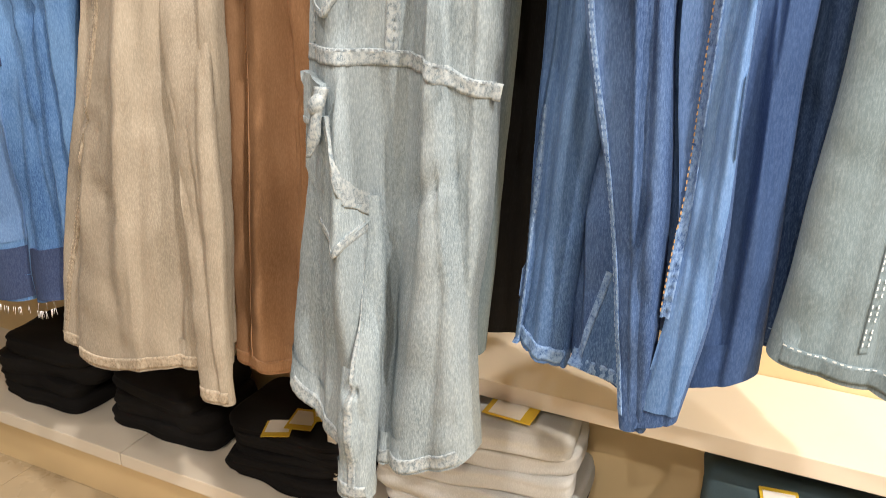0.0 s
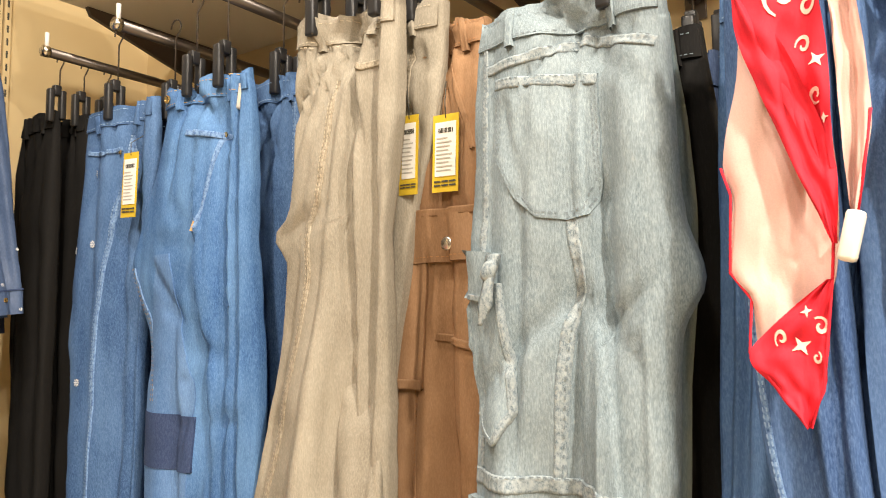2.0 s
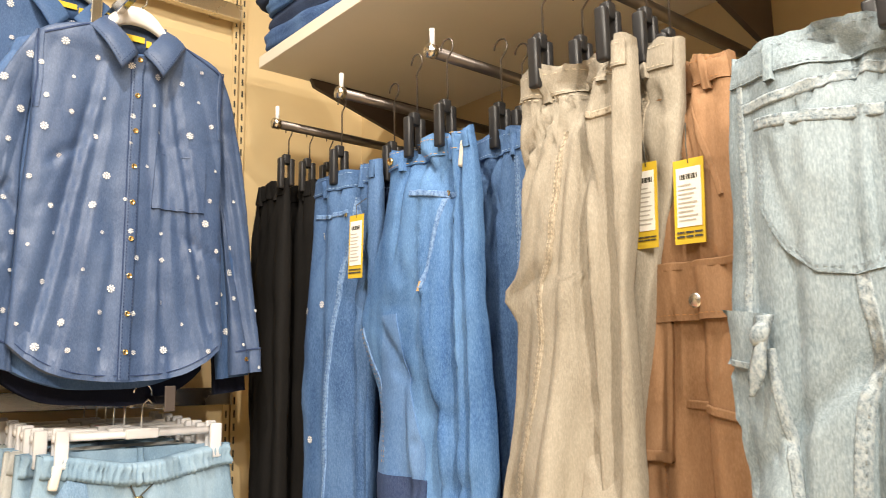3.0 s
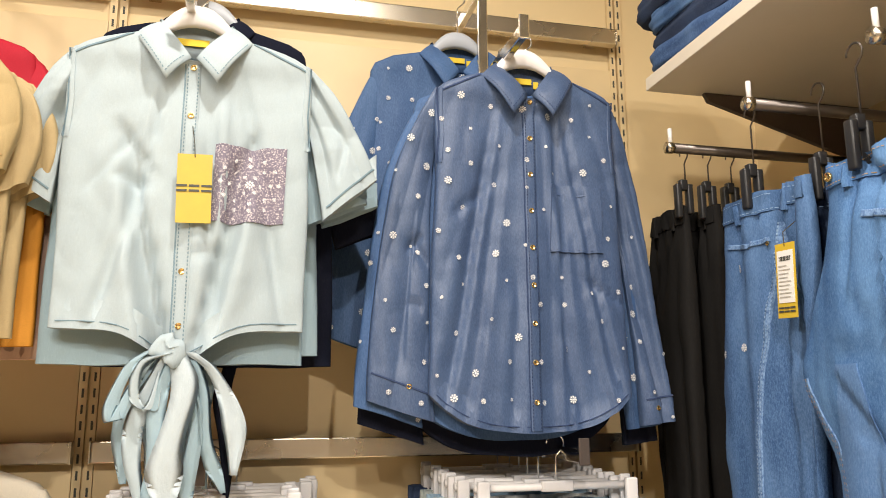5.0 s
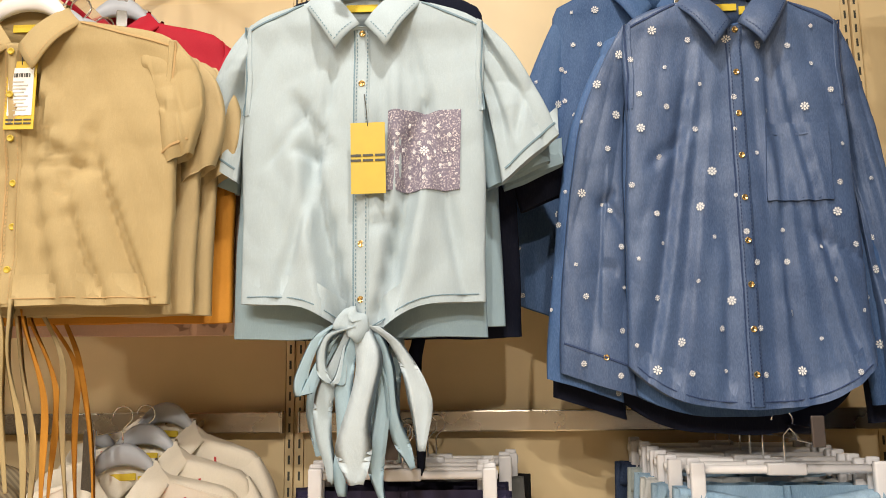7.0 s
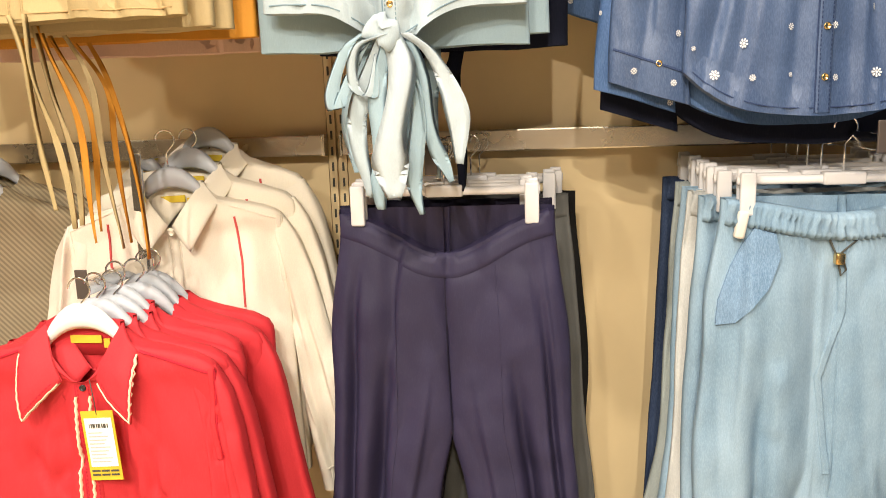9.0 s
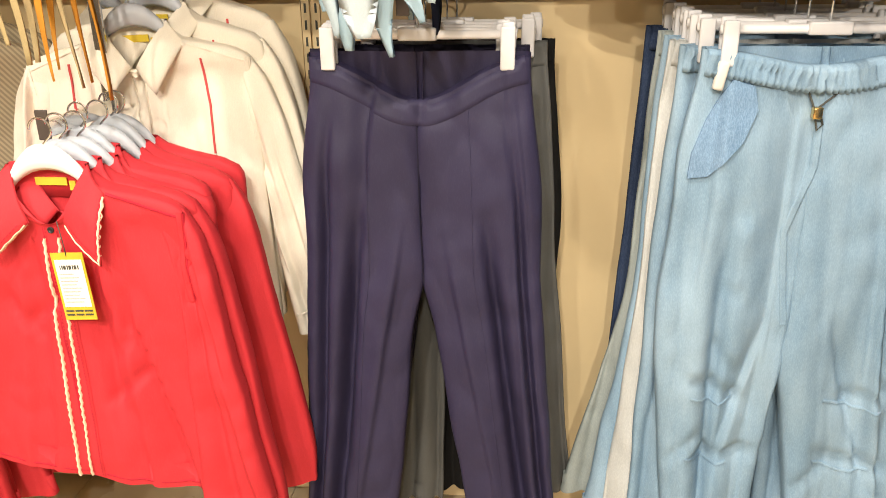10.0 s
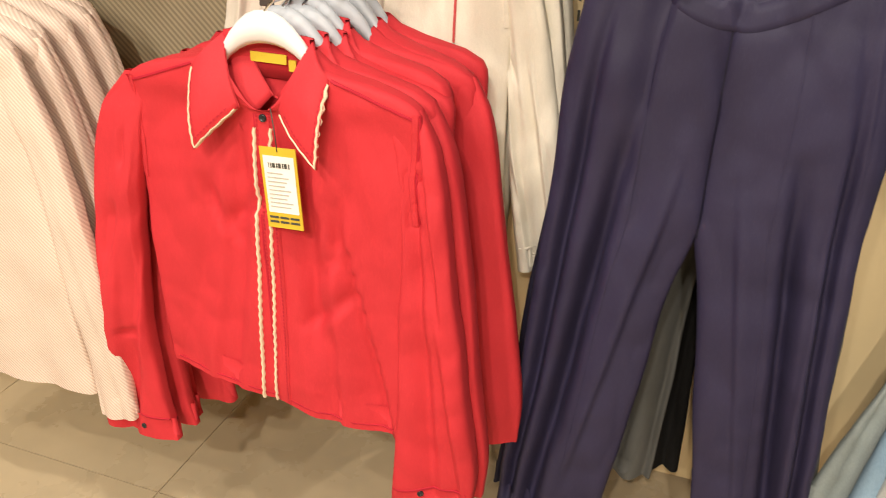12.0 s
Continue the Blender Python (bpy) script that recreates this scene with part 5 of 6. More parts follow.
e, b, t = folded_trousers("jeans", north(0.81), -0.165, ZB + 0.005, [(ZB + 0.005, -0.232, -0.14, 0.024), (1.45, -0.236, -0.138, 0.034), (1.17, -0.216, -0.128, 0.034), (0.97, -0.176, -0.112, 0.032), (0.84, -0.155, -0.108, 0.026), (0.70, -0.136, -0.108, 0.018)], D_DEEP, "deep blue flared jeans with raw hem", G, 62,
                          folds=[(1.0, 0.001, 0.004, 2.2, 0.4)], seam=[(0.10, 0.06, 1.45, 0.72, 0.006)], seam_mat=D_MIDEDGE, stitch=C_BLUESTITCH, hem_band=False, bar_z=1.86, clamp_u=[-0.18], hi=8)
e, b, t = folded_trousers("jeans", north(0.80), -0.085, ZB + 0.01, [(ZB + 0.01, -0.122, -0.045, 0.024), (1.45, -0.124, -0.04, 0.034), (1.17, -0.120, -0.052, 0.034), (0.97, -0.103, -0.050, 0.032), (0.84, -0.104, -0.056, 0.028), (0.715, -0.120, -0.073, 0.022)], D_DEEP, "deep blue flared jeans with paler panel and raw hem", G, 63,
                          folds=[(1.0, 0.001, 0.004, 0.7, 0.4)], hem_band=False, bar_z=1.86, clamp_u=[-0.07], tag=[(-0.052, 1.615, 0.04, 0.12, True, 2.0)], hem=lambda x, f: 0.012 * x, hi=6)
part("pale_panel", patch(t, [(0.008, 1.5 - ZB, 0.038, 1.5 - ZB), (-0.003, 1.17 - ZB, 0.031, 1.17 - ZB), (-0.008, 0.97 - ZB, 0.033, 0.97 - ZB), (-0.015, 0.84 - ZB, 0.027, 0.84 - ZB), (-0.032, 0.722 - ZB, 0.01, 0.728 - ZB)], 0.0025), D_PALEPANEL, e, "paler blue denim panel")
part("side_seam", strip(t, [(0.006, 1.62 - ZB), (0.002, 1.3 - ZB), (-0.004, 1.17 - ZB), (-0.008, 0.97 - ZB), (-0.016, 0.84 - ZB)], 0.011, 0.0035, pucker=0.0016, pitch=0.012), D_MIDEDGE, e)
part("seam_stitching", dashes(t, [(0.001, 1.62 - ZB), (-0.003, 1.3 - ZB), (-0.009, 1.17 - ZB), (-0.013, 0.97 - ZB), (-0.021, 0.84 - ZB)], lift=0.0055), C_STITCH, e)
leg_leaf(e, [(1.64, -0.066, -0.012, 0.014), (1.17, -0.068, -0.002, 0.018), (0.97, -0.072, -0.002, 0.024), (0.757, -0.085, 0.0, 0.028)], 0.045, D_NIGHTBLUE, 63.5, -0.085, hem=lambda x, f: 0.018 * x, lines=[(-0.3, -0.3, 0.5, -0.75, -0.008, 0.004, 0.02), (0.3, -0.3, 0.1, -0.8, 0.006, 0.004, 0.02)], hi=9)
for k, (y, du, mt) in enumerate(((0.90, 0.06, D_DEEP), (0.98, 0.07, D_MID))):
    folded_trousers("jeans", north(y), -0.11 + du, ZB, [(ZB, -0.2 + du, -0.03 + du, 0.02), (1.4, -0.21 + du, -0.025 + du, 0.03), (0.80, -0.2 + du, -0.03 + du, 0.03)], mt, "blue jeans hanging behind another pair", G, 64 + k, bar_z=1.86, stitch=C_BLUESTITCH)
# bandana knotted at the belt loop
sc = thing("bandana", pose(-0.17, 0.745, 1.66), "red and pink paisley bandana tied to the jeans", "scarf")


def cloth_sheet(rows, y, seed, amp=0.01, n=18):
    bm = bmesh.new()
    g = []
    m = 36
    for i in range(m + 1):
        z, l, r = spline(rows, i / m)
        g.append([Vector((l + (r - l) * j / n, y + amp * math.sin(j / n * 7 + i / m * 3 + seed) + 0.008 * noise.noise(Vector((j * 0.25, i * 0.2, seed))), z)) for j in range(n + 1)])
    for off in (0, 0.0016):
        vv = [[bm.verts.new(v + Vector((0, off, 0))) for v in ln] for ln in g]
        for i in range(m):
            for j in range(n):
                bm.faces.new((vv[i][j], vv[i + 1][j], vv[i + 1][j + 1], vv[i][j + 1]))
    return bm


def motifs(parent, tree, spots):
    """Printed scrolls and four-pointed flowers: (x, z, size, kind, turn)."""
    for u, z, r, kind, turn in spots:
        bm = bmesh.new()
        if kind == "flower":
            pts = [(r * (1 if i % 2 == 0 else 0.35) * math.cos(0.7854 * i + turn), r * (1 if i % 2 == 0 else 0.35) * math.sin(0.7854 * i + turn)) for i in range(8)]
            vs = [bm.verts.new((u + a, touch(tree, u + a, z + b_)[0].y - 0.0012, z + b_)) for a, b_ in pts]
            mid = bm.verts.new((u, touch(tree, u, z)[0].y - 0.0014, z))
            for i in range(8):
                bm.faces.new((vs[i], vs[(i + 1) % 8], mid))
            part("printed_flower", bm, C_SCARFPRINT, parent)
        else:
            prev = None
            for i in range(19):
                a = turn + i * 0.36
                rad = r * (0.28 + 0.72 * i / 18)
                w = r * 0.17 * math.sin(3.1416 * (i + 1) / 20) + 0.0004
                q = []
                for k in (-1, 1):
                    x_, z_ = u + (rad + k * w) * math.cos(a), z + (rad + k * w) * math.sin(a) * 1.35
                    q.append(bm.verts.new((x_, touch(tree, x_, z_)[0].y - 0.0012, z_)))
                if prev:
                    bm.faces.new((prev[0], prev[1], q[1], q[0]))
                prev = q
            part("printed_scroll", bm, C_SCARFPRINT, parent)


part("back_fold", cloth_sheet([(0, -0.03, 0.005), (-0.13, -0.040, 0.03), (-0.235, -0.058, 0.040), (-0.26, -0.050, 0.041), (-0.335, -0.054, 0.036), (-0.36, -0.036, 0.03), (-0.40, -0.034, 0.02), (-0.44, -0.02, 0.012)], 0.004, 1.0, 0.006), C_SCARFPINK, sc, "pink reverse side of the bandana")
fr = part("front_fold", cloth_sheet([(0, -0.042, 0.044), (-0.08, -0.036, 0.038), (-0.14, -0.014, 0.041), (-0.20, 0.010, 0.042), (-0.25, 0.028, 0.042)], -0.012, 2.0, 0.005), C_SCARFEDGE, sc, "red printed side of the bandana")
part("turned_edge", cloth_sheet([(-0.075, -0.037, -0.030), (-0.12, -0.033, 0.0), (-0.19, -0.010, 0.028), (-0.25, 0.012, 0.043), (-0.315, 0.037, 0.041)], -0.016, 1.2, 0.003), C_SCARFEDGE, sc)
tp = part("tip", cloth_sheet([(-0.345, 0.029, 0.034), (-0.375, -0.008, 0.030), (-0.41, -0.038, 0.027), (-0.44, -0.018, 0.022), (-0.472, 0.006, 0.012)], -0.010, 0.5, 0.003), C_SCARFEDGE, sc, "red printed pointed tip")
motifs(fr, tree_of(fr), [(-0.012, -0.035, 0.011, "scroll", 0.5), (0.016, -0.028, 0.007, "scroll", 2.5), (-0.022, -0.062, 0.008, "flower", 0.3), (0.006, -0.085, 0.015, "scroll", 4.2), (0.026, -0.062, 0.006, "flower", 0.1), (0.027, -0.098, 0.008, "scroll", 1.0), (0.022, -0.135, 0.007, "scroll", 3.0), (0.033, -0.152, 0.008, "flower", 0.5), (0.03, -0.182, 0.006, "scroll", 5.0), (0.036, -0.205, 0.005, "flower", 0.0), (-0.03, -0.015, 0.006, "flower", 0.7), (0.03, -0.01, 0.008, "scroll", 0.0)])
motifs(tp, tree_of(tp), [(0.012, -0.372, 0.006, "flower", 0.2), (0.006, -0.402, 0.009, "flower", 0.5), (0.022, -0.385, 0.006, "scroll", 2.0), (-0.010, -0.395, 0.006, "scroll", 4.0), (0.018, -0.412, 0.004, "scroll", 1.0)])
part("loose_end", cloth_sheet([(0, 0.03, 0.052), (-0.105, 0.044, 0.066), (-0.20, 0.047, 0.071), (-0.25, 0.048, 0.063), (-0.29, 0.05, 0.055)], 0.0, 3.0, 0.006), C_SCARFPINK, sc)
for pts in ([(-0.058, 0.0, -0.235), (-0.050, 0.0, -0.262), (-0.054, 0, -0.335), (-0.036, 0, -0.36), (-0.038, -0.008, -0.408), (0.008, -0.012, -0.472), (0.022, -0.012, -0.44), (0.034, -0.008, -0.34), (0.042, -0.012, -0.25)], [(0.071, -0.004, -0.20), (0.063, -0.004, -0.25), (0.055, 0, -0.29)]):
    part("edge", wire(bmesh.new(), pts, 0.0014, 6), C_SCARFEDGE, sc)
bm = boxed(-0.0075, -0.013, -0.022, 0.0075, 0.005, 0.022, bevel=0.0045)
bm.transform(Matrix.Translation((0.052, -0.014, -0.31)) @ pose(0, 0, 0, 0, 14, 0))
part("security_tag", bm, M_SECURITY, sc, "cream plastic security tag")
sc2 = thing("bandana", pose(-0.028, 0.84, 1.62), "red paisley bandana tied to jeans further along", "scarf")
part("front_fold", cloth_sheet([(0, -0.016, 0.014), (-0.14, -0.012, 0.012), (-0.2, -0.008, 0.010), (-0.27, -0.003, 0.004)], 0.0, 4.0, 0.006), C_SCARFEDGE, sc2)
part("back_fold", cloth_sheet([(-0.1, -0.010, 0.004), (-0.26, -0.008, 0.002), (-0.36, -0.004, 0.0)], 0.006, 5.0, 0.004), C_SCARFPINK, sc2)
# bar 7: grey-green pairs
folded_trousers("jeans", north(1.07), 0.05, 1.64, [(1.64, -0.05, 0.15, 0.02), (1.3, -0.055, 0.16, 0.03), (0.83, -0.06, 0.16, 0.035)], D_TEALDARK, "dark teal jeans hanging at the back of a bar", G, 71, bar_z=1.86, stitch=C_SEAMSHADE)
folded_trousers("jeans", north(0.95), 0.10, 1.64, [(1.64, 0.01, 0.2, 0.02), (1.3, 0.0, 0.22, 0.03), (0.9, -0.015, 0.24, 0.035)], D_TEALDARK, "dark teal jeans hanging behind another pair", G, 72, bar_z=1.86, stitch=C_SEAMSHADE)
folded_trousers("jeans", north(0.83), 0.16, 1.64, [(1.64, 0.07, 0.27, 0.024), (1.42, 0.045, 0.30, 0.035), (1.3, 0.035, 0.31, 0.036), (1.1, 0.025, 0.32, 0.04), (0.795, 0.002, 0.36, 0.05)], D_TEAL, "grey-green wide jeans folded on a hanger", G, 73, folds=[(1.8, 0.004, 0.02, 1.0, 0.5), (3.1, 0.002, 0.008, 0.6, -0.5)], seam=[(0.27, 0.24, 1.6, 0.85, 0.009)], stitch=C_PALESTITCH, bar_z=1.86, hem=lambda x, f: -0.03 * x)


# ---- folded stacks ----
def folded_pile(name, m, w, d, layers, h, mats, label, seed=0, tags=(), category="folded jeans"):
    e = thing(name, m, label, category)
    z = 0.0
    for k in range(layers):
        rnd = random.Random(seed + k)
        hh = h * rnd.uniform(0.85, 1.15)
        bm = bmesh.new()
        n, mm = 30, 8
        rings = []
        ox, oy = rnd.uniform(-0.02, 0.02), rnd.uniform(-0.016, 0.016)
        wk, dk, turn = rnd.uniform(0.92, 1.06), rnd.uniform(0.93, 1.05), radians(rnd.uniform(-5, 5))
        for i in range(mm + 1):
            ph = -1.5708 + 3.14159 * i / mm
            ring = []
            for j in range(4 * n):
                a = 6.28318 * j / (4 * n)
                c, s_ = math.cos(a), math.sin(a)
                p = 0.30 if mats[0] == C_BLACK else 0.2
                rr = (abs(c) ** (2 / p) + abs(s_) ** (2 / p)) ** (-p / 2)
                sc_ = 1 - 0.09 * (1 - math.cos(ph) ** 0.5 if math.cos(ph) > 0 else 1)
                xa, ya = c * rr * w * wk / 2 * sc_, s_ * rr * d * dk / 2 * sc_
                x, y = xa * math.cos(turn) - ya * math.sin(turn) + ox, xa * math.sin(turn) + ya * math.cos(turn) + oy
                nz = noise.noise(Vector((x * 11 + seed, y * 11, k * 3.7))) * (0.016 if mats[0] == C_BLACK else 0.009)
                groove = 0.0035 * math.sin(ph * 5 + k) * (1 if s_ < 0 else 0.4)
                x += c * (groove + nz)
                y += s_ * (groove + nz)
                ring.append(bm.verts.new((x, y, z + hh / 2 + hh / 2 * math.sin(ph) + 0.008 * noise.noise(Vector((x * 7, y * 7, k + seed))))))
            rings.append(ring)
        for a, b in zip(rings, rings[1:]):
            for j in range(4 * n):
                bm.faces.new((a[j], a[(j + 1) % (4 * n)], b[(j + 1) % (4 * n)], b[j]))
        for ring, flip in ((rings[0], True), (rings[-1], False)):
            cc = bm.verts.new(sum((v.co for v in ring), Vector()) / len(ring))
            for j in range(4 * n):
                bm.faces.new((ring[j], ring[(j + 1) % (4 * n)], cc))
        part("folded_layer", bm, mats[k % len(mats)], e)
        z += hh * 0.93
    for tx, ty, tz, rz, tilt in tags:
        bm = boxed(-0.03, -0.045, 0, 0.03, 0.045, 0.0015)
        bm.transform(Matrix.Translation((tx, ty, tz)) @ pose(0, 0, 0, tilt, 0, rz))
        tg = part("price_tag", bm, M_YELLOW, e, "yellow card price tag", False)
        bm = boxed(-0.025, -0.025, 0.0016, 0.025, 0.035, 0.0022)
        bm.transform(Matrix.Translation((tx, ty, tz)) @ pose(0, 0, 0, tilt, 0, rz))
        part("sticker", bm, M_PAPER, tg, "", False)
    return e


DECK = FLOOR + 0.2
folded_pile("folded_trousers", pose(-1.66, 1.28, DECK, 0, 0, 3), 0.30, 0.25, 4, 0.045, [C_BLACK], "pile of folded black trousers on the low platform", 3)
folded_pile("folded_trousers", pose(-1.29, 1.285, DECK, 0, 0, -4), 0.32, 0.24, 3, 0.045, [C_BLACK], "two folded black trousers on the low platform", 5)
folded_pile("folded_shirts", pose(-0.91, 1.265, DECK, 0, 0, 6), 0.30, 0.24, 7, 0.021, [C_BLACK], "folded black tops with yellow tags on the low platform", 8, [(-0.02, -0.09, 0.135, 20, -8), (0.02, -0.05, 0.14, 10, -4), (0.05, 0.0, 0.142, 30, 0)], "folded tops")
folded_pile("folded_jeans", pose(-0.46, 1.24, DECK, 0, 0, 8), 0.36, 0.28, 7, 0.05, [D_NIGHT, D_NIGHT, D_GREYPALE, D_GREYPALE, D_GREYPALE, D_GREYPALE, D_GREYPALE], "folded stone-grey jeans with a yellow tag on the platform", 12, [(0.06, -0.10, 0.338, 80, 0), (0.0, 0.03, 0.345, 25, 0)])
folded_pile("folded_jeans", pose(0.14, 1.235, DECK, 0, 0, 4), 0.40, 0.28, 6, 0.048, [D_NIGHT, D_TEALDARK, D_TEALDARK], "folded dark teal jeans with tan tag on the platform", 15, [(-0.08, -0.07, 0.282, 4, 0)])
folded_pile("folded_jeans", pose(-1.635, 1.01, SHELF_Z + 0.03, 0, 0, 3), 0.34, 0.34, 4, 0.05, [D_DEEP, D_NIGHT, D_MID, D_NIGHT], "pile of folded blue jeans on the high shelf", 19)
folded_pile("folded_jeans", pose(-1.18, 1.03, SHELF_Z + 0.03, 0, 0, -3), 0.33, 0.34, 3, 0.05, [D_DEEP, D_MID, D_NIGHT], "second pile of folded blue jeans on the high shelf", 23)
folded_pile("folded_jeans", pose(-0.75, 1.03, SHELF_Z + 0.03, 0, 0, 2), 0.33, 0.34, 3, 0.05, [D_NIGHT, D_DEEP], "dark folded jeans on the high shelf", 27)


# ---- shirts, upper row of the west wall ----
GS = "shirts on the upper arms"
# pale aqua tie-front shirt
ZL = 2.045


def tie_hem(x, front):
    return -0.055 * math.exp(-(x / 0.33) ** 2) if front else 0.0


e, b, t = shirt("tie_front_shirt", west(-1.665)(-0.139, ZL), "pale aqua chambray tie-front shirt with paisley pocket", C_AQUA, 0.212, 0.555, 0.208, "short", 3, M_BRASS, 6, hook_top=0.085, hem=tie_hem, group=GS, lines=[(-0.58, -0.28, -0.12, -0.55, 0.020, 0.006, 0.03), (-0.75, -0.30, -0.28, -0.56, -0.010, 0.006, 0.03), (0.55, -0.30, 0.10, -0.55, 0.020, 0.03, 0.006), (0.72, -0.33, 0.22, -0.57, -0.010, 0.03, 0.008), (-0.95, -0.20, -0.4, -0.28, 0.008, 0.004, 0.02), (0.95, -0.20, 0.5, -0.29, 0.008, 0.02, 0.004), (-0.3, -0.40, -0.05, -0.56, 0.012, 0.004, 0.02), (0.9, -0.12, 0.85, -0.5, 0.008, 0.02, 0.01)],
                sleeve_l=[(-0.054, 0.165, 0.205, 0.010), (-0.10, 0.186, 0.240, 0.020), (-0.19, 0.206, 0.280, 0.024), (-0.285, 0.222, 0.308, 0.026), -0.055],
                back=0.014, thread=C_AQUATHREAD, sleeve_r=[(-0.054, 0.165, 0.205, 0.010), (-0.10, 0.190, 0.250, 0.020), (-0.18, 0.208, 0.300, 0.024), (-0.265, 0.238, 0.338, 0.026), -0.085])
pk = part("chest_pocket", patch(t, [(0.045, 1.817 - ZL, 0.170, 1.819 - ZL), (0.042, 1.677 - ZL, 0.166, 1.679 - ZL)], 0.0035, 14), C_PAISLEY, e, "lilac-grey paisley print chest pocket")
for rad, cnt in ((0.0, 1), (0.017, 6), (0.036, 8), (0.050, 12)):
    for k in range(cnt):
        a = 6.28318 * k / cnt
        q, nr = touch(t, 0.106 + rad * math.cos(a), 1.748 - ZL + rad * math.sin(a))
        ob = new("printed_flower", DAISIES[0 if rad == 0 else 2])
        ob.parent, ob.matrix_basis = pk, Matrix.Translation(q + Vector((0, -0.0042, 0))) @ Vector((0, -1, 0)).to_track_quat("Z", "Y").to_matrix().to_4x4()
price_tag(e, t, 0.013, 1.79 - ZL, 0.058, 0.122, False, -1.0, M_OLIVE, True, 0.012)
bm = bmesh.new()
knot = touch(t, -0.012, 1.50 - ZL)[0]
bmesh.ops.create_uvsphere(bm, u_segments=20, v_segments=14, radius=1, matrix=Matrix.LocRotScale((-0.012, knot.y - 0.012, 1.452 - ZL), Euler((0, 0.6, 0)), (0.030, 0.016, 0.021)))
for v in bm.verts:
    v.co += Vector((0.006, 0.004, 0.006)) * 2.2 * noise.noise(v.co * 60)
part("knot", bm, C_AQUA, e)
ky = knot.y - 0.012
TIES = [([(0.0, 0, 1.45), (0.012, -0.012, 1.38), (0.0, -0.014, 1.28), (-0.008, -0.012, 1.20)], 0.030, 0.066, C_AQUAPALE), ([(0.02, 0, 1.45), (0.065, 0.0, 1.42), (0.088, 0, 1.35), (0.10, 0, 1.25)], 0.024, 0.040, C_AQUAPALE),
        ([(-0.03, 0, 1.455), (-0.07, -0.01, 1.43), (-0.10, -0.008, 1.37), (-0.088, -0.004, 1.34), (-0.055, 0, 1.40), (-0.03, 0, 1.44)], 0.026, 0.022, C_AQUA2), ([(-0.02, 0, 1.45), (-0.05, 0.012, 1.36), (-0.06, 0.016, 1.27), (-0.052, 0.016, 1.20)], 0.022, 0.034, C_AQUA),
        ([(0.0, 0, 1.44), (-0.028, 0.004, 1.34), (-0.03, 0.006, 1.25), (-0.022, 0.006, 1.18)], 0.022, 0.036, C_AQUA2), ([(0.02, 0.01, 1.44), (0.045, 0.014, 1.36), (0.065, 0.016, 1.28), (0.078, 0.02, 1.22)], 0.02, 0.026, C_AQUA2),
        ([(-0.01, 0.0, 1.45), (-0.05, -0.006, 1.43), (-0.06, -0.006, 1.37), (-0.04, 0, 1.36), (-0.02, 0, 1.42)], 0.02, 0.02, C_AQUA), ([(0.01, 0.006, 1.44), (0.03, 0.012, 1.34), (0.03, 0.014, 1.24), (0.036, 0.014, 1.17)], 0.02, 0.03, C_AQUA2)]
for k, (pts, w0, w1, mt) in enumerate(TIES):
    bm = ribbon(bmesh.new(), [(x, ky + y, z - ZL) for x, y, z in pts], w0, w1, 0.002, 0.010, k * 1.3)
    part("tie_end", bm, mt, e)
for k, (x, du, dz, mt, lb) in enumerate(((-1.72, -0.012, -0.012, C_AQUA2, "aqua chambray tie-front shirt behind the first"), (-1.78, 0.02, 0.0, C_AQUA2, "aqua chambray tie-front shirt in the stack"), (-1.84, 0.055, -0.03, C_NAVYSHIRT, "navy cotton shirt in the stack"), (-1.92, 0.0, 0.145, C_NAVYSHIRT, "navy cotton shirt hanging against the wall"))):
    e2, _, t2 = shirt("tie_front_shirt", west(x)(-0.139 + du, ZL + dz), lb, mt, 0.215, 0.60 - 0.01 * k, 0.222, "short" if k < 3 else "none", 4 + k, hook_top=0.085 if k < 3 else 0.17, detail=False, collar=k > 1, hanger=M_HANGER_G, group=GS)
    if k < 3:
        for j in range(2):
            bm = ribbon(bmesh.new(), [(-0.03 + 0.05 * j, 0, -0.58), (-0.07 + 0.09 * j, 0.0, -0.66), (-0.075 + 0.1 * j, 0, -0.80 - 0.03 * j)], 0.03, 0.03, 0.003, 0.007, k + j * 2.1)
            part("tie_end", bm, mt, e2)
# chambray shirt with daisies
ZD = 2.07


def tails(x, front):
    return 0.075 * abs(x) ** 3 - 0.0


sl_l = [(-0.058, 0.16, 0.198, 0.012), (-0.12, 0.182, 0.232, 0.022), (-0.25, 0.198, 0.280, 0.026), (-0.5, 0.205, 0.315, 0.028), (-0.64, 0.20, 0.328, 0.026), (-0.70, 0.195, 0.33, 0.022), -0.045]
sl_r = [(-0.058, 0.16, 0.198, 0.012), (-0.12, 0.185, 0.228, 0.020), (-0.25, 0.208, 0.262, 0.022), (-0.5, 0.232, 0.295, 0.022), (-0.745, 0.25, 0.325, 0.020), -0.01]
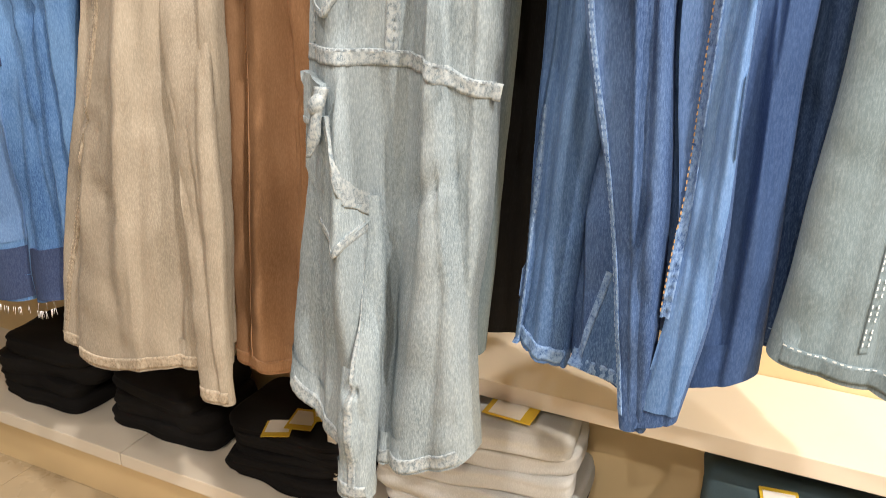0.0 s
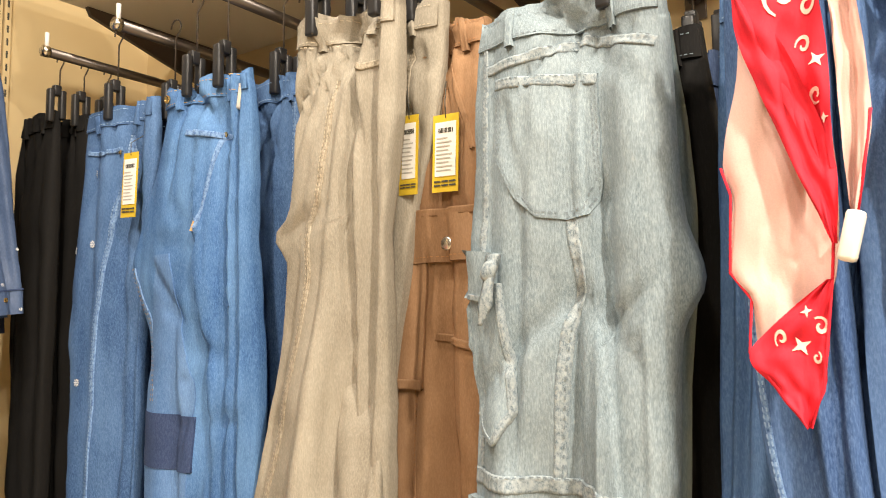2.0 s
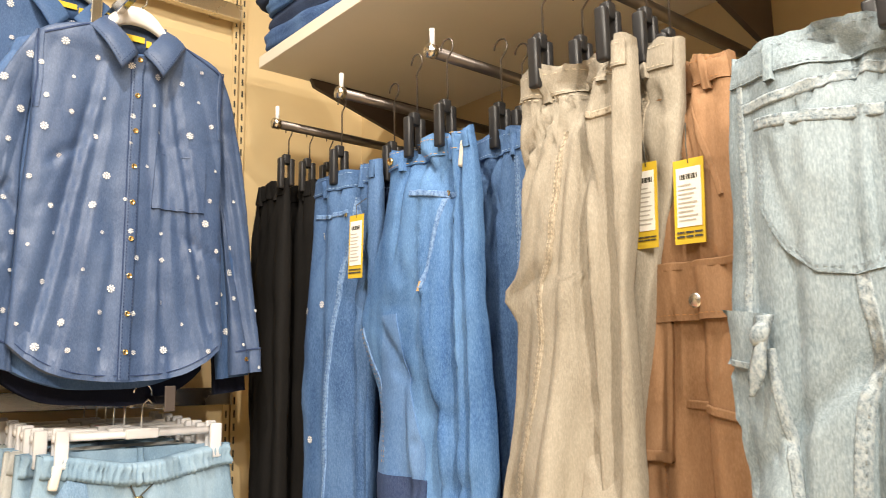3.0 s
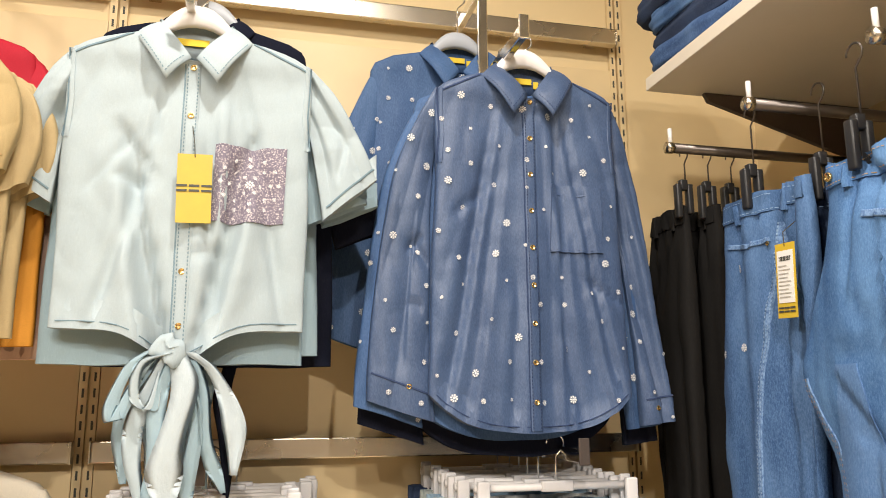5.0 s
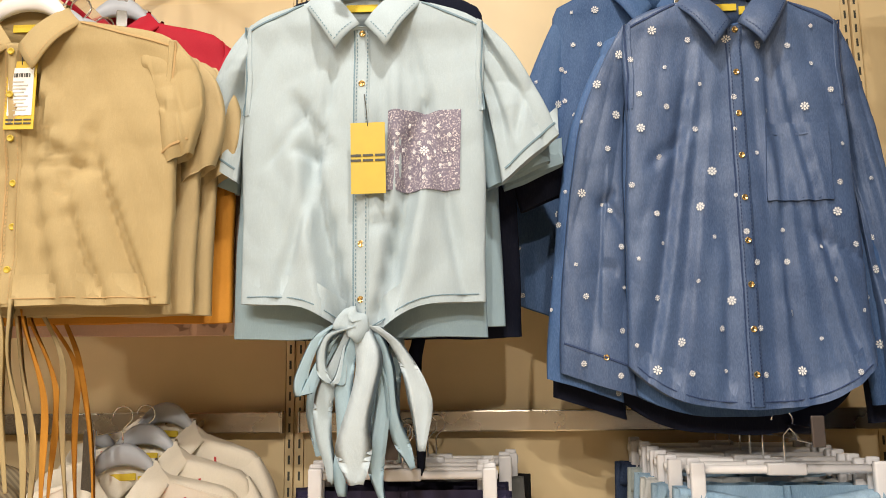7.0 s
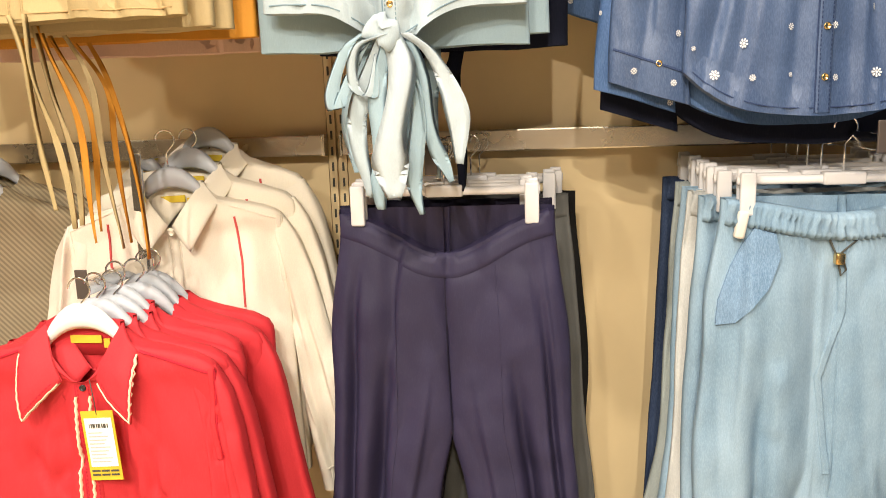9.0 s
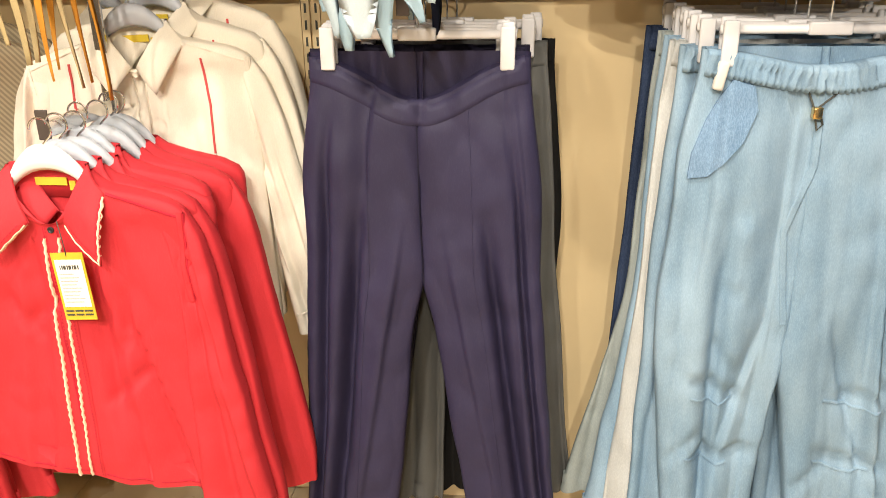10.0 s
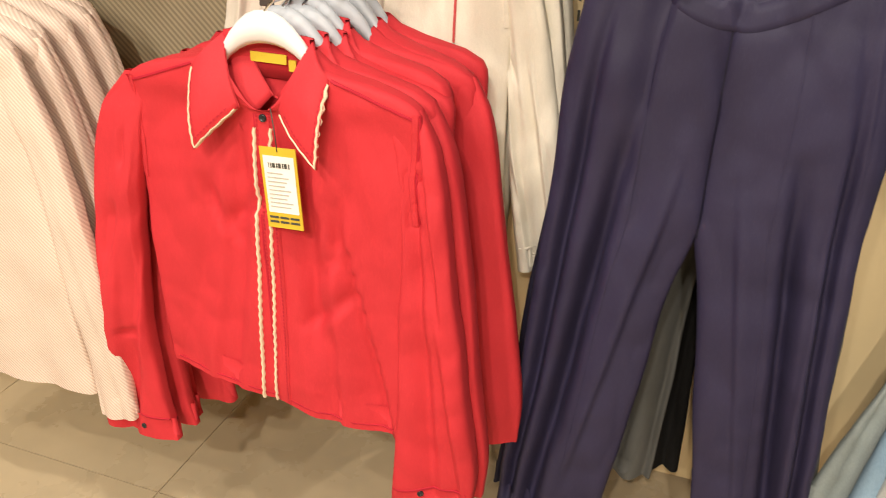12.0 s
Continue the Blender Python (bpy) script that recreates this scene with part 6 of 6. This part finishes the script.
e, b, t = shirt("daisy_shirt", west(-1.755)(0.53, ZD), "blue chambray long-sleeved shirt with white daisies", D_DAISY, 0.198, 0.765, 0.212, "long", 7, M_BRASS, 9, hook_top=0.085, hem=tails, group=GS, sleeve_l=sl_l, sleeve_r=sl_r, back=0.030, thread=D_PATCH,
                lines=[(-0.55, -0.24, -0.66, -0.75, 0.010, 0.006, 0.03), (-0.30, -0.5, -0.36, -0.75, -0.007, 0.02, 0.02), (0.35, -0.44, 0.46, -0.75, 0.009, 0.03, 0.006), (0.68, -0.3, 0.76, -0.75, 0.012, 0.006, 0.03), (-0.82, -0.2, -0.85, -0.7, 0.016, 0.004, 0.03), (0.9, -0.2, 0.92, -0.7, 0.012, 0.004, 0.02), (-0.15, -0.45, -0.2, -0.76, 0.010, 0.005, 0.03)])
pk = part("chest_pocket", patch(t, [(0.045, 1.812 - ZD, 0.155, 1.808 - ZD), (0.042, 1.668 - ZD, 0.155, 1.668 - ZD)], 0.0055, 16), D_DAISY, e)
part("pocket_hem", strip(t, [(0.046, 1.792 - ZD), (0.154, 1.788 - ZD)], 0.004, 0.0045), D_DAISY, pk)
part("pocket_stitching", dashes(t, [(0.048, 1.806 - ZD), (0.046, 1.672 - ZD), (0.151, 1.672 - ZD), (0.151, 1.80 - ZD)], lift=0.005), D_PATCH, pk)
scatter_daisies(e, t, -0.2, 0.2, -0.74, -0.06, 0.052, 5)
for ob in [o for o in e.children if o.name.startswith("sleeve")]:
    scatter_daisies(e, tree_of(ob), -0.34, 0.34, -0.74, -0.08, 0.06, 9)
for k, (x, du, dz, mt, lb, dt) in enumerate(((-1.81, -0.02, -0.01, D_DAISY2, "blue chambray daisy shirt in the stack", True), (-1.86, -0.005, -0.045, C_NAVYSHIRT, "dark navy shirt in the stack", False), (-1.99, -0.085, 0.145, D_DAISY2, "blue chambray daisy shirt on the upper arm level", True))):
    e2, b2, t2 = shirt("daisy_shirt", west(x)(0.53 + du, ZD + dz), lb, mt, 0.215, 0.77, 0.215, "long", 8 + k, hook_top=0.085 if k < 2 else 0.155, hem=tails, detail=False, hanger=M_HANGER_G, group=GS, sleeve_l=sl_l, sleeve_r=sl_r)
    if dt:
        scatter_daisies(e2, t2, -0.2, 0.1, -0.3, -0.06, 0.05, 15 + k)
        for ob in [o for o in e2.children if o.name.startswith("sleeve")]:
            scatter_daisies(e2, tree_of(ob), -0.34, 0.34, -0.74, -0.08, 0.06, 25 + k)
# sand coloured tops with drawstrings
ZT = 1.985
for k, (x, du, dz, mt, lb, dt) in enumerate(((-1.58, 0.0, 0.0, C_TAN, "sand cotton cap-sleeved blouse with drawstring hem", True), (-1.63, 0.02, -0.012, C_TAN2, "beige cotton blouse in the stack", False), (-1.68, 0.035, -0.01, C_TAN2, "beige cotton blouse in the stack", False), (-1.74, 0.05, -0.02, C_ORANGE, "amber cotton blouse in the stack", False), (-1.80, 0.06, -0.04, C_BLUSH, "blush cotton blouse in the stack", False))):
    e, b, t = shirt("blouse", west(x)(-0.70 + du, ZT + dz), lb, mt, 0.265, 0.50, 0.262, "cap", 31 + k, M_OLIVE, 6, hook_top=0.085, detail=dt, collar=k < 2, hanger=M_HANGER if k == 0 else M_HANGER_G, group=GS, thread=C_STITCH, lines=[(0.3, -0.1, 0.62, -0.48, 0.012, 0.006, 0.04), (0.9, -0.2, 0.5, -0.30, 0.010, 0.02, 0.005), (-0.2, -0.2, 0.1, -0.45, 0.008, 0.02, 0.03), (0.85, -0.28, 0.88, -0.49, 0.014, 0.004, 0.02)],
                    sleeve_l=[(-0.056, 0.19, 0.255, 0.012), (-0.10, 0.2, 0.29, 0.026), (-0.17, 0.22, 0.30, 0.028), (-0.23, 0.235, 0.295, 0.026), -0.03], sleeve_r=[(-0.056, 0.19, 0.255, 0.012), (-0.10, 0.2, 0.29, 0.026), (-0.17, 0.22, 0.305, 0.028), (-0.25, 0.235, 0.29, 0.026), -0.03])
    if k < 4:
        for j in range(2):
            bm = ribbon(bmesh.new(), [(-0.01 + 0.02 * j - du, -0.02, -0.49), (0.0 + 0.018 * j - du + 0.012 * k, -0.012, -0.58), (0.008 + 0.02 * j + 0.012 * k - du, 0.0, -0.68), (0.012 + 0.03 * j + 0.012 * k - du, 0, -0.79 - 0.03 * j - 0.02 * k)], 0.009, 0.012, 0.002, 0.006, k + j)
            part("drawstring", bm, C_ORANGE if (k + j) % 3 == 2 else mt, e)
    if k == 0:
        price_tag(e, t, 0.015, -0.10, 0.05, 0.115, True, 0)
for k, (x, dz) in enumerate(((-1.90, 0.14), (-1.97, 0.15))):
    shirt("blouse", west(x)(-0.70, ZT + dz), "crimson red cotton blouse on the upper arm level", C_DEEPRED, 0.235, 0.5, 0.23, "short", 41 + k, hook_top=0.24, detail=False, hanger=M_HANGER_G, group=GS)
shirt("blouse", west(-1.58)(-1.28, ZT - 0.02), "black cotton blouse on the next arm", C_BLACK, 0.23, 0.62, 0.23, "short", 44, detail=False, group=GS)

# ---- lower row of the west wall ----
GL = "garments on the lower arms"
# red shirts
ZR = 0.985
rl = [(-0.06, 0.19, 0.24, 0.012), (-0.12, 0.215, 0.29, 0.022), (-0.25, 0.235, 0.325, 0.026), (-0.5, 0.265, 0.37, 0.03), (-0.68, 0.255, 0.40, 0.028), (-0.765, 0.24, 0.405, 0.022), 0.0]
rr = [(-0.06, 0.17, 0.23, 0.012), (-0.12, 0.195, 0.258, 0.028), (-0.25, 0.205, 0.28, 0.036), (-0.5, 0.205, 0.315, 0.040), (-0.66, 0.195, 0.338, 0.036), (-0.745, 0.188, 0.335, 0.026), -0.03]
rn = [(-0.06, 0.17, 0.22, 0.012), (-0.12, 0.18, 0.24, 0.02), (-0.25, 0.195, 0.26, 0.02), (-0.5, 0.20, 0.285, 0.02), (-0.70, 0.195, 0.30, 0.018), -0.02]
e, b, t = shirt("cropped_shirt", west(-1.625)(-0.69, ZR), "coral red cropped shirt with cream rickrack trim", C_RED, 0.235, 0.60, 0.228, "long", 51, M_BLACKP, 1, hook_top=0.09, group=GL, hem=lambda x, f: -0.025 * x, sleeve_l=rl, sleeve_r=rr, dip=0.085, neck=0.072, tip=(0.098, -0.062), inner=0.03, back=-0.008, thread=C_DEEPRED,
                lines=[(0.55, -0.15, 0.45, -0.58, 0.010, 0.006, 0.04), (-0.5, -0.15, -0.55, -0.58, 0.008, 0.04, 0.008), (0.9, -0.22, 0.55, -0.33, 0.008, 0.004, 0.02), (-0.9, -0.22, -0.5, -0.30, 0.008, 0.02, 0.004), (0.2, -0.35, 0.25, -0.59, -0.006, 0.02, 0.02), (0.8, -0.3, 0.85, -0.58, 0.012, 0.004, 0.03)])
for dx in (-0.013, 0.010):
    bm = bmesh.new()
    pts = [(dx + 0.0010 * (-1) ** i - 0.025 * i / 60, -0.11 - 0.485 * i / 60) for i in range(61)]
    part("rickrack", strip(t, pts, 0.003, 0.006), C_RIB, e, "cream rickrack trim")
for leaf in [o for o in e.children if o.name.startswith("collar") and "stand" not in o.name]:
    vs = [v.co for v in leaf.data.vertices]
    s_ = 1 if sum(v.x for v in vs) > 0 else -1
    C, D, B = Vector((s_ * 0.096, 0, -0.144)), Vector((s_ * 0.105, 0, -0.034)), Vector((s_ * 0.034, 0, -0.084))
    pts = [tuple((D.lerp(C, i / 14) + Vector((0.0008 * (-1) ** i, 0, 0))).xz) for i in range(15)] + [tuple((C.lerp(B, i / 8) + Vector((0, 0, 0.0008 * (-1) ** i))).xz) for i in range(1, 9)]
    part("rickrack", strip(tree_of(leaf), pts, 0.003, 0.002), C_RIB, leaf, "cream rickrack trim")
price_tag(e, t, 0.025, 0.852 - ZR, 0.058, 0.125, True, -3.0, None, True, 0.02)
for k in range(6):
    x = -1.665 - 0.036 * k
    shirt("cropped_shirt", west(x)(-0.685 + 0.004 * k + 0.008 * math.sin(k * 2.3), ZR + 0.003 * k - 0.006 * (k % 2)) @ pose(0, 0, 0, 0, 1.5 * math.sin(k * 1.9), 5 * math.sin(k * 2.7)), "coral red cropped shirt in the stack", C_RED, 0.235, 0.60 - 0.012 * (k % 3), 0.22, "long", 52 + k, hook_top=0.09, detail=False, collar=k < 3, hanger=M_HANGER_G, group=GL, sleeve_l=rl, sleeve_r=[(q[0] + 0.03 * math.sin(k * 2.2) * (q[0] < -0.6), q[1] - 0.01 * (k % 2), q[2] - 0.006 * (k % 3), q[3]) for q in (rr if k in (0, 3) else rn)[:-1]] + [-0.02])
# cream shirts on the upper level
ZC = 1.235
cl = [(-0.06, 0.16, 0.22, 0.012), (-0.12, 0.17, 0.255, 0.03), (-0.25, 0.21, 0.29, 0.032), (-0.5, 0.235, 0.325, 0.03), (-0.66, 0.25, 0.335, 0.026), -0.01]
for k, (x, dz, du) in enumerate(((-1.935, -0.045, 0.0), (-1.99, -0.01, 0.02), (-2.06, 0.03, 0.035))):
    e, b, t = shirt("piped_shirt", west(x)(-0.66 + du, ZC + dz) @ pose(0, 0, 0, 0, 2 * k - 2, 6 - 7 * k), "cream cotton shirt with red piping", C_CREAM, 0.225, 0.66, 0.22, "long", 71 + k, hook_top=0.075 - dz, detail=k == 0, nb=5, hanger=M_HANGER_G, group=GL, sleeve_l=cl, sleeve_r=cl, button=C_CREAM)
    for s_ in (-1, 1):
        part("piping", strip(t, [(s_ * 0.13, -0.06), (s_ * 0.135, -0.15), (s_ * 0.13, -0.25)], 0.004, 0.003), C_PIPING, e, "thin red piping")
# aubergine trousers
HN = 1.155
e, b, t = full_trousers("trousers", west(-1.84)(-0.089, HN), "aubergine navy wide-leg trousers on a clip hanger", 0.40, 1.17, 0.44, (-0.275, -0.085, -1.17), (0.285, 0.115, -1.145), C_NAVY, 5, 0.085, top_z=0.125, group=GL, hip=1.10, hi=2, depth=0.034, folds=[(0.9, 0.001, 0.003, 1.0, 0.5)], hem_f=lambda c, f: 0.075 * max(0, min(1, (c - 0.15) * 5)),
                        lines_l=[(-0.05, -0.45, -0.32, -1.15, 0.034, 0.010, 0.02), (-0.62, -0.30, -0.75, -1.15, 0.026, 0.008, 0.015), (0.75, -0.42, 0.25, -0.9, -0.008, 0.006, 0.03)],
                        lines_r=[(0.02, -0.45, 0.30, -1.15, 0.034, 0.02, 0.010), (0.60, -0.30, 0.72, -1.15, 0.026, 0.015, 0.008), (-0.75, -0.42, -0.35, -0.9, -0.006, 0.03, 0.006)])
part("front_seam", strip(t, [(-0.004, -0.09), (0.0, -0.3), (0.004, -0.44)], 0.003, 0.001), C_NAVY2, e)
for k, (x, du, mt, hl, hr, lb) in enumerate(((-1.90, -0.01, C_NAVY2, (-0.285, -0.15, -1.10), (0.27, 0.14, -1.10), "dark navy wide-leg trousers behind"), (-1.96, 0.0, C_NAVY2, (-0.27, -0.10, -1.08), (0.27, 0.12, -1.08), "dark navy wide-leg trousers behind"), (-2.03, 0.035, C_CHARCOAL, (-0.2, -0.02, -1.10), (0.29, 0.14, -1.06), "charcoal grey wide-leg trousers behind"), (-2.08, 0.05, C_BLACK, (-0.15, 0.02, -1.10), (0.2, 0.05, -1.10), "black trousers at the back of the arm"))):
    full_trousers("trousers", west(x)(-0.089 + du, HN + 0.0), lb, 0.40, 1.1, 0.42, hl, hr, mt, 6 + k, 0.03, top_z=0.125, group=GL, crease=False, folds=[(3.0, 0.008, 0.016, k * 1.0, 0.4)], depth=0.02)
# sky blue jogger jeans
HB = 1.165
e, b, t = full_trousers("jogger_jeans", west(-1.82)(0.60, HB), "sky-blue elastic-waist jogger jeans on a clip hanger", 0.40, 1.15, 0.60, (-0.17, -0.02, -1.13), (0.30, 0.09, -1.14), D_SKY, 9, 0.03, True, top_z=0.135, group=GL, hip=1.12, depth=0.034, crease=False, hi=8, lines_l=[(-0.2, -0.35, -0.35, -1.1, 0.016, 0.006, 0.04), (0.5, -0.55, -0.2, -0.85, 0.012, 0.005, 0.03), (-0.8, -0.62, 0.3, -0.66, 0.012, 0.005, 0.02), (-0.5, -0.80, 0.6, -0.78, 0.012, 0.005, 0.02)], lines_r=[(0.3, -0.3, 0.5, -1.1, 0.016, 0.04, 0.006), (-0.5, -0.55, 0.2, -0.85, 0.012, 0.03, 0.005), (-0.3, -0.66, 0.8, -0.62, 0.012, 0.005, 0.02), (-0.6, -0.78, 0.5, -0.80, 0.012, 0.005, 0.02)])
part("pocket_flap", patch(t, [(-0.150, -0.05, -0.115, -0.06), (-0.185, -0.12, -0.105, -0.10), (-0.205, -0.18, -0.125, -0.155), (-0.208, -0.225, -0.175, -0.22)], 0.006), D_SKYDARK, e, "blue denim slant pocket")
part("fly_seam", strip(t, [(0.0, -0.07), (0.002, -0.2), (-0.03, -0.32), (-0.01, -0.5)], 0.012, 0.002, pucker=0.001), D_SKY, e)
q, _ = touch(t, -0.005, -0.09)
part("drawcord", wire(bmesh.new(), [(-0.03, q.y - 0.004, -0.055), (-0.012, q.y - 0.012, -0.10), (-0.004, q.y - 0.014, -0.135), (0.004, q.y - 0.014, -0.125), (-0.004, q.y - 0.012, -0.095), (0.05, q.y - 0.004, -0.05)], 0.0018, 6), M_BARS, e, "dark drawcord")
part("cord_lock", boxed(-0.016, q.y - 0.022, -0.115, 0.0, q.y - 0.006, -0.095, bevel=0.003), M_BRASS, e, "small brass cord lock")
security_tag(e, t, -0.17, -0.045)
for lg in [o for o in e.children if o.name.startswith("leg")]:
    vs = [v.co for v in lg.data.vertices]
    lo_, hi_ = min(v.x for v in vs), max(v.x for v in vs)
    lt = tree_of(lg)
    for zz in (-0.66, -0.80):
        part("knee_tuck", strip(lt, [(lo_ * 0.7 + hi_ * 0.3, zz), ((lo_ + hi_) / 2, zz - 0.02), (lo_ * 0.35 + hi_ * 0.65, zz - 0.012)], 0.005, 0.002, pucker=0.001), D_SKY, lg)
for k, (x, du, mt, o, lb) in enumerate(((-1.87, -0.02, D_SKY, -0.235, "sky-blue jogger jeans in the stack"), (-1.91, -0.03, D_GREYPALE, -0.275, "stone-white jogger jeans in the stack"), (-1.95, -0.035, D_SKY, -0.31, "sky-blue jogger jeans in the stack"), (-2.0, -0.04, D_SAGE, -0.35, "stone-grey jogger jeans in the stack"), (-2.06, -0.05, D_NIGHT, -0.26, "dark indigo jogger jeans at the back"))):
    full_trousers("jogger_jeans", west(x)(0.60 + du, HB + 0.004 * k), lb, 0.42, 1.1, 0.55, (o, -0.02, -1.12 + 0.02 * k), (0.26, 0.03, -1.10 + 0.02 * k), mt, 12 + k, 0.02, True, top_z=0.13, group=GL, crease=False, hip=1.05, folds=[(3.0, 0.010, 0.02, k * 1.0, 0.4)], depth=0.02)
# striped blush shirts on the next arm
ZS = 1.0
for k in range(6):
    x = -1.60 - 0.045 * k
    shirt("striped_shirt", west(x)(-1.32 - 0.006 * k, ZS + 0.004 * k) @ pose(0, 0, 0, 0, 0, 4 * math.sin(k * 2.1)), "blush striped long shirt in a row", C_STRIPE, 0.21, 0.70, 0.23, "long", 91 + k, hook_top=0.08, detail=False, collar=k < 2, hanger=M_HANGER_G, group=GL)
for k in range(2):
    shirt("woven_shirt", west(-1.97 - 0.06 * k)(-1.12, 1.2 + 0.02 * k), "taupe diagonal weave shirt on the upper arm level", C_TAUPE, 0.23, 0.66, 0.25, "long", 98 + k, hook_top=0.07, detail=False, collar=False, hanger=M_HANGER_G, group=GL)

# ---- floor tiles ----
TW = 0.60
for i in range(-1, 10):
    for j in range(-9, 3):
        x0, y0 = -1.72 + i * TW, 0.09 + j * TW
        xa, xb, ya, yb = max(x0, WALL_X), min(x0 + TW - 0.002, RX), max(y0, RY), min(y0 + TW - 0.002, WALL_Y)
        if xb - xa < 0.02 or yb - ya < 0.02:
            continue
        ob = mesh_ob("tile", boxed(0, 0, -0.003, xb - xa, yb - ya, 0.0), M_TILE, scene.objects["floor"], "", False)
        ob.location = (xa, ya, FLOOR)
